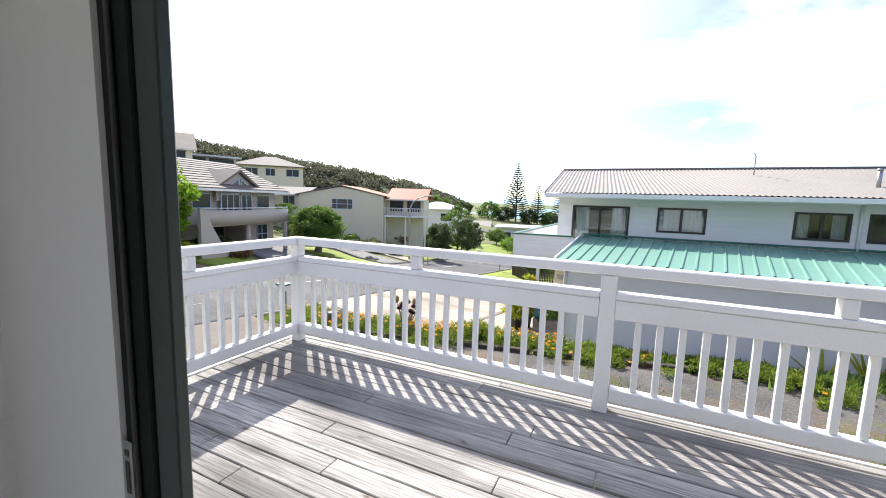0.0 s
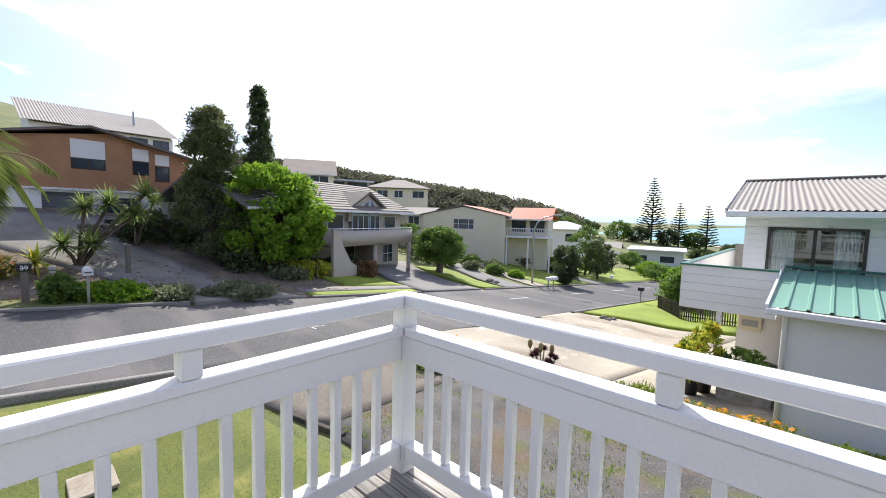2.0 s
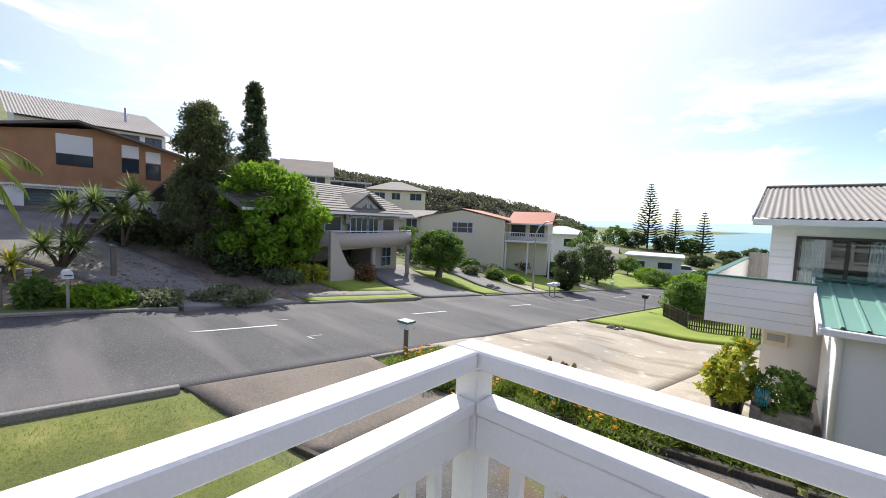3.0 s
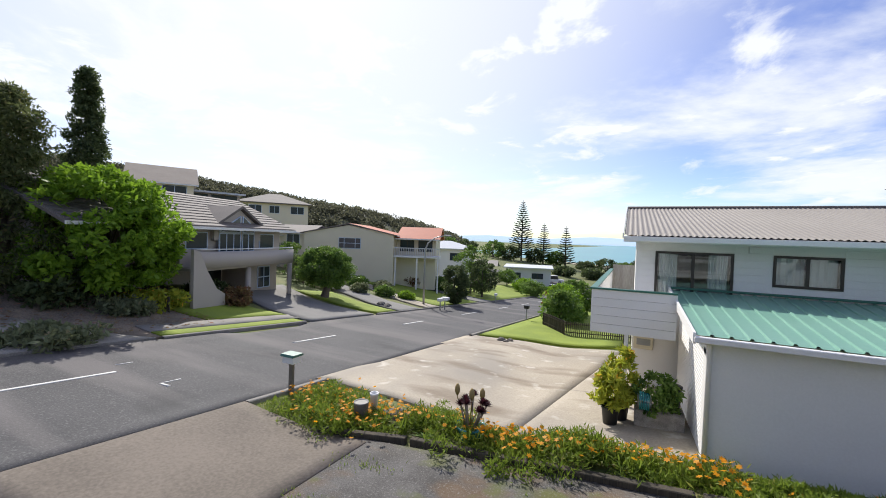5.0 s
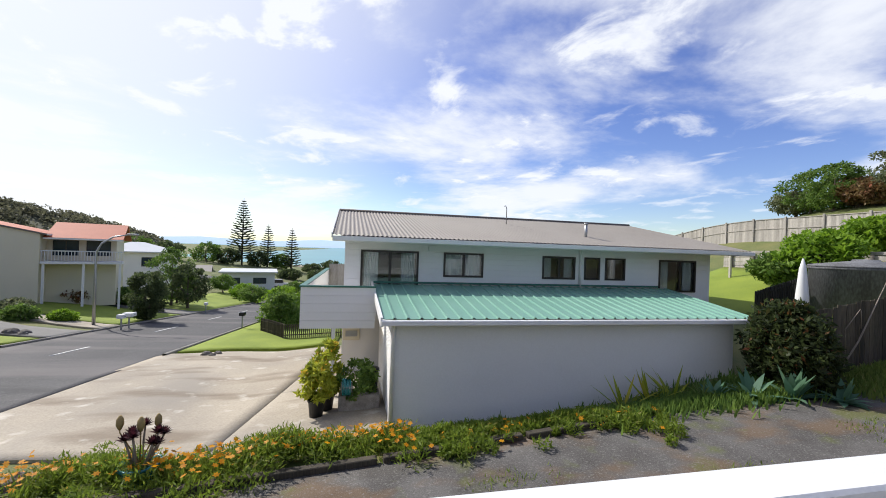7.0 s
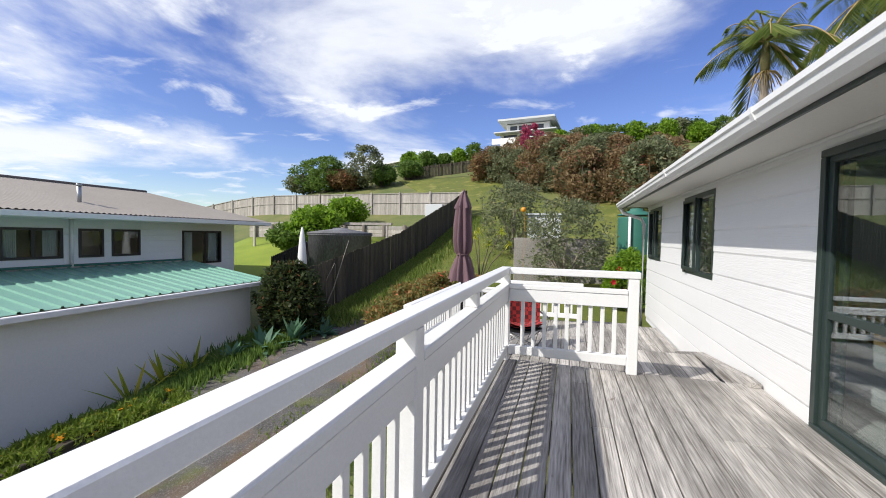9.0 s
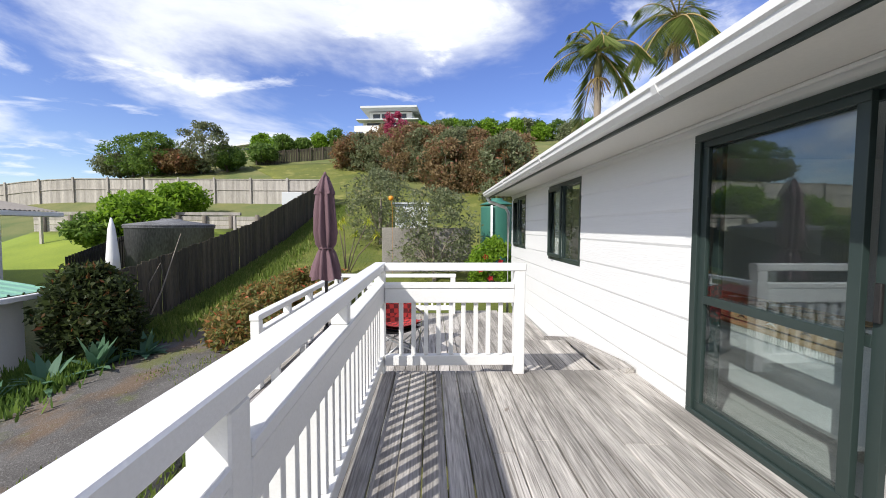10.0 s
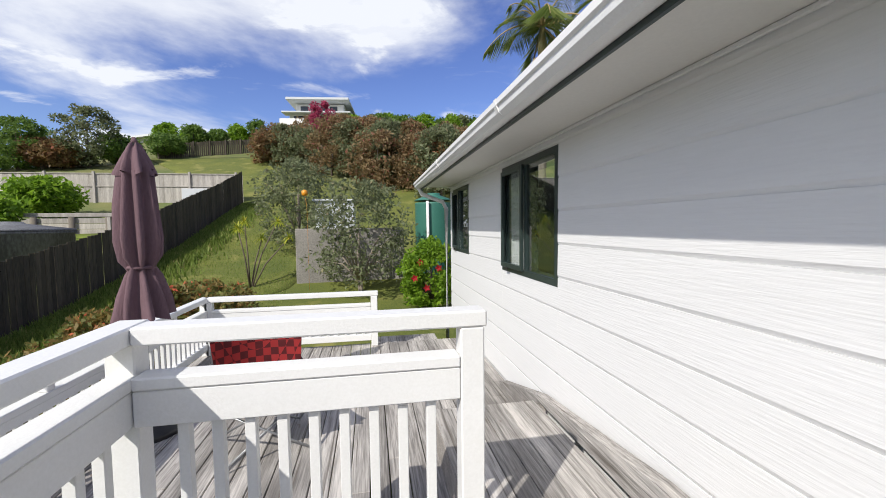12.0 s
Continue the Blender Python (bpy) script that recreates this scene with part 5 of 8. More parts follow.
def palm(base, top, n, length, seed, label, trunk=0.13, dead=2, shaft=True):
    """A palm: ringed trunk, crownshaft and feathered fronds."""
    rng = random.Random(seed)
    t = thing("palm_tree", label, "palm", base, group="palms")
    b, c = Vector(base), Vector(top)
    bm = bmesh.new()
    k = 26
    tube(bm, [b.lerp(c, i / k) for i in range(k + 1)], [trunk * (1.25 - 0.4 * i / k) * (1.05 if i % 2 else 0.97) for i in range(k + 1)], 10)
    part("trunk", bm, M_PALEBARK, t)
    if shaft:
        bm = bmesh.new()
        tube(bm, [c - Vector((0, 0, 0.05)), c + Vector((0, 0, 0.35)), c + Vector((0, 0, 0.95))], [trunk * 0.9, trunk * 1.05, trunk * 0.55], 10)
        part("crownshaft", bm, M_SHAFT, t, "smooth green-brown crownshaft")
        bm = bmesh.new()
        for i in range(50):
            a = rng.uniform(0, 6.28)
            p = c + Vector((math.cos(a), math.sin(a), 0)) * trunk
            q = p + Vector((math.cos(a) * 0.28, math.sin(a) * 0.28, -rng.uniform(0.25, 0.55)))
            tube(bm, [p, p.lerp(q, 0.6) + Vector((0, 0, 0.08)), q], 0.012, 3, False)
        part("seed_cluster", bm, M_STALK, t, "hanging straw-coloured seed stalks")
    for i in range(n):
        a = 2 * math.pi * (i * 0.618) + rng.uniform(-0.2, 0.2)
        e = rng.uniform(-0.35, 1.25) if i >= dead else -0.75
        L = length * rng.uniform(0.85, 1.1)
        s = c + Vector((0, 0, 0.9 if shaft else 0))
        out = Vector((math.cos(a), math.sin(a), 0))
        pts = []
        for j in range(13):
            q = j / 12
            pts.append(s + out * (L * q * math.cos(e) * (1 - 0.15 * q)) + Vector((0, 0, L * (q * math.sin(e) - (0.5 + 0.16 * math.cos(e)) * q * q))))
        bm = bmesh.new()
        tube(bm, pts, [0.03 * (1 - j / 13) + 0.006 for j in range(13)], 5, False)
        f = part("frond", bm, M_STALK, t)
        P, U, V = [], [], []
        for j in range(2, 60):
            q = j / 60 * 12
            k0 = min(int(q), 11)
            p = pts[k0].lerp(pts[k0 + 1], q - k0)
            d = (pts[k0 + 1] - pts[k0]).normalized()
            side = d.cross(Vector((0, 0, 1))).normalized()
            for sg in (-1, 1):
                w = (side * sg * 0.75 + d * 0.45 + Vector((0, 0, -0.55 - rng.uniform(0, 0.35)))).normalized()
                l = 0.5 * length / 2.2 * math.sin(math.pi * min(0.97, j / 60 + 0.08)) ** 0.6
                P.append(p + w * l)
                U.append(w * l)
                V.append(w.cross(side).normalized() * 0.03 + d * 0.034)
        ob = new("leaf_blade", quads("leaf_blade", np.array(P), np.array(U), np.array(V), L_PALM))
        ob.parent = f
    return t


M_SHAFT = mat("palm_crownshaft", (0.28, 0.22, 0.10), 0.5, (0.16, 0.16, 0.06), 3, 20, 0.2)
M_STALK = mat("straw_stalk", (0.40, 0.28, 0.11), 0.8, (0.26, 0.20, 0.08), 5, 30, 0.2)
palm((12.6, -2.7, -1.2), (12.6, -2.7, 6.5), 17, 2.35, 3, "tall palm with drooping feathered fronds behind the house")
palm((13.4, -5.9, -1.2), (13.4, -5.9, 8.1), 16, 2.6, 8, "second tall palm with brown-tipped fronds behind the house")
palm((-24.6, 1.4, ground_z(-24.6, 1.4)), (-24.5, 1.6, 3.4), 14, 2.3, 12, "palm leaning over the bank across the street", 0.12, 3, False)

# back garden and hillside
leafy("olive_bush", "twiggy grey-green feijoa bush by the concrete wall", "bush", at(12.6, 3.35), 0.5, 3.2, dome(1.45), 90, 0.36, 60, 0.06, L_OLIVE, 0.07, M_PALEBARK, 131, limbs=12)
leafy("olive_bush", "dense grey-green bush on the slope", "bush", at(17.5, 6.0), 0.3, 3.4, dome(1.6), 100, 0.42, 70, 0.07, L_OLIVE, 0.09, M_PALEBARK, 132, limbs=7)
leafy("hibiscus_bush", "dark green hibiscus bush with red flowers", "bush", at(11.3, 1.42), 0.1, 1.75, dome(0.75), 70, 0.26, 80, 0.06, L_BRIGHT, 0.05, None, 133)
for i, (x, y, h, R, m) in enumerate(((7.7, 7.2, 1.0, 0.9, L_PHOT), (8.7, 6.9, 1.15, 1.0, L_PHOT), (9.8, 6.95, 1.2, 1.0, L_PHOT), (10.8, 6.7, 1.0, 0.9, L_PHOT))):
    leafy("photinia_hedge", "clipped low photinia hedge with red tips", "hedge", at(x, y), 0.05, h, dome(R), 60, 0.3, 80, 0.06, m, 0.05, seed=140 + i, group="photinia hedge", limbs=4)
leafy("shrub", "large dark leafy shrub at the garage corner", "shrub", at(7.25, 10.1), 0.1, 1.9, dome(0.8), 110, 0.34, 90, 0.07, L_DARKSHRUB, 0.09, seed=150, limbs=6)
for i, (x, y, h, R, m) in enumerate(((37.5, 32.5, 3.6, 2.5, L_MID), (36.5, 30.0, 3.8, 2.3, L_MID), (36.8, 28.6, 2.2, 1.5, L_RED), (36.5, 27.2, 2.0, 1.5, L_RED), (37.0, 25.6, 4.6, 2.2, L_OLIVE), (38.0, 24.0, 2.2, 1.6, L_MID), (38.5, 34.5, 2.2, 2.0, L_OLIVE), (22.9, 18.6, 1.9, 1.15, L_BRIGHT), (41.5, 22.2, 2.0, 1.5, L_MID), (17.8, 17.4, 2.4, 1.4, L_BRIGHT), (17.2, 18.6, 1.5, 1.1, L_MID))):
    leafy("garden_tree" if h > 3 else "shrub", "leafy tree above the boundary fence" if h > 3 else "garden shrub on the slope by the fence", "tree" if h > 3 else "shrub", at(x, y), 0.4, h, ball(R), 80, 0.5, 60, 0.13, m, 0.12, seed=160 + i, group="trees on the rise", limbs=5)
# wild hedge bank behind the garden
rng = random.Random(77)
for i in range(34):
    f = i / 33
    x, y = 41 - 14 * f + rng.uniform(-1.5, 3.5), 12.5 - 14.5 * f + rng.uniform(-1.2, 1.2)
    leafy("wild_shrub", "tangled russet and green shrub on the bank", "shrub", at(x, y, -0.2), 0.1, rng.uniform(2.6, 3.6) + 1.1 * min(1, 2.2 * f), dome(rng.uniform(1.4, 2.2)), 60, 0.55, 55, 0.13, (L_RUST, L_OLIVE, L_RUST, L_RED)[i % 4], 0.1, seed=200 + i, group="wild shrubs on the bank", limbs=4)
leafy("bougainvillea", "magenta flowering bougainvillea among the wild shrubs", "shrub", at(35.5, 7.6, 0.9), 2.4, 4.6, ball(0.9), 40, 0.4, 60, 0.1, L_PINK, 0.08, seed=250)
for i in range(22):
    f = i / 21
    x, y = 60 + rng.uniform(-3, 8), -26 + 34 * f + rng.uniform(-1, 1)
    leafy("hilltop_tree", "green tree along the hilltop", "tree", at(x, y), 0.2, rng.uniform(2.0, 3.8), ball(rng.uniform(1.3, 2.2)), 50, 0.7, 45, 0.22, (L_MID, L_OLIVE, L_BRIGHT)[i % 3], 0.15, seed=260 + i, group="trees along the hilltop", limbs=3)
for i, (x, y) in enumerate(((51, 21.5), (52, 19.5), (52.5, 17.5), (53, 25), (50, 23.5), (46.5, 24.5))):
    leafy("garden_tree", "leafy tree behind the dark fence", "tree", at(x, y), 0.2, 1.6 + 0.5 * (i % 3), ball(1.1), 50, 0.45, 45, 0.16, (L_MID, L_BRIGHT)[i % 2], 0.1, seed=290 + i, group="trees behind the dark fence", limbs=3)
blades("yellow_euphorbia", "leggy yellow-flowered shrub with bare stems", "shrub", at(13.4, 6.6), [(0, 0.1, 2.0), (-0.3, 0.2, 1.8), (0.3, -0.3, 1.5), (0.1, -0.8, 2.0), (0.2, -1.1, 1.5)], 0.3, 0.02, 40, L_YELLOW, 0.025, 9, 0.6)


# ---- houses across the street ----
def gable_roof(parent, x0, x1, y0, y1, eave, ridge, material, over=0.4, thick=0.14, axis="x", label=""):
    """Two pitched planes with thickness; the ridge runs along the axis."""
    a0, a1, b0, b1 = (x0, x1, y0, y1) if axis == "x" else (y0, y1, x0, x1)
    mid = (b0 + b1) / 2
    k = (ridge - eave) / (mid - b0)
    lo = eave - k * over
    bm = bmesh.new()
    prism(bm, [(b0 - over, lo), (mid, ridge), (b1 + over, lo), (b1 + over, lo + thick), (mid, ridge + thick), (b0 - over, lo + thick)], a0 - over, a1 + over, axis)
    r = part("roof", bm, material, parent, label, local=True)
    for s in (b0 - over - 0.06, b1 + over):
        bm = bmesh.new()
        lo_p, hi_p = (a0 - over, s, lo - 0.02), (a1 + over, s + 0.06, lo + thick * 0.9)
        if axis == "x":
            box(bm, lo_p, hi_p)
        else:
            box(bm, (lo_p[1], lo_p[0], lo_p[2]), (hi_p[1], hi_p[0], hi_p[2]))
        part("gutter", bm, M_NWHITE, parent, local=True)
    return r


def hip_roof(parent, x0, x1, y0, y1, eave, ridge, material, over=0.5, label=""):
    bm = bmesh.new()
    a, b, c, d = x0 - over, x1 + over, y0 - over, y1 + over
    inset, mid = (d - c) / 2, (c + d) / 2
    v = [bm.verts.new(p) for p in ((a, c, eave), (b, c, eave), (b, d, eave), (a, d, eave), (a + inset, mid, ridge), (b - inset, mid, ridge))]
    w = [bm.verts.new((*q.co[:2], eave - 0.15)) for q in v[:4]]
    for q in ((0, 1, 5, 4), (1, 2, 5), (2, 3, 4, 5), (3, 0, 4)):
        bm.faces.new([v[i] for i in q])
    for i in range(4):
        bm.faces.new((w[i], w[(i + 1) % 4], v[(i + 1) % 4], v[i]))
    bm.faces.new(w[::-1])
    return part("roof", bm, material, parent, label, local=True)


def tile_courses(parent, x0, x1, y0, z0, y1, z1, n, material):
    """Raised courses that break up a tiled roof slope."""
    bm = bmesh.new()
    for i in range(n):
        f, g2 = i / n, (i + 1) / n
        ya, yb, za, zb = y0 + (y1 - y0) * f, y0 + (y1 - y0) * g2, z0 + (z1 - z0) * f, z0 + (z1 - z0) * g2
        prism(bm, [(ya, za + 0.05), (yb, zb + 0.005), (yb, zb - 0.02), (ya, za)], x0, x1, "x")
    part("tile_layer", bm, material, parent, local=True)["kind"] = "stuff"


def walls(parent, pieces, material, name="wall", label=""):
    """Wall blocks of one house, each a part of its own."""
    for lo, hi in pieces:
        bm = bmesh.new()
        box(bm, lo, hi)
        part(name, bm, material, parent, label, local=True)


# taupe split-level house
h = thing("house", "taupe plastered split-level house with bowed balcony", "house", (-24.5, 19.4, 0), 103, "houses along the street")
walls(h, (((-3.5, 1.0, -0.46), (5.0, 9.0, 1.85)), ((-9.0, 2.5, -2.6), (-3.502, 9.0, 1.75)), ((2.2, 1.2, -4.0), (5.0, 9.0, -0.462)), ((-3.5, 3.4, -4.0), (2.198, 9.0, -0.462))), M_TAUPE)
roof = gable_roof(h, -9.0, 5.0, 0.5, 9.5, 1.85, 3.75, M_TILEROOF, 0.5, 0.14, label="brown-grey tiled roof")
tile_courses(h, -9.4, 5.4, 0.05, 1.80, 5.0, 3.9, 12, M_TILEROOF)
bm = bmesh.new()
prism(bm, [(-1.75, 1.7), (0.55, 3.0), (2.85, 1.7), (2.85, 1.86), (0.55, 3.17), (-1.75, 1.86)], 0.5, 4.6, "y")
part("dormer_roof", bm, M_TILEROOF, h, local=True)
bm = bmesh.new()
prism(bm, [(-1.45, 1.0), (2.55, 1.0), (2.55, 1.8), (0.55, 2.94), (-1.45, 1.8)], 0.75, 1.9, "y")
part("dormer_wall", bm, M_TAUPE, h, local=True)
window(h, -3.2, 0.5, 1.5, 0.98, 0.98, (), M_BLUEFRAME)
window(h, 2.75, 0.45, 1.5, 1.0, 0.98, (), M_BLUEFRAME)
window(h, -1.1, 0.3, 1.75, 1.15, 0.73, (0.33, 0.66), M_BLUEFRAME)
window(h, 0.8, 0.3, 1.1, 1.15, 0.73, (0.5,), M_BLUEFRAME)
for x0, x1, s in ((-1.1, 0.65, 1), (0.8, 1.9, -1)):
    bm = bmesh.new()
    za, zb = (1.62, 2.55) if s > 0 else (2.55, 1.9)
    prism(bm, [(x0, 1.47), (x1, 1.47), (x1, zb), (x0, za)], 0.70, 0.74, "y")
    f = part("window", bm, M_BLUEFRAME, h, "arched head window", local=True)
    bm = bmesh.new()
    prism(bm, [(x0 + 0.08, 1.53), (x1 - 0.08, 1.53), (x1 - 0.08, zb - 0.09), (x0 + 0.08, za - 0.09)], 0.68, 0.695, "y")
    part("pane", bm, M_FARGLASS, f, local=True)
bm = bmesh.new()
prev = None
for i in range(17):
    x = -3.6 + 8.5 * i / 16
    y = -0.25 - 0.5 * math.sin(math.pi * i / 16)
    ring = [bm.verts.new(p) for p in ((x, y, -0.48), (x, y, 0.42), (x, y + 0.14, 0.42), (x, y + 0.14, -0.48))]
    if prev:
        for j in range(4):
            bm.faces.new((prev[j], prev[(j + 1) % 4], ring[(j + 1) % 4], ring[j])).smooth = j in (0, 2)
    prev = ring
box(bm, (-3.6, -0.2, -0.62), (4.9, 3.4, -0.47))
bal1 = part("balcony", bm, M_TAUPE, h, local=True)
bm = bmesh.new()
tube(bm, [(-3.6 + 8.5 * i / 16, -0.18 - 0.5 * math.sin(math.pi * i / 16), 0.55) for i in range(17)], 0.03, 6)
part("handrail", bm, M_WHITE, bal1, "white handrail", local=True)
for x in (0.3, 4.6):
    bm = bmesh.new()
    tube(bm, [(x, -0.15, -3.8), (x, -0.15, -0.6)], 0.17, 10)
    part("column", bm, M_TAUPE, h, local=True)
window(h, 2.9, -2.3, 1.3, 1.5, 1.18, (0.5,), M_BLUEFRAME, horiz=(0.5,))
bm = bmesh.new()
box(bm, (-0.2, 3.3, -3.3), (2.0, 3.38, -0.8), 0.02)
part("garage_door", bm, M_BLACK, h, local=True)
bm = bmesh.new()
prism(bm, [(-4.6, 0.6), (-4.2, 0.45), (-3.75, -0.5), (-3.1, -1.5), (-2.5, -1.85), (-2.5, -4.0), (-4.6, -4.0)], -1.0, -0.8, "y")
part("stair_wall", bm, M_TAUPE, h, "sweeping plastered stair wall", local=True)
bm = bmesh.new()
prism(bm, [(-3.3, -1.2), (-2.0, -1.6), (-1.0, -1.7), (-1.0, -4.0), (-3.3, -4.0)], 0.4, 0.55, "y")
part("stair_wall", bm, M_TAUPE, h, local=True)

# cream gabled house with red roofed wing
h = thing("house", "cream gabled house with orange-red roof and deck", "house", (-32.4, 39.6, 0), 22, "houses along the street")
walls(h, (((-5.6, 0, -4.6), (4.9, 9, 1.75)), ((-13.5, 2.0, -3.9), (-5.602, 9, 1.7)), ((4.902, 2.2, -4.6), (9.6, 8.9, 1.5))), M_CREAM)
bm = bmesh.new()
prism(bm, [(-5.6, 1.752), (4.9, 1.752), (-0.35, 2.75)], 0.0, 8.9, "y")
part("gable", bm, M_CREAM, h, local=True)
roof = gable_roof(h, -5.6, 4.9, 0.3, 9, 1.72, 2.85, M_TILEROOF, 0.45, 0.13, "y", "roof with one grey and one orange-red slope")
roof.data.materials.append(M_REDROOF)
for face in roof.data.polygons:
    face.material_index = int(face.center.x > 0)
gable_roof(h, -13.5, -5.9, 2.0, 9.0, 1.7, 2.6, M_TILEROOF, 0.4, 0.12, label="grey tiled roof")
gable_roof(h, 5.4, 9.8, 0.9, 9.0, 1.45, 2.75, M_REDROOF, 0.4, 0.13, label="orange-red steel roof")
window(h, -1.5, 0.05, 2.6, 1.25, 0.0, (0.25, 0.75), M_BLUEFRAME, horiz=(0.5,))
window(h, -5.3, -2.6, 0.7, 1.2, 0.0, (), M_BROWNFRAME)
window(h, -8.6, 0.3, 1.6, 1.2, 2.0, (0.5,), M_BLUEFRAME)
window(h, -11.0, 0.5, 1.1, 1.0, 2.0, (0.5,), M_BLUEFRAME)
window(h, 5.3, -0.1, 1.7, 1.35, 2.2, (0.5,), M_BROWNFRAME)
window(h, 7.5, -0.1, 1.7, 1.35, 2.2, (0.5,), M_BROWNFRAME)
bm = bmesh.new()
box(bm, (4.92, 0.2, -0.75), (10.2, 2.19, -0.55))
d = part("deck", bm, M_NWHITE, h, "white raised deck", local=True)
bm = bmesh.new()
for i in range(26):
    box(bm, (4.96 + i * 0.205, 0.25, -0.55), (5.0 + i * 0.205, 0.29, 0.3))
box(bm, (4.93, 0.22, 0.3), (10.2, 0.32, 0.38))
part("balustrade", bm, M_WHITE, d, "white picket balustrade", local=True)["kind"] = "stuff"
for x in (5.1, 7.6, 10.05):
    bm = bmesh.new()
    box(bm, (x - 0.08, 0.3, -4.8), (x + 0.08, 0.46, -0.75))
    part("post", bm, M_NWHITE, h, local=True)
bm = bmesh.new()
box(bm, (-11.8, 0.8, 1.25), (-9.0, 2.0, 1.32))
part("porch_roof", bm, M_NWHITE, h, local=True)

# brick house on the bank
h = thing("house", "brick gabled house with white panels above a garage", "house", (-31.0, 3.5, 0), 95, "houses along the street")
M_BRICKWALL = mat("orange_brown_brick", (0.50, 0.27, 0.14), 0.85, (0.36, 0.18, 0.095), 1.2, 25, 0.5, amount=0.7)
bm = bmesh.new()
box(bm, (-3.2, 0, 2.5), (6.6, 8, 4.75))
prism(bm, [(-3.2, 4.752), (6.6, 4.752), (2.86, 5.75)], 0.0, 7.9, "y")
part("wall", bm, M_BRICKWALL, h, "orange-brown brickwork", local=True)
bm = bmesh.new()
for i in range(30):
    z0 = 2.52 + i * 0.086
    for j in range(42):
        x0 = -3.18 + j * 0.235 + (0.117 if i % 2 else 0)
        if x0 < 6.3 and z0 < 4.75 and not (0.8 < x0 < 2.4 and z0 > 3.5) and not (3.4 < x0 < 4.5 and z0 > 3.45):
            q = [bm.verts.new(p) for p in ((x0, -0.008, z0), (x0 + 0.222, -0.008, z0), (x0 + 0.222, -0.008, z0 + 0.074), (x0, -0.008, z0 + 0.074))]
            bm.faces.new(q)
part("brick_layer", bm, M_BRICKWALL, h, local=True)["kind"] = "stuff"
walls(h, (((-3.2, 0.05, -0.5), (-0.3, 8, 2.498)), ((1.75, 0.05, -0.5), (6.6, 8, 2.498)), ((-0.3, 0.05, 2.3), (1.75, 8, 2.498))), M_NWHITE, "lower_wall", "white lower storey")
bm = bmesh.new()
for i in range(12):
    box(bm, (-0.3, 0.3, 0.4 + i * 0.158), (1.75, 0.34, 0.55 + i * 0.158), 0.01)
part("garage_door", bm, mat("grey_green_door", (0.13, 0.16, 0.17), 0.5), h, "grey slatted garage door", local=True)
gable_roof(h, -3.2, 6.6, 0.0, 8.0, 4.72, 5.85, M_TILEROOF, 0.5, 0.12, "y", "brown tiled roof")
for x0, x1, za, zb in ((0.9, 2.36, 4.2, 5.2), (3.62, 4.42, 4.35, 5.05), (4.75, 5.5, 4.2, 4.85)):
    bm = bmesh.new()
    box(bm, (x0, -0.03, za), (x1, 0.0, zb))
    part("panel", bm, M_NWHITE, h, "white gable panel", local=True)
window(h, 0.9, 3.6, 1.46, 0.6, 0.0, (0.5,), M_BROWNFRAME)
window(h, 3.62, 3.5, 0.8, 0.82, 0.0, (), M_BROWNFRAME)
window(h, 4.75, 3.2, 0.75, 0.95, 0.0, (), M_BROWNFRAME)
window(h, 2.2, 1.2, 1.6, 0.9, 0.05, (0.5,), M_BROWNFRAME)
bm = bmesh.new()
box(bm, (-3.3, -0.1, 2.42), (6.7, 0.04, 2.52))
part("sill_band", bm, M_NWHITE, h, local=True)

h = thing("house", "white two-storey house with grey roof up the hill", "house", (-45.0, 9.3, 0), 92, "houses along the street")
bm = bmesh.new()
box(bm, (-6, 0, 2.0), (3.2, 7, 7.85))
prism(bm, [(0.0, 7.852), (7.0, 7.852), (7.0, 10.3)], -6, 3.2, "x")
part("wall", bm, M_NWHITE, h, local=True)
bm = wave_roof(-6.5, 3.6, (-0.6, 7.9), (7.5, 10.8), 0.2, 0.03)
part("roof", bm, M_GREYROOF, h, "grey corrugated skillion roof", local=True)
for x, w in ((-2.2, 1.1), (0.0, 1.3), (1.7, 1.2), (-4.5, 1.4)):
    window(h, x, 6.9, w, 0.75, 0.0, (0.5,), M_BROWNFRAME)
bm = bmesh.new()
tube(bm, [(1.0, 3, 8.4), (1.0, 3, 10.4)], 0.1, 8)
part("flue", bm, M_GALV, h, local=True)


def simple_house(label, at_, rz, w, d, base, eave, ridge, wall, roof_m, wins, kind="gable", axis="x", extra=None, roof_label=""):
    h = thing("house", label, "house", (at_[0], at_[1], 0), rz, "houses along the street")
    bm = bmesh.new()
    box(bm, (-w / 2, 0, base), (w / 2, d, eave))
    if kind == "gable" and axis == "y":
        prism(bm, [(-w / 2, eave + 0.002), (w / 2, eave + 0.002), (0, ridge - 0.05)], 0.0, d - 0.1, "y")
    part("wall", bm, wall, h, local=True)
    if kind == "hip":
        hip_roof(h, -w / 2, w / 2, 0, d, eave, ridge, roof_m, 0.6, roof_label)
    elif kind == "flat":
        bm = bmesh.new()
        prism(bm, [(-0.8, eave + 0.0), (d + 0.5, ridge), (d + 0.5, ridge + 0.22), (-0.8, eave + 0.22)], -w / 2 - 0.5, w / 2 + 0.5, "x")
        part("roof", bm, roof_m, h, roof_label, local=True)
    else:
        gable_roof(h, -w / 2, w / 2, 0, d, eave, ridge, roof_m, 0.45, 0.14, axis, roof_label)
    for x, z, ww, hh, pn in wins:
        window(h, x, z, ww, hh, 0.0, pn, M_BLUEFRAME if wall is M_CREAM else M_BROWNFRAME)
    return h


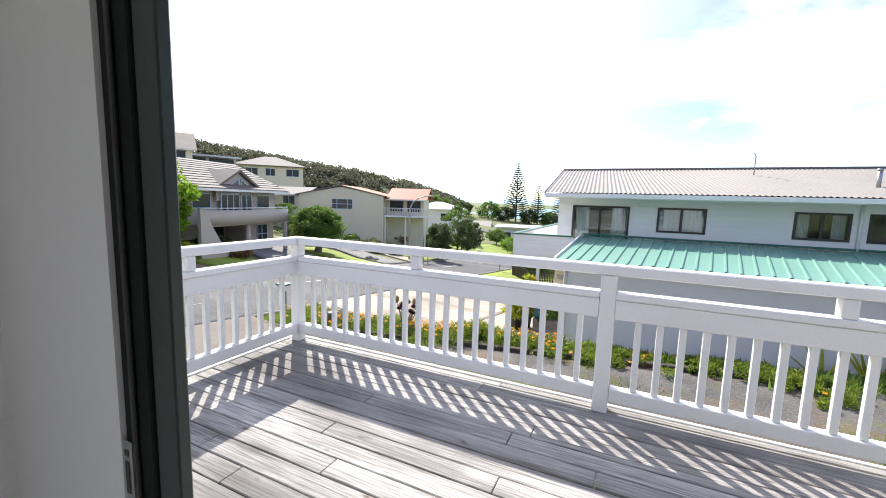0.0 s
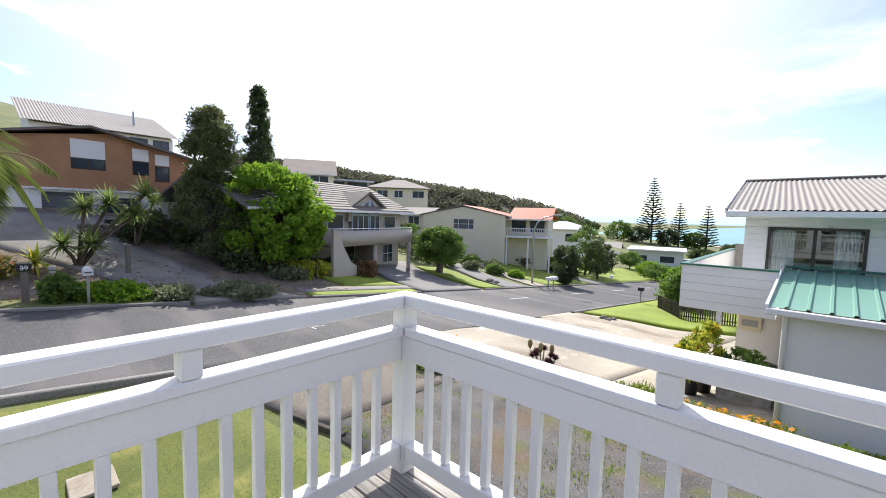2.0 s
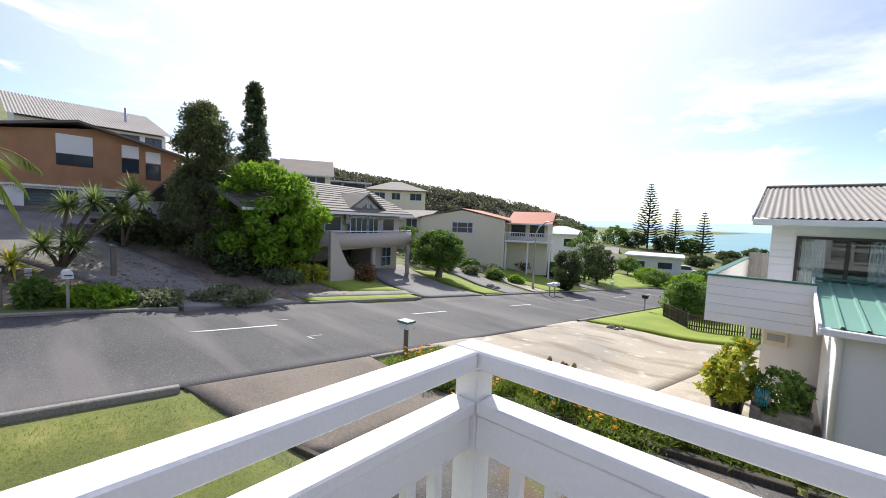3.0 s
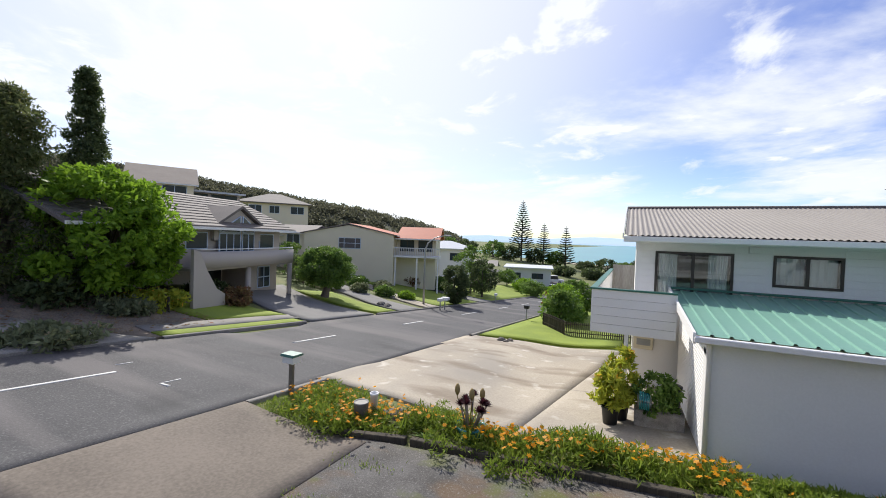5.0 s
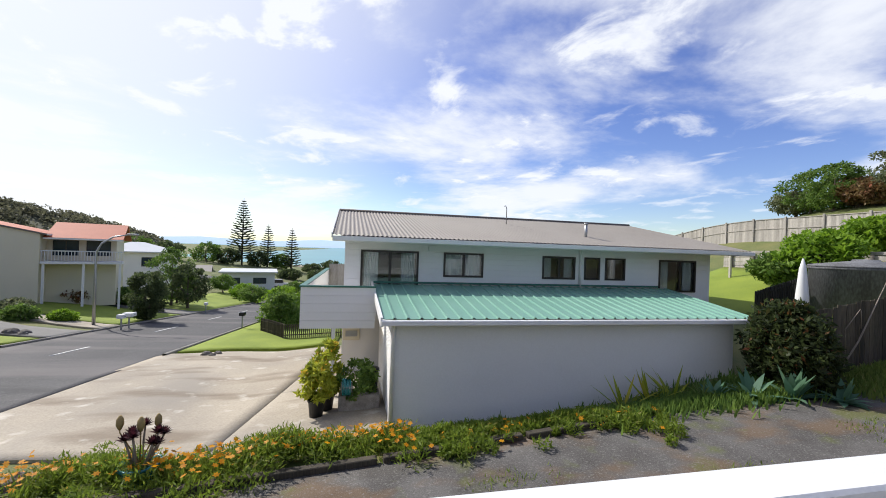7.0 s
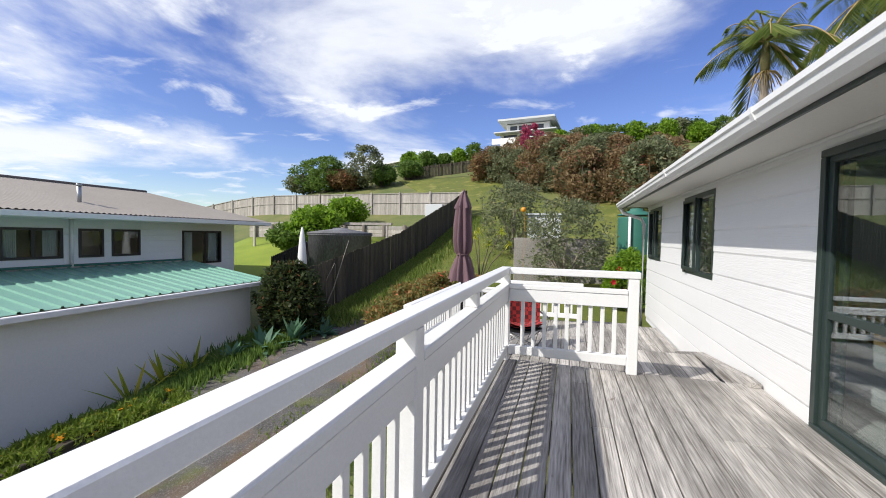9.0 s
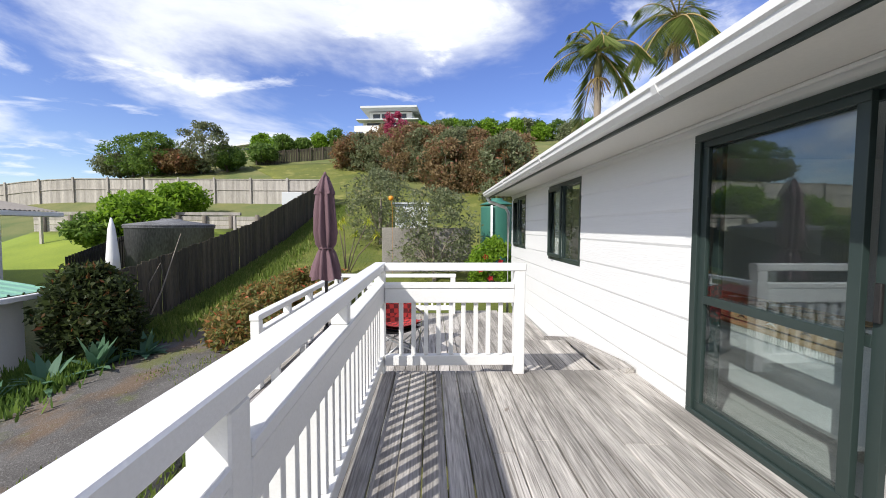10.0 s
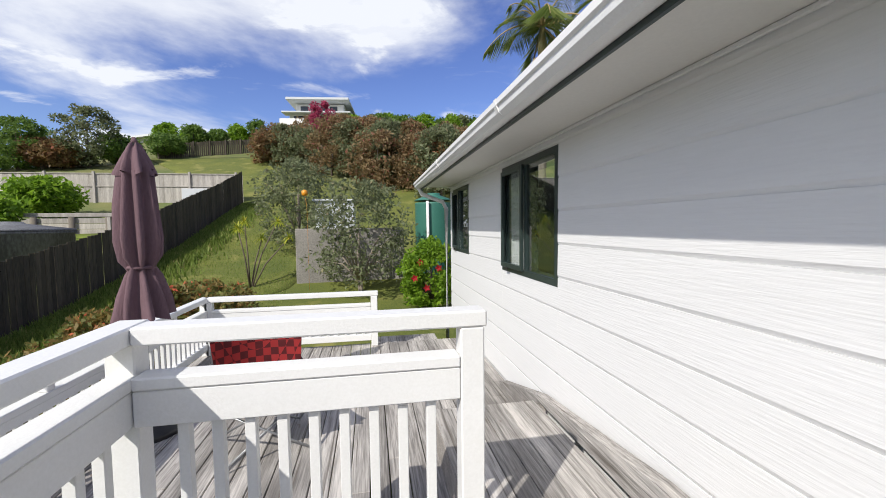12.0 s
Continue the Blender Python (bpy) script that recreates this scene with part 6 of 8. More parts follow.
h = simple_house("yellow plastered house with pale roof on the hill", (-47.5, 27.5), 60, 5.6, 7, 1.0, 6.5, 8.4, M_CREAM, M_BEIGEROOF, ((0.0, 4.9, 2.2, 1.3, (0.5,)), (-2.4, 4.9, 1.5, 1.3, (0.5,))))
bm = bmesh.new()
box(bm, (-2.8, -1.6, 4.0), (3.1, -1.5, 4.9), 0.02)
box(bm, (-2.8, -1.6, 3.85), (3.1, 0, 3.998))
part("balcony", bm, M_CREAM, h, local=True)
h = simple_house("dark modern house with flat roof and glass balcony", (-51.0, 35.0), 70, 7, 6, 2.5, 6.2, 6.6, M_TAUPE, M_PALEROOF, ((-3.2, 4.6, 3.0, 1.5, (0.5,)), (0.2, 4.6, 3.0, 1.5, (0.5,))), "flat")
bm = bmesh.new()
box(bm, (-3.6, -2.0, 4.3), (3.9, -1.96, 5.2))
part("glass_balustrade", bm, M_DARKGLASS, h, local=True)
bm = bmesh.new()
box(bm, (-3.7, -2.1, 2.6), (4.0, 0, 4.28))
part("deck", bm, M_NWHITE, h, local=True)
simple_house("cream house with grey hipped roof on the hillside", (-59.0, 52.0), 48, 11, 9, 2.0, 6.7, 8.6, M_CREAM, M_TILEROOF, ((-4, 4.9, 2.0, 1.3, (0.5,)), (-0.8, 4.9, 1.6, 1.3, (0.5,)), (2.6, 4.9, 2.2, 1.3, (0.5,))), "hip")
simple_house("white bungalow with pale hipped roof beyond the drive", (-32.5, 66.0), 25, 9.5, 8, -6.0, -0.1, 1.2, M_NWHITE, M_PALEROOF, ((-3.6, -2.2, 1.2, 1.4, ()), (0.5, -2.2, 2.0, 1.3, (0.5,))), "hip")
simple_house("low pale blue house with flat roof near the shore", (-23.4, 88.0), 12, 9.5, 7, -9.0, -4.2, -4.0, M_PALEROOF, M_PALEROOF, ((-3.5, -6.4, 2.0, 1.2, (0.5,)), (0.8, -6.4, 2.4, 1.2, (0.5,))), "flat")
simple_house("small beach house roof among coastal trees", (-45.0, 118.0), 15, 9, 7, -10, -6.2, -4.8, M_CREAM, M_GREYROOF, ((-2, -8.2, 2, 1.2, (0.5,)),))
simple_house("low pale house near the beach", (-56.0, 104.0), 20, 9, 8, -10, -5.0, -3.4, M_CREAM, M_GREYROOF, ((-2, -7.4, 2, 1.2, (0.5,)),))

# hilltop houses to the east
h = thing("house", "white modern house with flat roofs on the hilltop", "house", (62.0, 9.8, 1.35), -96, "houses on the hilltop")
bm = bmesh.new()
box(bm, (-4.0, 0, 12.0), (4.6, 7, 16.4))
box(bm, (-3.2, 0.8, 16.4), (3.6, 7, 18.1))
part("wall", bm, M_NWHITE, h, local=True)
bm = bmesh.new()
prism(bm, [(-1.0, 18.3), (8.0, 18.0), (8.0, 18.2), (-1.0, 18.6)], -4.2, 4.6, "x")
part("roof", bm, M_PALEROOF, h, local=True)
bm = bmesh.new()
box(bm, (-4.8, -1.2, 16.4), (4.9, 0.75, 16.6), 0.03)
part("roof", bm, M_PALEROOF, h, local=True)
bm = bmesh.new()
box(bm, (-5.0, -1.4, 14.6), (5.0, -1.25, 15.5), 0.02)
part("balcony", bm, M_NWHITE, h, local=True)
for x in (-2.6, -1.2, 0.2, 1.6):
    window(h, x, 16.95, 1.1, 0.85, 0.8, (), M_BLACK, bar=0.05)
for x in (-3.4, -0.8, 1.8):
    window(h, x, 14.6, 2.2, 1.6, 0.0, (0.5,), M_BLACK)
h = simple_house("pale blue flat-roofed house above the lawn", (54.3, 28.7), -120, 6.5, 6, 5, 12.2, 12.6, M_PALEROOF, M_PALEROOF, ((0.2, 10.3, 2.6, 1.6, (0.5,)),), "flat")
h = simple_house("pale low house above the lawn", (60.0, 24.0), -115, 6.0, 6, 6, 12.6, 12.9, M_NWHITE, M_PALEROOF, ((-2.0, 11.2, 3.6, 1.1, (0.5,)),), "flat")
# dark fence along the top of the lawn
fe = thing("board_fence", "dark stained board fence along the top lawn", "fence", (44, 18, 8))
for i in range(64):
    f = i / 63
    x, y = 41.0 + 5.2 * f, 21.2 - 9.5 * f
    gz = ground_z(x, y)
    bm = bmesh.new()
    box(bm, (-0.02, -0.072, -0.1), (0.02, 0.072, 1.35), 0.004, m=Matrix.Translation((x, y, gz)) @ pose(0, 0, 0, 0, 0, 29))
    part("board", bm, M_FENCE, fe)
for i in range(9):
    f = i / 8
    x, y = 40.95 + 5.2 * f, 21.15 - 9.5 * f
    bm = bmesh.new()
    box(bm, (x - 0.06, y - 0.06, ground_z(x, y) - 0.1), (x + 0.06, y + 0.06, ground_z(x, y) + 1.45), 0.01)
    part("post", bm, M_FENCE, fe)


# ---- ground cover, drives and verges across the street ----
M_LUSH = mat("lush_lawn", (0.25, 0.31, 0.03), 0.9, (0.15, 0.21, 0.018), 0.5, 20, 0.8, amount=0.7)
M_DRIVE = mat("grey_drive", (0.24, 0.23, 0.215), 0.9, (0.15, 0.145, 0.135), 0.6, 20, 0.4)
M_BANK = mat("bark_and_gravel_bank", (0.26, 0.205, 0.15), 0.95, (0.105, 0.088, 0.068), 0.8, 18, 0.9, amount=1.0)


def far_k(y, d):
    return kerb_far(y) - d


drape("ground_bank", [(far_k(-30, 18), -30), (far_k(16.5, 14), 16.5)], [(far_k(-30, 0.3), -30), (far_k(16.5, 0.3), 16.5)], M_BANK, "dark bank of bark, gravel and leaf litter", "bank", 0.06, 0.8, 24)
drape("pavement_bank_drive", [(far_k(6.7, 0.1), 6.7), (-22.5, 4.6), (-26, 1.0), (-30.2, -2)], [(far_k(11.3, 0.1), 11.3), (-23, 8.4), (-26.5, 6.0), (-30.6, 8.5)], M_OLDCONC, "sloping asphalt drive up the bank", "driveway", 0.10, 0.7, 8)
drape("ground_verge", [(far_k(-30, 1.5), -30), (far_k(6.4, 1.5), 6.4)], [(far_k(-30, 0.2), -30), (far_k(6.4, 0.2), 6.4)], M_GRASSDRY, "rough grass verge at the far kerb", "verge", 0.10, 0.8, 3)
drape("ground_verge", [(far_k(11.6, 1.0), 11.6), (far_k(18.4, 1.0), 18.4)], [(far_k(11.6, 0.2), 11.6), (far_k(18.4, 0.2), 18.4)], M_LUSH, "mown grass verge at the far kerb", "verge", 0.11, 0.8, 3)
drape("ground_lawn_taupe_house", [(-23.4, 14.0), (-23.2, 18.2)], [(far_k(14, 2.2), 14.6), (far_k(18.6, 2.0), 18.9)], M_LUSH, "small bright lawn before the taupe house", "lawn", 0.11, 0.7, 5)
drape("pavement_footpath", [(far_k(11.6, 2.1), 11.6), (far_k(19, 2.1), 19)], [(far_k(11.6, 1.1), 11.6), (far_k(19, 1.1), 19)], M_OLDCONC, "concrete footpath at the verge", "footpath", 0.105, 0.8, 2)
drape("pavement_taupe_drive", [(far_k(18.7, 0.1), 18.7), (-23.2, 19.3), (-27.5, 19.5)], [(far_k(24.2, 0.1), 24.2), (-24.0, 24.6), (-28.5, 26.2)], M_DRIVE, "grey concrete forecourt of the taupe house", "driveway", 0.105, 0.7, 7)
drape("ground_lawn_island", [(-26.5, 25.5), (far_k(25, 0.4), 25.0)], [(-25.5, 28.6), (far_k(27, 0.4), 27.2)], M_LUSH, "bright green lawn under the clipped tree", "lawn", 0.11, 0.6, 5)
drape("pavement_shared_drive", [(far_k(27.4, 0.1), 27.4), (-30, 31)], [(far_k(30.4, 0.1), 30.4), (-30, 34)], M_DRIVE, "steep grey shared drive", "driveway", 0.11, 0.7, 5)
drape("pavement_shared_drive", [(far_k(31.6, 0.1), 31.6), (-31, 37)], [(far_k(33.6, 0.1), 33.6), (-31, 39.2)], M_CONCRETE, "pale concrete drive strip", "driveway", 0.11, 0.7, 5)
drape("ground_lawn_cream_house", [(far_k(34, 0.5), 34.0), (-31.0, 39.6)], [(far_k(43, 0.5), 43.0), (-31.5, 47.0)], M_LUSH, "sloping bright lawn before the cream house", "lawn", 0.10, 0.8, 9)
drape("pavement_cream_drive", [(far_k(43.2, 0.1), 43.2), (-34, 50)], [(far_k(46.4, 0.1), 46.4), (-34, 55)], M_DRIVE, "grey drive beside the cream house", "driveway", 0.11, 0.8, 5)
drape("ground_lawn_lower", [(far_k(46.6, 0.4), 46.6), (far_k(90, 0.4), 90)], [(far_k(46.6, 9), 50), (far_k(90, 9), 90)], M_LUSH, "bright lawns stepping down the street", "lawn", 0.10, 1.2, 6)
drape("ground_lawn_near_side", [(kerb_near(23.2) + 0.3, 23.2), (kerb_near(90) + 0.3, 90)], [(-3.5, 24.2), (0, 90)], M_LUSH, "bright roadside lawn below the driveway", "lawn", 0.09, 0.9, 7)
drape("ground_lawn_hill", [(13.2, 5.0), (26, 2), (42, 12)], [(7.4, 10.3), (26, 10.3), (41, 22)], M_GRASS, "rough mown grass slope beside the fence", "lawn", 0.05, 0.9, 9)
drape("ground_lawn_back", [(7.3, -1), (30, -3)], [(7.3, 6.6), (26, 6.5)], M_GRASS, "back lawn beyond the lower deck", "lawn", 0.04, 0.9, 9)
drape("ground_lawn_pool", [(12.3, 13.2), (20.4, 13.4)], [(12.3, 24), (20.4, 24)], M_LUSH, "bright lawn in the neighbouring yard", "lawn", 0.05, 0.9, 9)

# joints in the concrete driveway
for (ax, ay), (bx, by) in (((-10.8, 15.6), (-2.2, 15.2)), ((-10.7, 19.4), (-2.0, 19.2)), ((-6.6, 11.6), (-5.0, 23.2)), ((-9.2, 12.2), (-7.6, 23.2))):
    bm = bmesh.new()
    n, prev = 24, None
    d = Vector((bx - ax, by - ay)).normalized() * 0.015
    for i in range(n + 1):
        x, y = ax + (bx - ax) * i / n, ay + (by - ay) * i / n
        z = ground_z(x, y) + 0.058
        ring = (bm.verts.new((x - d.y, y + d.x, z)), bm.verts.new((x + d.y, y - d.x, z)))
        if prev:
            bm.faces.new((prev[0], prev[1], ring[1], ring[0]))
        prev = ring
    solid("trim_slab_joint", bm, M_OLDCONC, "dark joint line between driveway slabs", "joint", "structure")


# ---- flower bed along the shared drive ----
def scatter(n, inside, seed):
    r = random.Random(seed)
    out = []
    while len(out) < n:
        x, y = inside(r)
        out.append((x, y, ground_z(x, y)))
    return out


def bed_place(r):
    x = r.uniform(-10.3, 3.4)
    mid = 9.95 if x < -6 else 9.95 - 0.02 * (x + 6)
    return x, mid + r.gauss(0, 0.42) * (1.0 if x < -4 else 0.85) + 0.25 * math.sin(x * 1.7)


pl = scatter(700, bed_place, 31)
rr = random.Random(32)
cl = [(x, y, z + 0.10 + (rr.uniform(0, 0.16) + 0.10 * math.sin(x * 2.3 + y)) * (1 if x < -1.5 else 0.3), rr.uniform(0.14, 0.34) * (1 if x < -1.5 else 0.6), 0.8) for x, y, z in pl]
tagged(new("flower_bed_foliage", leaf_cloud("flower_bed_foliage", cl, 95, 0.055, L_BED, 33, droop=-0.5, thin=0.22)), "dense green foliage of a low flower bed", "flower bed", kind="stuff")
P, U, V = [], [], []
for x, y, z in [q for q in scatter(1150, bed_place, 35) if q[0] < -1.5 or rr.random() < 0.25]:
    c = Vector((x, y, z + rr.uniform(0.26, 0.46) * (1 if x < -1.5 else 0.5)))
    tilt = Vector((rr.gauss(0, 0.35), rr.gauss(0, 0.35), 1)).normalized()
    a0 = tilt.cross(Vector((1, 0, 0))).normalized()
    for k in range(6):
        d = Matrix.Rotation(k * math.pi / 3, 3, tilt) @ a0
        P.append(c + d * 0.026)
        U.append(d * 0.028)
        V.append(tilt.cross(d) * 0.017)
tagged(new("flower_bed_blooms", quads("flower_bed_blooms", np.array(P), np.array(U), np.array(V), L_PETAL)), "scattered orange and yellow daisy blooms", "flowers", kind="stuff")
# sleepers edging the bed
for i, (a, b) in enumerate((((-8.6, 8.95), (-6.7, 9.2)), ((-6.6, 9.2), (-4.4, 9.15)), ((-4.3, 9.15), (-2.1, 9.2)), ((-2.0, 9.2), (0.4, 9.35)), ((0.5, 9.35), (2.9, 9.55)))):
    mx, my = (a[0] + b[0]) / 2, (a[1] + b[1]) / 2
    L, ang = math.hypot(b[0] - a[0], b[1] - a[1]), math.degrees(math.atan2(b[1] - a[1], b[0] - a[0]))
    slope = math.degrees(math.atan2(ground_z(*b) - ground_z(*a), L))
    bm = bmesh.new()
    box(bm, (-L / 2, -0.07, -0.08), (L / 2, 0.07, 0.14), 0.012, m=Matrix.Translation((mx, my, ground_z(mx, my))) @ pose(0, 0, 0, 0, -slope, ang))
    solid("timber_sleeper", bm, M_FENCE, "dark weathered timber sleeper edging the flower bed", "sleeper", group="sleepers of the bed")
# timber edge of the lawn by the crossing
bm = bmesh.new()
box(bm, (-1.0, -0.05, -0.1), (1.0, 0.05, 0.1), 0.012, m=Matrix.Translation((-8.0, 5.5, ground_z(-8.0, 5.5))) @ pose(0, 0, 0, 0, -4, 8))
solid("timber_sleeper", bm, M_FENCE, "short dark timber edging between lawn and gravel", "sleeper", group="sleepers of the bed")


def grass_patch(name, label, n, inside, h, seed, material=None):
    r = np.random.RandomState(seed)
    q = scatter(n, inside, seed)
    c = np.array(q)
    c[:, 2] += h * 0.5
    u = np.stack([r.normal(0, 0.25, n), r.normal(0, 0.25, n), np.ones(n)], 1) * (h * (0.35 + 0.4 * r.rand(n)))[:, None]
    w = r.normal(size=(n, 3)) * [1, 1, 0]
    v = w / (np.linalg.norm(w, axis=1)[:, None] + 1e-6) * h * 0.11
    tagged(new(name, quads(name, c, u, v, material or L_GRASSBLADE)), label, "grass", kind="stuff")


grass_patch("lawn_grass", "short blades of the front lawn", 26000, lambda r: (r.uniform(-10.8, -3.4), r.uniform(-4, 5.3)), 0.05, 41)
grass_patch("lawn_grass", "short blades of the verge beside the bed", 5000, lambda r: (r.uniform(-10.8, -8.6), r.uniform(9.0, 11.6)), 0.07, 42)
grass_patch("weeds", "weedy tufts on the gravel drive", 2600, lambda r: ((lambda k: (-7 + 3.4 * (k % 6) + r.gauss(0, 0.35), 5.8 + 0.6 * ((k * 7) % 5) + r.gauss(0, 0.12)))(r.randrange(24))), 0.10, 43)
grass_patch("weeds", "rough grass along the edge of the drive", 5200, lambda r: (r.uniform(-3, 9), 5.6 + 0.12 * r.gauss(0, 1) + 0.12 * max(0, r.uniform(-3, 9))), 0.14, 44)
grass_patch("long_grass", "long grass and weeds along the paling fence", 15000, lambda r: (lambda x: (x, 10.3 - 0.035 * (x - 7) - abs(r.gauss(0, 0.6))))(r.uniform(8, 25)), 0.26, 45)
grass_patch("long_grass", "tufty grass on the slope", 16000, lambda r: (r.uniform(9, 26), r.uniform(5.0, 10.2)), 0.10, 46)
grass_patch("weeds", "rough growth under the garage wall", 7000, lambda r: (r.uniform(2.0, 8.5), 10.2 + r.gauss(0, 0.35)), 0.24, 47, L_MID)


def pebbles():
    r = np.random.RandomState(81)
    q = np.array(scatter(9000, lambda k: (k.uniform(-7.5, 6), k.uniform(5.7, 9.1)), 82))
    q[:, 2] += 0.035
    u = r.normal(size=q.shape) * [1, 1, 0.35] * 0.018
    v = r.normal(size=q.shape) * [1, 1, 0.35] * 0.014
    tagged(new("gravel_stones", quads("gravel_stones", q, u, v, L_STONE)), "loose grey stones on the gravel drive", "gravel", kind="stuff")


L_STONE = leaf_mat("loose_stones", (0.06, 0.056, 0.05), (0.24, 0.225, 0.2))
pebbles()


def leaf_litter():
    r = np.random.RandomState(51)
    q = np.array(scatter(3200, lambda k: (k.uniform(-25, -19.6), k.uniform(-4, 15)), 52))
    q[:, 2] += 0.13
    u = r.normal(size=q.shape) * [1, 1, 0.2] * 0.05
    v = r.normal(size=q.shape) * [1, 1, 0.2] * 0.03
    tagged(new("leaf_litter", quads("leaf_litter", q, u, v, L_RED)), "dry fallen leaves scattered on the bank", "leaf litter", kind="stuff")


leaf_litter()
for i, (x, y, s) in enumerate(((-9.6, 9.6, 0.8), (-7.2, 9.8, 0.7), (0.3, 10.3, 0.7), (1.4, 10.4, 0.6), (-6.4, 9.4, 0.5), (3.3, 10.5, 0.9), (4.2, 10.4, 0.8), (5.0, 10.2, 1.0))):
    blades("strappy_plant", "clump of strappy leaves in the bed", "plant", at(x, y), [(0, 0, 0.05)], 0.55 * s + 0.1, 0.018, 46, L_BLADE if i % 2 else L_MID, None, 300 + i, 0.5, "strappy clumps")
for i, (x, y, s) in enumerate(((5.9, 9.85, 0.75), (6.6, 9.55, 0.8), (5.2, 10.1, 0.55), (7.3, 9.1, 0.6))):
    blades("agave", "blue-green agave rosette beside the garage", "plant", at(x, y), [(0, 0, 0.05)], s, 0.085, 22, L_AGAVE, None, 320 + i, 0.35, "agaves by the garage")
for i, (x, y) in enumerate(((3.4, 10.7), (4.1, 10.75), (4.6, 10.6))):
    blades("cactus_plant", "upright yellow-green succulent by the garage wall", "plant", at(x, y), [(0, 0, 0.02)], 0.95, 0.04, 16, L_YELLOW, None, 330 + i, 0.15, "succulents by the wall")

# ---- kerbside and garden things ----
M_LOG = mat("weathered_post", (0.22, 0.19, 0.15), 0.9, (0.12, 0.105, 0.085), 4, 30, 0.6, stretch=(2, 2, 0.4))
M_TEAL = mat("teal_glazed_pot", (0.03, 0.22, 0.22), 0.25, (0.02, 0.14, 0.15), 4, 30, 0.1)
M_TERRA = mat("black_plastic_pot", (0.025, 0.025, 0.025), 0.5)
M_REDP = mat("red_paint", (0.5, 0.03, 0.03), 0.4)
M_SILVER = mat("dull_steel_bin", (0.22, 0.21, 0.195), 0.6, (0.13, 0.125, 0.115), 5, 40, 0.1, metal=0.2)

b = at(-10.9, 10.4)
m = thing("letterbox", "white letterbox with green lid on a timber post", "letterbox", b)
bm = bmesh.new()
box(bm, (b[0] - 0.055, b[1] - 0.055, b[2] - 0.1), (b[0] + 0.055, b[1] + 0.055, b[2] + 0.78), 0.012)
part("post", bm, M_LOG, m)
bm = bmesh.new()
box(bm, (b[0] - 0.19, b[1] - 0.15, b[2] + 0.782), (b[0] + 0.19, b[1] + 0.15, b[2] + 0.96), 0.012)
part("box_body", bm, M_WHITE, m)
bm = bmesh.new()
prism(bm, [(b[1] - 0.19, b[2] + 0.962), (b[1] + 0.19, b[2] + 0.962), (b[1] + 0.16, b[2] + 1.02), (b[1] - 0.16, b[2] + 1.02)], b[0] - 0.22, b[0] + 0.22, "x")
part("lid", bm, M_GREENTRIM, m, "dark green lid")

b = at(-8.1, 9.65)
bm = bmesh.new()
lathe(bm, [(0.15, -0.05), (0.155, 0.45), (0.16, 0.47), (0.16, 0.5), (0.14, 0.5), (0.13, 0.485)], b, 22)
solid("stump_bollard", bm, M_SILVER, "squat grey round bollard standing in the flower bed", "bollard")
b = at(-8.05, 10.05)
bm = bmesh.new()
lathe(bm, [(0.07, 0.0), (0.09, 0.55), (0.1, 0.56), (0.1, 0.6), (0.08, 0.6), (0.075, 0.5)], b, 16)
solid("plant_pot", bm, M_WHITE, "tall white pot behind the bollard", "pot")


def rock(x, y, s, seed, label="rounded grey garden rock"):
    bm = bmesh.new()
    bmesh.ops.create_icosphere(bm, subdivisions=3, radius=1)
    for v in bm.verts:
        k = 1 + 0.28 * noise.noise(v.co * 1.6 + Vector((seed, 0, 0))) + 0.1 * noise.noise(v.co * 4 + Vector((0, seed, 0)))
        v.co = Vector((v.co.x * s[0] * k, v.co.y * s[1] * k, v.co.z * s[2] * k))
    gz = ground_z(x, y) + s[2] * 0.45
    bmesh.ops.translate(bm, vec=(x, y, gz), verts=bm.verts)
    solid("garden_rock", bm, M_ROCK, label, "rock", group="garden rocks")


rock(-7.45, 10.05, (0.45, 0.25, 0.22), 1, "large flat grey rock in the flower bed")
for i, (x, y, s) in enumerate(((-8.9, 22.3, 0.22), (-8.5, 22.5, 0.18), (-8.6, 22.1, 0.15), (-20.6, 28.6, 0.35), (-20.1, 28.9, 0.28), (-20.9, 29.2, 0.3), (-19.9, 28.4, 0.25))):
    rock(x, y, (s, s * 0.8, s * 0.7), 5 + i)

b = at(-5.65, 9.75)
pot = thing("potted_aeonium", "teal glazed pot of dark purple succulent rosettes", "potted plant", b)
bm = bmesh.new()
lathe(bm, [(0.17, 0.0), (0.23, 0.12), (0.27, 0.26), (0.29, 0.27), (0.29, 0.31), (0.26, 0.31), (0.24, 0.24)], b, 24)
part("pot", bm, M_TEAL, pot)
rng = random.Random(61)
for i in range(9):
    a, r0 = i * 0.8, rng.uniform(0.05, 0.32)
    top = Vector((b[0] + math.cos(a) * r0 * 1.3, b[1] + math.sin(a) * r0, b[2] + rng.uniform(0.5, 0.95)))
    bm = bmesh.new()
    tube(bm, [(b[0] + math.cos(a) * 0.1, b[1] + math.sin(a) * 0.1, b[2] + 0.25), top.lerp(Vector(b), 0.3), top], [0.02, 0.016, 0.014], 6)
    st = part("stem", bm, M_PALEBARK, pot)
    P, U, V = [], [], []
    for k in range(46):
        an, e = k * 2.4, 0.15 + 1.2 * (k / 46)
        d = Vector((math.cos(an) * math.cos(e), math.sin(an) * math.cos(e), math.sin(e)))
        P.append(top + d * 0.065)
        U.append(d * 0.065)
        V.append(Vector((-math.sin(an), math.cos(an), 0)) * 0.02)
    ob = new("rosette", quads("rosette", np.array(P), np.array(U), np.array(V), L_PURPLE))
    ob.parent = st
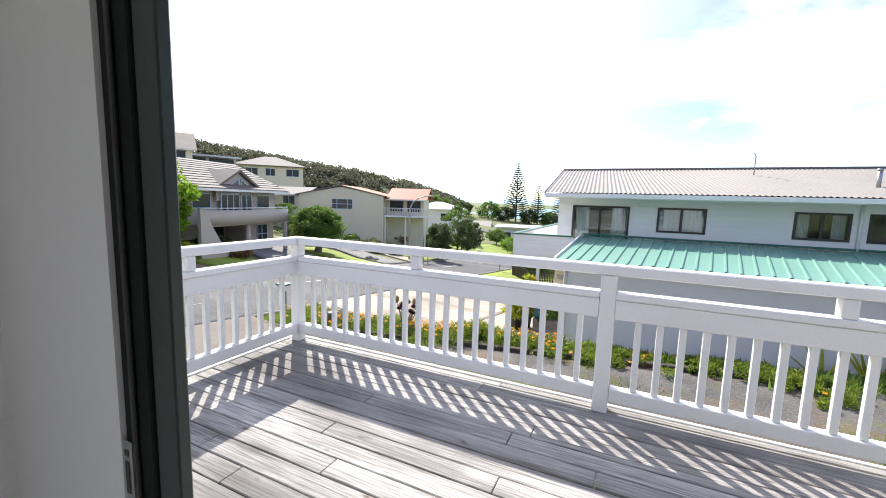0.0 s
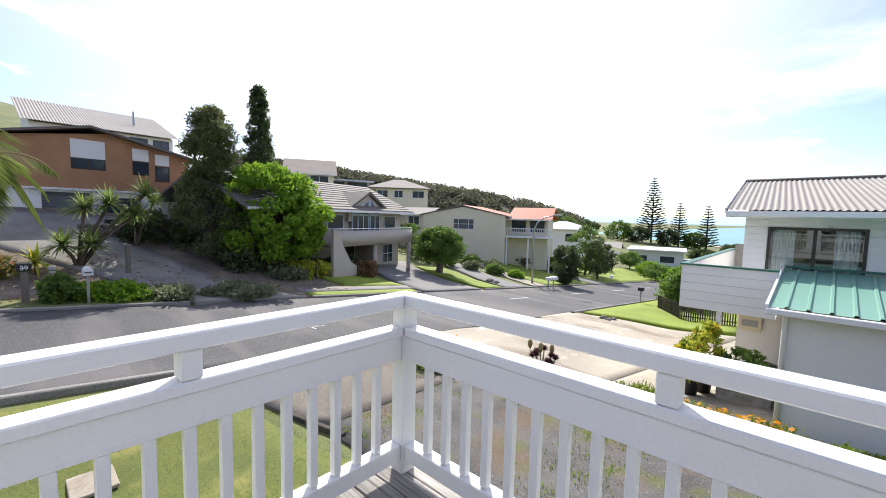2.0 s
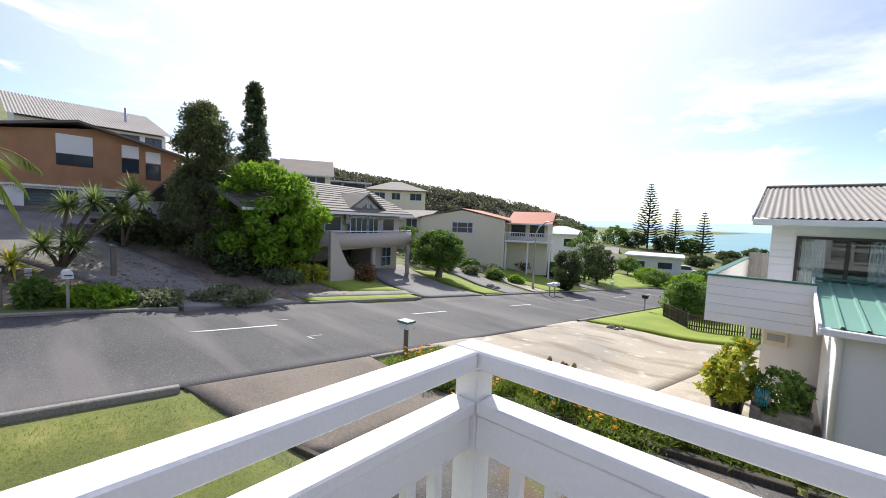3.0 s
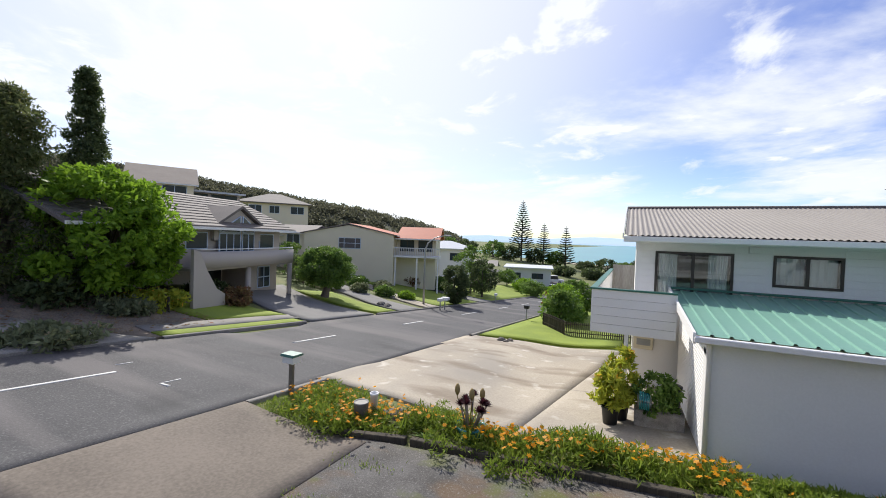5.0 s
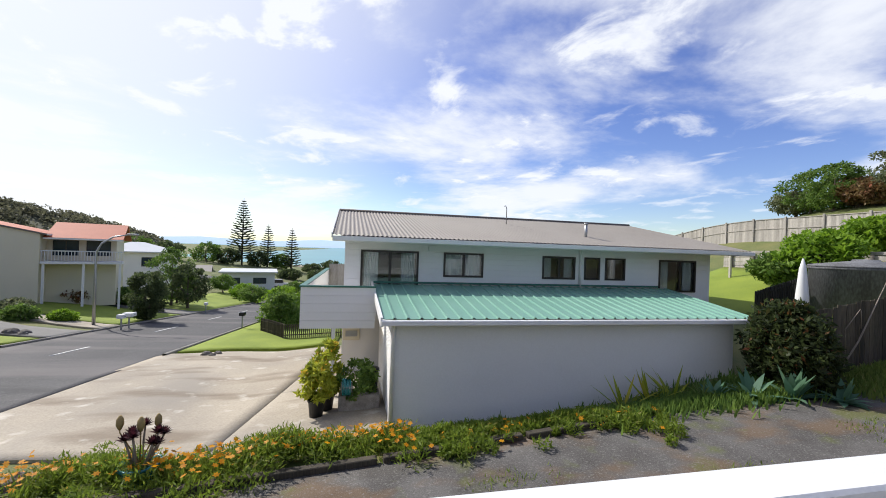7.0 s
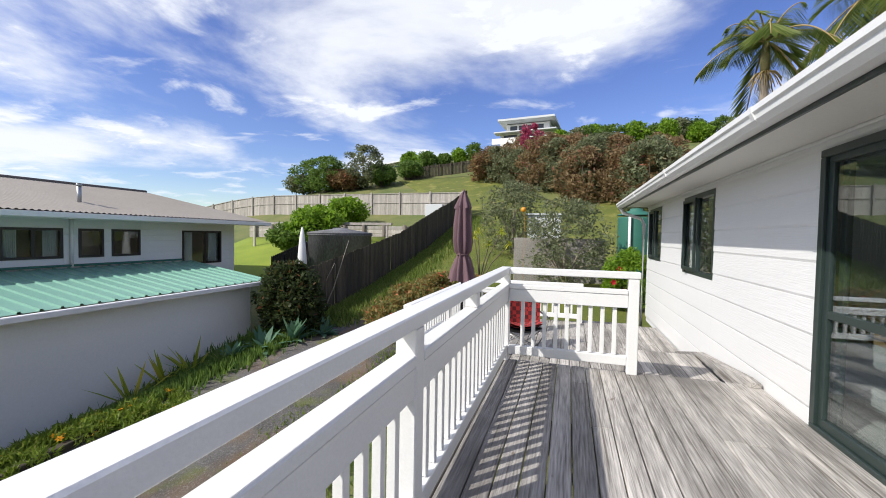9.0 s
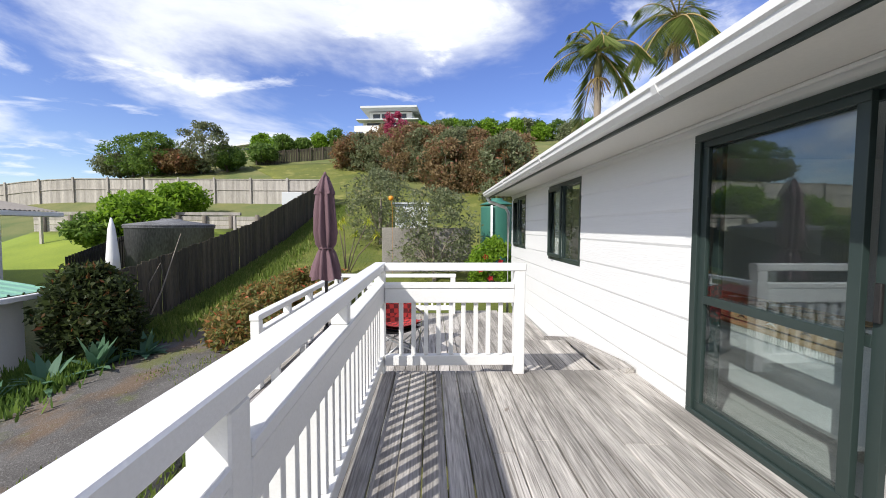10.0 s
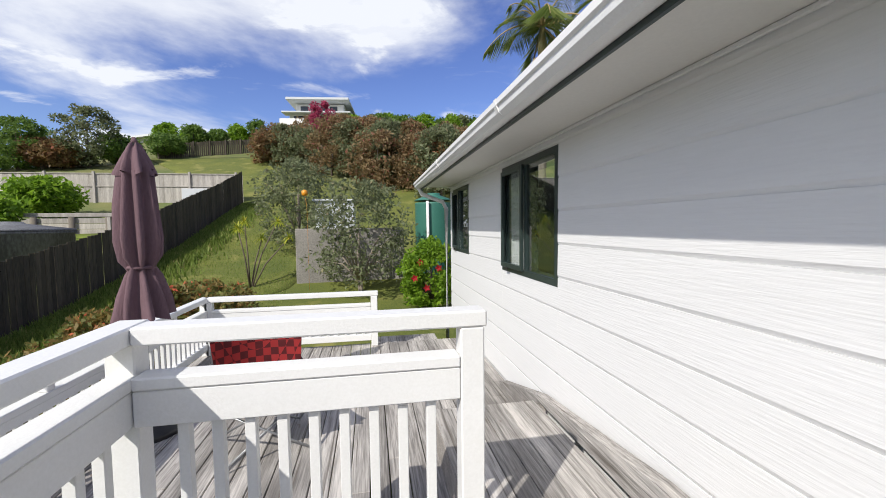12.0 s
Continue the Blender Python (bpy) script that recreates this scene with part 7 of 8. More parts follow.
for i in range(3):
    a = 1.0 + 2 * i
    top = Vector((b[0] + math.cos(a) * 0.3, b[1] + math.sin(a) * 0.2, b[2] + 0.92 + 0.05 * i))
    bm = bmesh.new()
    tube(bm, [(b[0], b[1], b[2] + 0.3), top - Vector((0, 0, 0.2)), top], [0.012, 0.01, 0.008], 5)
    lathe(bm, [(0.02, -0.16), (0.055, -0.08), (0.05, 0.0), (0.015, 0.06)], top, 8)
    part("seed_head", bm, M_STALK, pot, "dry brown seed head")

# plants and clutter under the balcony
for i, (x, y, h) in enumerate(((-3.35, 12.75, 1.25), (-3.15, 13.2, 1.7))):
    b = at(x, y, 0.05)
    p = thing("potted_shrub", "yellow-green leafy shrub in a black pot", "potted plant", b, group="pots under the balcony")
    bm = bmesh.new()
    lathe(bm, [(0.15, 0.0), (0.19, 0.36), (0.21, 0.37), (0.21, 0.4), (0.18, 0.4), (0.17, 0.34)], b, 18)
    part("pot", bm, M_TERRA, p)
    cl = crown_clumps(b, 0.4, h, dome(0.38), 40, 0.18, random.Random(70 + i))
    ob = new("foliage", leaf_cloud("foliage", cl, 30, 0.10, L_YELLOW, 71 + i, droop=-0.3, thin=0.3))
    ob.parent, ob.matrix_parent_inverse = p, p.matrix_basis.inverted()
b = at(-2.3, 13.1, 0.05)
p = thing("planter_box", "low timber planter with leafy plants beside the garage", "planter", b)
bm = bmesh.new()
box(bm, (-2.85, 12.85, b[2]), (-1.85, 13.35, b[2] + 0.38), 0.015)
part("box_body", bm, M_DECK_RISER, p)
ob = new("foliage", leaf_cloud("foliage", crown_clumps((-2.4, 13.1, b[2]), 0.35, 1.15, dome(0.5), 36, 0.2, random.Random(75)), 40, 0.06, L_MID, 76))
ob.parent, ob.matrix_parent_inverse = p, p.matrix_basis.inverted()
bm = bmesh.new()
lathe(bm, [(0.16, 0), (0.2, 0.75), (0.22, 0.76), (0.22, 0.8), (0.05, 0.84)], (-2.05, 13.7, b[2]), 18)
solid("rubbish_bin", bm, M_TERRA, "black round bin under the balcony", "bin")
hr = thing("hose_reel", "blue-green garden hose wound on a reel", "hose reel", (-2.6, 13.0, b[2] + 0.4))
bm = bmesh.new()
for k in range(6):
    tube(bm, [(-2.75 + 0.035 * k, 12.8 + 0.19 * math.cos(t / 16 * 6.283), b[2] + 0.62 + 0.19 * math.sin(t / 16 * 6.283)) for t in range(17)], 0.017, 5, False)
part("hose", bm, M_TEAL, hr)
bm = bmesh.new()
tube(bm, [(-2.8, 12.8, b[2] + 0.62), (-2.52, 12.8, b[2] + 0.62)], 0.14, 12)
part("drum", bm, M_GALV, hr)
bm = bmesh.new()
prism(bm, [(1.45, -2.30), (2.15, -2.22), (2.15, -2.2), (1.75, -2.42), (1.45, -2.28)], 10.62, 11.0, "y")
solid("metal_offcut", bm, M_PALEROOF, "bent pale sheet metal offcut against the garage", "metal sheet")

# street lamp
b = at(-19.4, 33.4, 0.1)
sl = thing("street_lamp", "tall grey steel street lamp with curved arm", "street lamp", b)
bm = bmesh.new()
d = Vector((0.8, 0.1, 0))
p0 = Vector(b)
tube(bm, [p0, p0 + Vector((0, 0, 3)), p0 + Vector((0, 0, 4.8)), p0 + Vector((0, 0, 5.4)) + d * 0.35, p0 + Vector((0, 0, 5.85)) + d * 1.1, p0 + Vector((0, 0, 6.05)) + d * 2.2], [0.10, 0.08, 0.065, 0.06, 0.05, 0.045], 10)
part("pole", bm, M_GALV, sl)
bm = bmesh.new()
e = p0 + Vector((0, 0, 6.05)) + d * 2.2
box(bm, (e.x - 0.1, e.y - 0.13, e.z - 0.06), (e.x + 0.55, e.y + 0.13, e.z + 0.08), 0.04)
part("lantern", bm, M_GALV, sl)


def letterbox(x, y, h, material, label, w=0.3, rounded=False, post=None):
    b = at(x, y, 0.1)
    m = thing("letterbox", label, "letterbox", b, group="letterboxes across the street")
    bm = bmesh.new()
    pw = post or 0.04
    box(bm, (x - pw, y - pw, b[2] - 0.15), (x + pw, y + pw, b[2] + h), 0.008)
    part("post", bm, M_LOG if post else M_GALV, m)
    bm = bmesh.new()
    if rounded:
        tube(bm, [(x - 0.24, y, b[2] + h + 0.14), (x + 0.24, y, b[2] + h + 0.14)], 0.13, 14)
        box(bm, (x - 0.24, y - 0.13, b[2] + h + 0.002), (x + 0.24, y + 0.13, b[2] + h + 0.14))
    else:
        box(bm, (x - w / 2, y - w / 2, b[2] + h + 0.002), (x + w / 2, y + w / 2, b[2] + h + 0.25), 0.02)
    body = part("box_body", bm, material, m)
    bm = bmesh.new()
    box(bm, (x + (0.24 if rounded else w / 2), y - 0.09, b[2] + h + 0.1), (x + (0.25 if rounded else w / 2) + 0.008, y + 0.09, b[2] + h + 0.125))
    part("slot", bm, M_BLACK if material is not M_BLACK else M_WHITE, body)
    return m, b


m39, b39 = letterbox(-19.64, 2.25, 1.0, M_BLACK, "black letterbox with white number on a grey post", 0.34, False, 0.09)
tx = bpy.data.curves.new("house_number", "FONT")
tx.body, tx.size, tx.extrude, tx.align_x = "39", 0.2, 0.002, "CENTER"
ob = new("house_number", tx)
tmp = bpy.data.meshes.new_from_object(ob)
bpy.data.objects.remove(ob)
tmp.materials.append(M_WHITE)
ob = new("house_number", tmp)
ob.parent, ob.matrix_parent_inverse = m39, m39.matrix_basis.inverted()
ob.matrix_basis = pose(-19.64 + 0.178, 2.25, b39[2] + 1.05, 90, 0, 90)
letterbox(-19.47, 2.87, 0.95, M_GALV, "small grey letterbox on a thin post", 0.16)
letterbox(-19.2, 3.7, 0.95, M_WHITE, "white round-topped letterbox on a steel post", 0.3, True)
letterbox(-10.2, 32.9, 0.85, M_BLACK, "black letterbox at the roadside lawn", 0.36)
letterbox(-10.4, 40.2, 0.85, M_REDP, "red letterbox at the roadside lawn", 0.36)
letterbox(-17.2, 32.2, 0.7, M_WHITE, "white letterbox at the kerb", 0.4)
letterbox(-17.2, 33.1, 0.75, M_WHITE, "white letterbox with sloping lid at the kerb", 0.6)
letterbox(-16.9, 46.0, 0.8, M_WHITE, "white letterbox by a lawn", 0.3)
b = at(-23.0, 5.4)
bm = bmesh.new()
box(bm, (b[0] - 0.09, b[1] - 0.09, b[2]), (b[0] + 0.09, b[1] + 0.09, b[2] + 1.25), 0.02)
box(bm, (b[0] - 0.12, b[1] - 0.12, b[2] + 1.252), (b[0] + 0.12, b[1] + 0.12, b[2] + 1.32), 0.02)
solid("gate_post", bm, M_LOG, "short dark timber gate post on the bank", "post")
# stone wall, planter and bucket on the terrace
sw = thing("stone_wall", "low dark stone retaining wall on the bank", "wall", at(-27.4, 5.5), 0)
rng = random.Random(91)
for i in range(3):
    for j in range(15):
        y0 = 4.2 + j * 0.3 + (0.15 if i % 2 else 0)
        z0 = ground_z(-27.4, 5.8) - 0.1 + i * 0.27
        bm = bmesh.new()
        box(bm, (-27.5 + rng.uniform(-0.03, 0.03), y0, z0), (-27.1 + rng.uniform(-0.03, 0.03), y0 + rng.uniform(0.26, 0.29), z0 + 0.25), 0.05)
        part("stone", bm, M_ROCK, sw)
b = at(-28.0, 6.2)
bm = bmesh.new()
box(bm, (b[0] - 0.3, b[1] - 0.9, b[2] - 0.1), (b[0] + 0.3, b[1] + 0.9, b[2] + 0.75), 0.03)
solid("planter_box", bm, M_BLACK, "dark rectangular planter box on the terrace", "planter")
b = at(-27.9, 7.7)
bm = bmesh.new()
lathe(bm, [(0.16, -0.1), (0.22, 0.4), (0.24, 0.42), (0.2, 0.42)], b, 16)
solid("bucket", bm, mat("orange_plastic", (0.7, 0.10, 0.02), 0.45), "orange plastic bucket on the terrace", "bucket")


# dark picket fences
def pickets(a, b, n, h, label, material=None, group="low dark picket fences"):
    f = thing("picket_fence", label, "fence", at(*a), group=group)
    for i in range(n):
        x, y = a[0] + (b[0] - a[0]) * i / (n - 1), a[1] + (b[1] - a[1]) * i / (n - 1)
        z = ground_z(x, y) + 0.08
        bm = bmesh.new()
        box(bm, (x - 0.03, y - 0.03, z - 0.1), (x + 0.03, y + 0.03, z + h), 0.006)
        part("picket", bm, material or M_FENCE, f)
    bm = bmesh.new()
    for zz in (0.2, h - 0.15):
        tube(bm, [(a[0], a[1], ground_z(*a) + 0.08 + zz), ((a[0] + b[0]) / 2, (a[1] + b[1]) / 2, ground_z((a[0] + b[0]) / 2, (a[1] + b[1]) / 2) + 0.08 + zz), (b[0], b[1], ground_z(*b) + 0.08 + zz)], 0.03, 4)
    part("rail", bm, material or M_FENCE, f)


pickets((-6.6, 27.6), (-2.2, 27.2), 40, 0.85, "low dark picket fence at the drive edge")
pickets((-8.6, 31.2), (-6.6, 27.7), 26, 0.85, "low dark picket fence beside the hedge")
pickets((-22.3, 13.9), (-25.6, 14.5), 22, 0.7, "low dark stepped handrail fence on the bank")
pickets((12.15, 15.0), (17.8, 15.3), 46, 1.2, "black tubular pool fence on the lawn", M_BLACK, "pool fences")

# ---- vehicles ----
M_TYRE = mat("rubber", (0.02, 0.02, 0.02), 0.85)


def car(label, place, rz, paint, L=4.2, W=1.7, H=1.45, boxy=False):
    x, y, z = place
    c = thing("car", label, "car", place, rz, "parked cars")
    hw = W / 2
    bm = bmesh.new()
    prism(bm, [(-L / 2, 0.3), (L / 2, 0.3), (L / 2, 0.75), (L / 2 - 0.1, 0.85), (L * 0.2, 0.95), (-L / 2 + 0.05, 0.95), (-L / 2, 0.8)], -hw, hw, "y")
    bmesh.ops.bevel(bm, geom=bm.edges[:], offset=0.05, segments=2, affect="EDGES")
    part("body", bm, paint, c, local=True)
    bm = bmesh.new()
    top = [(-L / 2 + 0.1, 0.94), (L * 0.22, 0.94), (L * (0.16 if boxy else 0.06), H), (-L / 2 + (0.15 if boxy else 0.5), H)]
    prism(bm, top, -hw + 0.12, hw - 0.12, "y")
    bmesh.ops.bevel(bm, geom=bm.edges[:], offset=0.04, segments=2, affect="EDGES")
    cab = part("cabin", bm, M_BLACK, c, "dark glazed cabin", local=True)
    bm = bmesh.new()
    box(bm, (-L / 2 + (0.2 if boxy else 0.55), -hw + 0.14, H - 0.005), (L * (0.15 if boxy else 0.05), hw - 0.14, H + 0.03), 0.02)
    part("roof", bm, paint, cab, local=True)
    for sx in (-L * 0.3, L * 0.3):
        for sy in (-hw + 0.02, hw - 0.02):
            bm = bmesh.new()
            tube(bm, [(sx, sy - 0.1, 0.32), (sx, sy + 0.1, 0.32)], 0.32, 16)
            w = part("wheel", bm, M_TYRE, c, local=True)
            bm = bmesh.new()
            s = 1 if sy > 0 else -1
            tube(bm, [(sx, sy + s * 0.09, 0.32), (sx, sy + s * 0.115, 0.32)], 0.18, 12)
            part("rim", bm, M_GALV, w, local=True)


car("dark green off-roader parked beside the cream house", (-32.0, 49.5, ground_z(-32.0, 49.5) + 0.11), -60, mat("dark_car_paint", (0.02, 0.035, 0.035), 0.3), 3.7, 1.65, 1.75, True)
car("white people carrier on the seafront road", (-20.5, 103.5, ground_z(-20.5, 103.5) + 0.13), 5, mat("white_car_paint", (0.75, 0.75, 0.75), 0.3), 4.6, 1.8, 1.75, True)
car("silver hatchback parked down the street", (-17.2, 84, ground_z(-17.2, 84) + 0.05), 95, mat("silver_car_paint", (0.35, 0.37, 0.39), 0.3, metal=0.5), 4.0, 1.7, 1.5)
car("red hatchback parked down the street", (-16.2, 76, ground_z(-16.2, 76) + 0.05), 95, mat("red_car_paint", (0.4, 0.03, 0.03), 0.3), 4.0, 1.7, 1.5)
bm = bmesh.new()
b = at(-24.0, 97.0)
box(bm, (b[0] - 0.04, b[1] - 0.04, b[2]), (b[0] + 0.04, b[1] + 0.04, b[2] + 2.6))
box(bm, (b[0] - 0.45, b[1] - 0.06, b[2] + 2.0), (b[0] + 0.45, b[1] - 0.041, b[2] + 3.1), 0.02)
solid("road_sign", bm, M_WHITE, "white and red street sign near the seafront", "sign")

# ---- lower deck, steps and furniture ----
railing(3.8, (0, 1.9, 3.8), (0.95, 2.85), LOW, 0.84, (3.2, 4.95), 0, "low white timber balustrade round the lower deck", mid=0.07)
railing(2.33, (0, 2.33), (), LOW, 0.84, (7.0, 4.89), -90, "low white timber balustrade across the lower deck end", mid=0.07)


def step_box(x0, x1, y0, y1, top, bottom, label):
    s = thing("deck_step", label, "step", ((x0 + x1) / 2, (y0 + y1) / 2, bottom), group="deck steps")
    bm = bmesh.new()
    box(bm, (x0, y0, bottom), (x1, y1, top - 0.034), 0.004)
    part("base", bm, M_DECK_RISER, s)
    n = max(1, round((y1 - y0) / 0.145))
    for i in range(n):
        w = (y1 - y0) / n
        bm = bmesh.new()
        box(bm, (x0 - 0.02, y0 + i * w + 0.003, top - 0.032), (x1 + 0.02, y0 + (i + 1) * w - 0.003, top), 0.004)
        part("plank", bm, M_DECK, s)


step_box(2.58, 4.05, 1.2, 2.1, -0.16, LOW, "weathered timber step box between the decks")
step_box(7.1, 7.8, 1.5, 2.6, LOW - 0.1, LOW - 0.75, "weathered timber step down to the lawn")
bm = bmesh.new()
prism(bm, [(2.40, 0.004), (2.40, 0.05), (2.58, 0.05), (4.05, -0.11), (5.1, LOW + 0.05), (5.1, LOW + 0.004), (4.075, LOW + 0.004), (4.075, -0.158), (2.545, -0.158), (2.545, 0.004)], 1.085, 1.175, "y")
solid("timber_stringer", bm, M_DECK, "sloping weathered timber edge board against the wall", "board")
bm = bmesh.new()
box(bm, (3.26, 4.73, LOW + 0.3), (4.45, 4.88, LOW + 0.36), 0.008)
bench = solid("rail_shelf", bm, M_WHITE, "white painted shelf board inside the lower rail", "shelf")
bm = bmesh.new()
for x in (3.35, 4.35):
    box(bm, (x - 0.04, 4.76, LOW), (x + 0.04, 4.85, LOW + 0.299), 0.004)
part("bracket", bm, M_WHITE, bench)

# closed parasol
M_MAUVE = mat("mauve_canvas", (0.17, 0.10, 0.115), 0.9, (0.115, 0.068, 0.08), 3, 60, 0.5, stretch=(1, 1, 0.3))
PX, PY = 4.74, 4.58
um = thing("parasol", "closed mauve-brown canvas parasol on a pole", "parasol", (PX, PY, LOW))
bm = bmesh.new()
tube(bm, [(PX, PY, LOW + 0.05), (PX, PY, 2.13)], 0.024, 10)
part("pole", bm, M_BLACK, um)
bm = bmesh.new()
lathe(bm, [(0.26, 0.0), (0.26, 0.05), (0.1, 0.09), (0.04, 0.3), (0.03, 0.32)], (PX, PY, LOW), 20)
part("base", bm, M_TERRA, um)


def canvas(zs, rs, folds, seed, twist=0.4):
    bm = bmesh.new()
    rng = random.Random(seed)
    ph = rng.uniform(0, 6)
    rings = []
    for z, r in zip(zs, rs):
        ring = []
        for j in range(64):
            a = 2 * math.pi * j / 64
            k = 1 + 0.30 * math.sin(folds * a + ph + twist * z * 4) * min(1, r / 0.12) + 0.1 * math.sin(3 * a + z * 5)
            ring.append(bm.verts.new((PX + r * k * math.cos(a), PY + r * k * math.sin(a), z + 0.02 * math.sin(5 * a))))
        rings.append(ring)
    for a, b in zip(rings, rings[1:]):
        for j in range(64):
            bm.faces.new((a[j], a[(j + 1) % 64], b[(j + 1) % 64], b[j])).smooth = True
    return bm


cv = part("canopy", canvas([1.9, 1.6, 1.3, 1.13, 1.08, 1.04, 0.96, 0.76, 0.60], [0.105, 0.125, 0.14, 0.125, 0.10, 0.085, 0.115, 0.165, 0.19], 8, 3), M_MAUVE, um)
part("top_flap", canvas([2.13, 2.1, 2.0, 1.9, 1.86], [0.015, 0.045, 0.085, 0.115, 0.125], 7, 5), M_MAUVE, cv)
bm = bmesh.new()
tube(bm, [(PX + 0.092 * math.cos(t / 20 * 6.283), PY + 0.092 * math.sin(t / 20 * 6.283), 1.055) for t in range(21)], 0.018, 6, False)
part("tie_strap", bm, M_MAUVE, cv)
bm = bmesh.new()
lathe(bm, [(0.015, 0), (0.025, 0.03), (0.012, 0.06)], (PX, PY, 2.12), 10)
part("finial", bm, M_MAUVE, um)

# folding camp chair
M_PLAID = bpy.data.materials.new("red_black_plaid")
M_PLAID.use_nodes = True
nn, kk = M_PLAID.node_tree.nodes, M_PLAID.node_tree.links
tc, ck1, mp1 = nn.new("ShaderNodeTexCoord"), nn.new("ShaderNodeTexChecker"), nn.new("ShaderNodeMapping")
mp1.inputs["Location"].default_value = (0.013, 0.017, 0.011)
kk.new(tc.outputs["Object"], mp1.inputs[0])
kk.new(mp1.outputs[0], ck1.inputs["Vector"])
ck1.inputs["Scale"].default_value = 16
ck1.inputs["Color1"].default_value, ck1.inputs["Color2"].default_value = (0.42, 0.035, 0.035, 1), (0.12, 0.015, 0.018, 1)
kk.new(ck1.outputs["Color"], nn["Principled BSDF"].inputs["Base Color"])
nn["Principled BSDF"].inputs["Roughness"].default_value = 0.9
M_GREYCLOTH = mat("dark_grey_fabric", (0.055, 0.05, 0.055), 0.9, (0.035, 0.032, 0.036), 5, 80, 0.3)
CX, CY = 4.3, 3.5
ch = thing("camp_chair", "folding camp chair with red plaid padding", "chair", (CX, CY, LOW), 200)


def pad(us, vs, fn, thick, name, material, label=""):
    bm = bmesh.new()
    for s in (0, 1):
        rows = [[bm.verts.new(Vector(fn(u, v)) + Vector((0, 0, thick * s))) for u in us] for v in vs]
        for a, b in zip(rows, rows[1:]):
            for i in range(len(us) - 1):
                bm.faces.new((a[i], a[i + 1], b[i + 1], b[i])).smooth = True
    return part(name, bm, material, ch, label, local=True)


us, vs = [i / 12 for i in range(13)], [i / 8 for i in range(9)]
back = lambda u, v: (-0.28 - 0.14 * v + 0.16 * (2 * u - 1) ** 2, (u - 0.5) * (0.62 + 0.12 * v), 0.42 + 0.52 * v - 0.05 * (2 * u - 1) ** 4)
pad(us, vs, back, 0.0, "back_shell", M_GREYCLOTH, "dark grey back of the seat")
pad(us, vs, lambda u, v: tuple(Vector(back(u, v)) + Vector((0.035, 0, 0.012))), 0.0, "back_pad", M_PLAID, "red and black plaid padding")
pad(us, vs, lambda u, v: (-0.28 + 0.56 * v, (u - 0.5) * 0.6, 0.40 + 0.05 * v + 0.08 * (2 * u - 1) ** 2 - 0.04 * math.sin(v * 3.1)), 0.03, "seat_pad", M_PLAID, "red and black plaid padding")
pad(us, vs, lambda u, v: (-0.28 + 0.56 * v, (u - 0.5) * 0.64, 0.36 + 0.05 * v + 0.08 * (2 * u - 1) ** 2 - 0.07 * math.sin(v * 3.1)), 0.0, "seat_shell", M_GREYCLOTH)
for s in (-1, 1):
    for p, q in (((-0.3, s * 0.34, 0.02), (0.3, s * 0.34, 0.46)), ((0.3, s * 0.34, 0.02), (-0.32, s * 0.34, 0.62))):
        bm = bmesh.new()
        tube(bm, [p, q], 0.011, 8)
        part("leg", bm, M_GALV, ch, local=True)
    bm = bmesh.new()
    tube(bm, [(-0.38, s * 0.35, 0.95), (-0.30, s * 0.35, 0.62), (0.26, s * 0.36, 0.60)], 0.014, 8)
    part("arm", bm, M_GREYCLOTH, ch, local=True)
for x, z in ((-0.3, 0.02), (0.3, 0.02)):
    for p, q in (((x, -0.34, z), (x * 0.2, 0.34, 0.40)), ((x, 0.34, z), (x * 0.2, -0.34, 0.40))):
        bm = bmesh.new()
        tube(bm, [p, q], 0.010, 8)
        part("brace", bm, M_GALV, ch, local=True)

# sofa with patterned throw behind the glass
so = thing("sofa", "white fabric sofa standing behind the glass door", "sofa", (1.5, 0.45, 0.0))
M_SOFA = mat("pale_sofa_fabric", (0.62, 0.63, 0.65), 0.9, (0.55, 0.56, 0.58), 3, 80, 0.3)
bm = bmesh.new()
box(bm, (0.85, 0.40, 0.10), (2.9, 0.62, 0.80), 0.05)
part("backrest", bm, M_SOFA, so)
bm = bmesh.new()
box(bm, (0.85, -0.35, 0.10), (2.9, 0.399, 0.44), 0.05)
part("seat", bm, M_SOFA, so)
for x in (0.72, 2.9):
    bm = bmesh.new()
    box(bm, (x - 0.001 if x > 1 else x, -0.35, 0.10), (x + 0.128, 0.60, 0.60), 0.04)
    part("armrest", bm, M_SOFA, so)
bm = bmesh.new()
for x in (0.9, 2.8):
    box(bm, (x, 0.42, 0.0), (x + 0.07, 0.49, 0.1), 0.005)
part("foot", bm, M_DECK_RISER, so)
th = thing("throw_rug", "tan and brown geometric patterned throw over the sofa", "throw", (1.6, 0.5, 0.8))
M_TAN = mat("tan_wool", (0.48, 0.33, 0.18), 0.95, (0.42, 0.28, 0.15), 5, 90, 0.3)
M_TANDARK = mat("dark_brown_wool", (0.06, 0.045, 0.035), 0.95)
bm = bmesh.new()
prism(bm, [(0.385, 0.62), (0.385, 0.815), (0.635, 0.815), (0.635, 0.62), (0.625, 0.62), (0.625, 0.805), (0.395, 0.805), (0.395, 0.62)], 0.95, 2.8, "x")
cloth = part("cloth", bm, M_TAN, th)
bm = bmesh.new()
for zz in (0.66, 0.775):
    box(bm, (0.95, 0.6355, zz), (2.8, 0.6375, zz + 0.012))
part("border_band", bm, M_TANDARK, cloth)
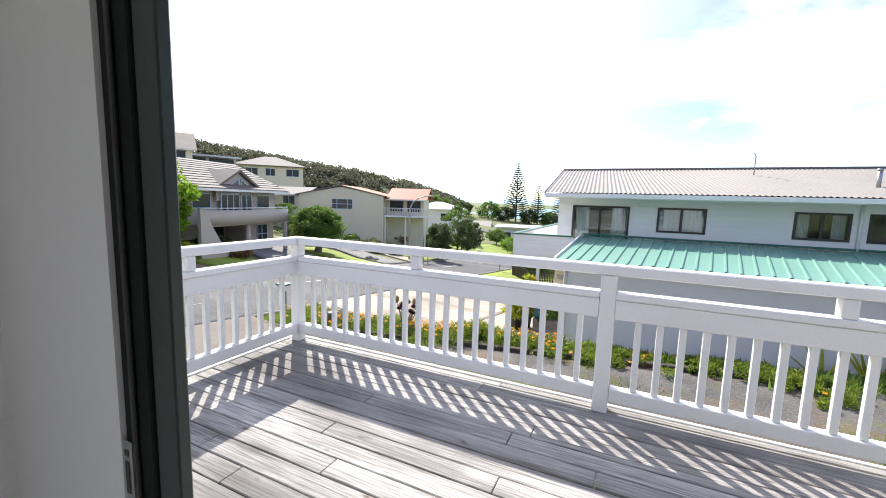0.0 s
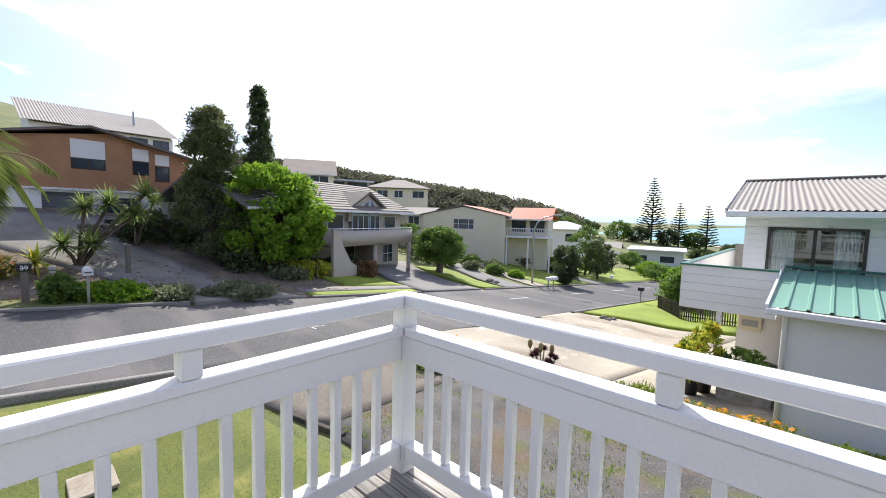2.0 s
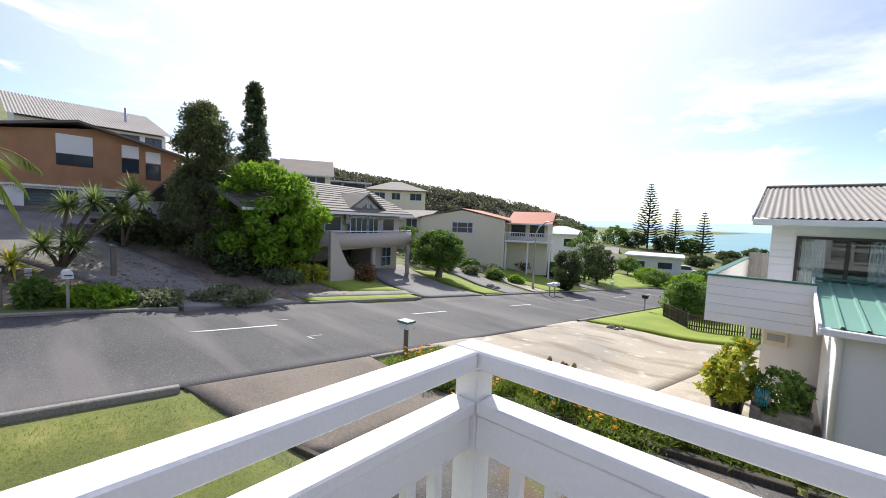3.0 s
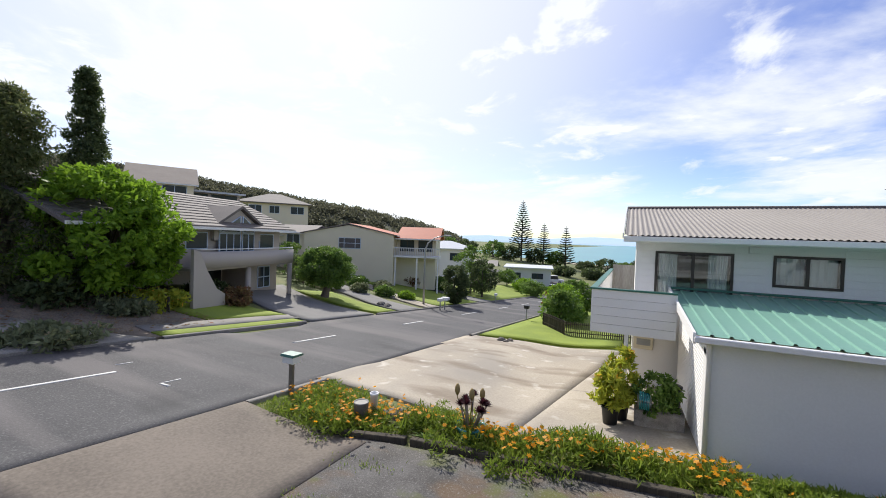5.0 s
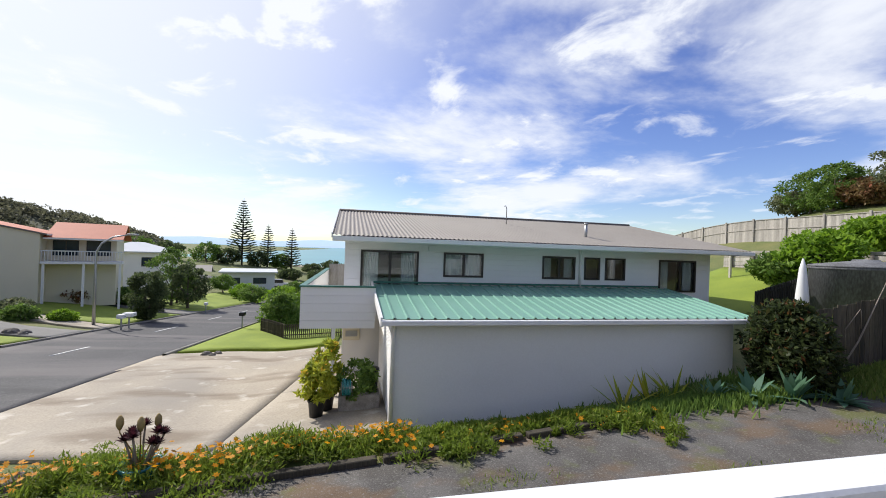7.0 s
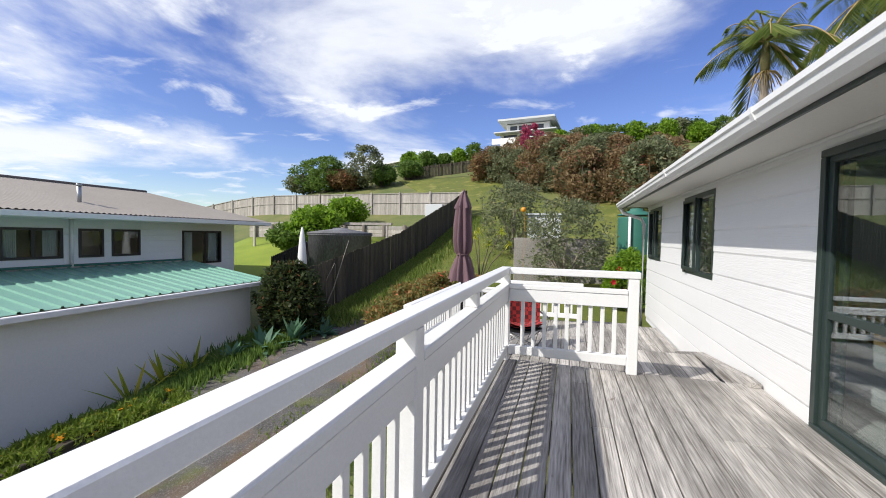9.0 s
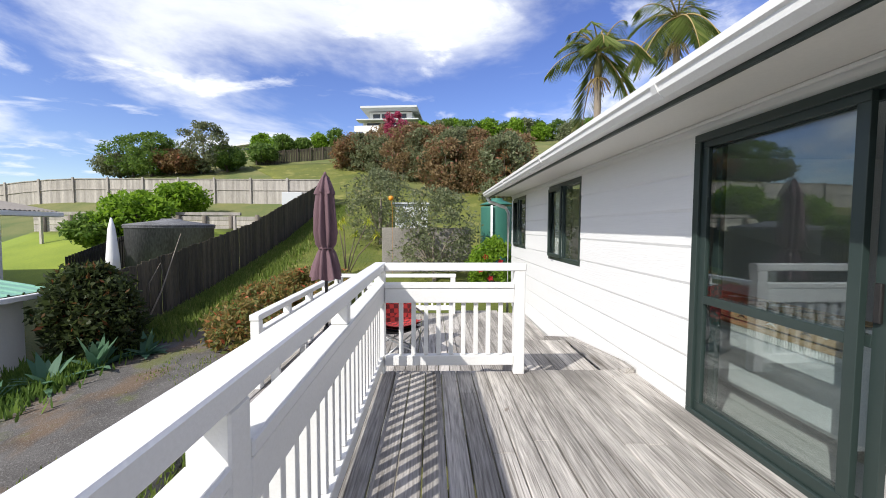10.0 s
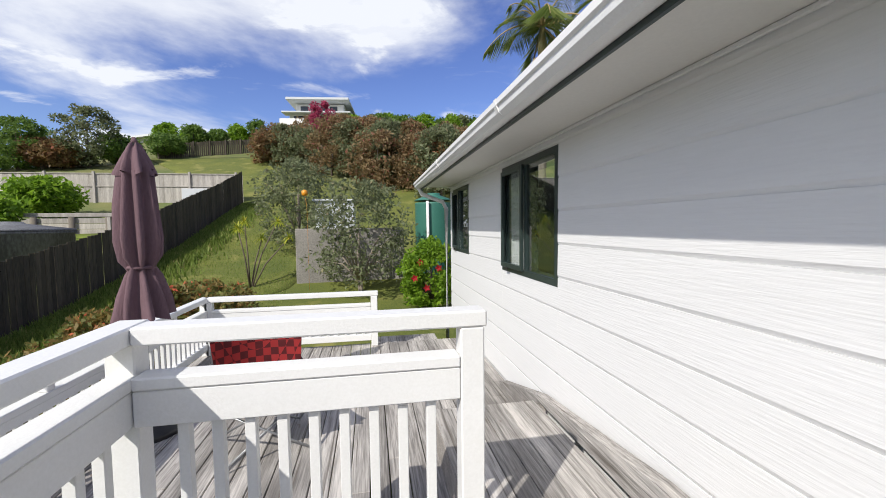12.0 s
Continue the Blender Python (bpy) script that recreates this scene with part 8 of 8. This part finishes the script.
for i in range(14):
    x = 1.0 + 0.13 * i
    bm = bmesh.new()
    prism(bm, [(x, 0.685), (x + 0.05, 0.72), (x + 0.1, 0.685), (x + 0.05, 0.70)] if i % 2 else [(x, 0.735), (x + 0.05, 0.70), (x + 0.1, 0.735), (x + 0.05, 0.76)], 0.6355, 0.6372, "y")
    part("motif", bm, M_TANDARK if i % 3 else M_WHITE, cloth)
for i in range(9):
    x = 1.05 + 0.2 * i
    bm = bmesh.new()
    prism(bm, [(x, 0.44), (x + 0.07, 0.50), (x + 0.14, 0.44), (x + 0.1, 0.56), (x + 0.04, 0.56)], 0.8155, 0.8172, "z")
    part("motif", bm, M_TANDARK if i % 2 else M_WHITE, cloth)
fr = bmesh.new()
for i in range(90):
    x = 0.96 + 1.83 * i / 89
    box(fr, (x, 0.627, 0.57), (x + 0.008, 0.633, 0.62))
part("fringe", fr, M_WHITE, th, "white tasselled fringe")["kind"] = "stuff"

# ---- back garden structures ----
bm = bmesh.new()
box(bm, (13.55, 1.55, -1.2), (13.8, 4.85, 1.35), 0.02)
solid("concrete_wall", bm, M_OLDCONC, "stained grey concrete wall behind the bushes", "wall")
sh = thing("garden_shed", "small pale metal shed behind the bushes", "shed", at(17.3, 4.6))
gz = ground_z(17.3, 4.6)
for i in range(9):
    bm = bmesh.new()
    box(bm, (16.6, 3.2 + i * 0.16, gz - 0.2), (16.64, 3.35 + i * 0.16, gz + 1.9), 0.01)
    part("panel", bm, M_PALEROOF, sh)
bm = bmesh.new()
box(bm, (16.66, 3.2, gz - 0.2), (18.0, 4.64, gz + 1.88))
part("body", bm, M_PALEROOF, sh)
bm = bmesh.new()
box(bm, (16.5, 3.1, gz + 1.9), (18.1, 4.74, gz + 1.97), 0.01)
part("roof", bm, M_PALEROOF, sh)
tk = thing("water_tank", "dark green corrugated rainwater tank beside the house", "water tank", (14.4, 0.45, -1.0))
bm = bmesh.new()
lathe(bm, [(0.62 + (0.022 if i % 2 else 0.0), -0.9 + i * 0.055) for i in range(57)], (14.4, 0.45, 0), 36)
part("body", bm, M_GREENTRIM, tk)
bm = bmesh.new()
lathe(bm, [(0.66, 2.24), (0.64, 2.28), (0.22, 2.44), (0.22, 2.5), (0.05, 2.52)], (14.4, 0.45, 0), 36)
part("lid", bm, M_GREENTRIM, tk)
bm = bmesh.new()
tube(bm, [(13.72, 0.75, 2.2), (13.7, 0.75, 0.8), (13.7, 0.75, -0.9)], 0.045, 8)
part("pipe", bm, M_WHITE, tk)
fl = bmesh.new()
tube(fl, [(13.0, 4.4, -0.7), (13.0, 4.4, 2.0), (13.0, 4.45, 2.35)], 0.004, 5)
lathe(fl, [(0.03, 0.0), (0.085, 0.03), (0.09, 0.14), (0.03, 0.18)], (13.0, 4.45, 2.3), 12)
solid("garden_ornament", fl, mat("orange_glass", (0.8, 0.32, 0.02), 0.4), "orange cup ornament on a thin rod", "ornament")
L_REDPETAL = leaf_mat("red_petals", (0.42, 0.02, 0.03), (0.55, 0.04, 0.05))
# hibiscus flowers
for i, (dx, dy, dz) in enumerate(((-0.6, 0.35, 1.25), (-0.65, -0.1, 1.1), (-0.55, 0.5, 0.85), (-0.6, 0.2, 0.6))):
    P, U, V = [], [], []
    c = Vector((11.3 + dx, 1.03 + dy, ground_z(11.3, 1.03) + dz))
    for k in range(5):
        d = Vector((-0.3, math.cos(k * 1.257), math.sin(k * 1.257))).normalized()
        P.append(c + d * 0.05)
        U.append(d * 0.055)
        V.append(d.cross(Vector((1, 0, 0))) * 0.04)
    tagged(new("hibiscus_flower", quads("hibiscus_flower", np.array(P), np.array(U), np.array(V), L_REDPETAL)), "red hibiscus flower on the bush", "flower", "hibiscus flowers")
# neighbour's yard
tk = thing("water_tank", "old round concrete water tank in the next yard", "water tank", at(15.6, 14.35))
gz = ground_z(15.6, 13.8)
bm = bmesh.new()
lathe(bm, [(1.55, gz - 0.2), (1.55, 1.28), (1.6, 1.3), (1.6, 1.38)], (15.6, 13.8, 0), 32)
M_TANK = mat("stained_tank_concrete", (0.20, 0.205, 0.215), 0.9, (0.09, 0.09, 0.095), 1.2, 20, 0.5, amount=0.9, stretch=(1, 1, 0.35))
part("body", bm, M_TANK, tk)
bm = bmesh.new()
lathe(bm, [(1.62, 1.381), (1.58, 1.45), (0.4, 1.62), (0.35, 1.68), (0.05, 1.69)], (15.6, 13.8, 0), 32)
part("lid", bm, M_TANK, tk)
um2 = thing("parasol", "closed white parasol in the next yard", "parasol", at(10.6, 12.67))
gz = ground_z(10.6, 12.3)
bm = bmesh.new()
tube(bm, [(10.6, 12.3, gz), (10.6, 12.3, 1.62)], 0.025, 8)
part("pole", bm, M_GALV, um2)
bm = bmesh.new()
lathe(bm, [(0.02, 1.62), (0.09, 1.3), (0.16, 0.5), (0.2, -0.25), (0.17, -0.27)][::-1], (10.6, 12.3, 0), 14)
part("canopy", bm, M_WHITE, um2)
rw = thing("retaining_wall", "pale timber retaining wall with round posts", "wall", at(20.6, 18))
for i in range(5):
    bm = bmesh.new()
    zz = 0.72 + i * 0.24
    box(bm, (20.6, 12.2, zz), (20.68, 24.2, zz + 0.225), 0.01)
    part("plank", bm, M_GREYFENCE, rw)
for i in range(9):
    bm = bmesh.new()
    y = 12.4 + 1.4 * i
    tube(bm, [(20.52, y, -0.6), (20.52, y, 2.0)], 0.11, 10)
    part("post", bm, M_LOG, rw)
pg = thing("pergola", "weathered timber pergola beam over the yard", "pergola", at(18.5, 16))
bm = bmesh.new()
box(bm, (18.4, 12.3, 1.9), (18.55, 22.3, 2.05), 0.01)
part("beam", bm, M_GREYFENCE, pg)
for y in (12.6, 17.1, 21.8):
    bm = bmesh.new()
    box(bm, (18.42, y - 0.06, ground_z(18.5, y)), (18.53, y + 0.06, 1.898), 0.008)
    part("post", bm, M_GREYFENCE, pg)
bm = bmesh.new()
box(bm, (24.9, 11.4, ground_z(24.9, 12)), (25.6, 12.7, ground_z(24.9, 12) + 1.1), 0.02)
solid("garden_box", bm, M_PALEROOF, "pale ribbed metal garden box by the fence", "box")
# bare stick leaning on the fence
bm = bmesh.new()
tube(bm, [(8.9, 10.3, -1.3), (9.6, 10.28, -0.4), (10.5, 10.27, 1.15)], [0.025, 0.02, 0.01], 6)
tube(bm, [(9.3, 10.35, -0.8), (9.2, 10.3, -0.1), (9.5, 10.2, 0.4)], [0.018, 0.014, 0.006], 5)
tube(bm, [(9.8, 10.36, -0.1), (9.7, 10.3, 0.35)], [0.014, 0.005], 5)
solid("dead_branch", bm, M_PALEBARK, "bare dead branch leaning on the paling fence", "branch")
# inspection lid on the lawn
bm = bmesh.new()
b = at(-8.4, 2.6, 0.03)
box(bm, (b[0] - 0.3, b[1] - 0.25, b[2]), (b[0] + 0.3, b[1] + 0.25, b[2] + 0.05), 0.01)
solid("inspection_lid", bm, M_CONCRETE, "pale concrete inspection lid in the lawn", "lid")
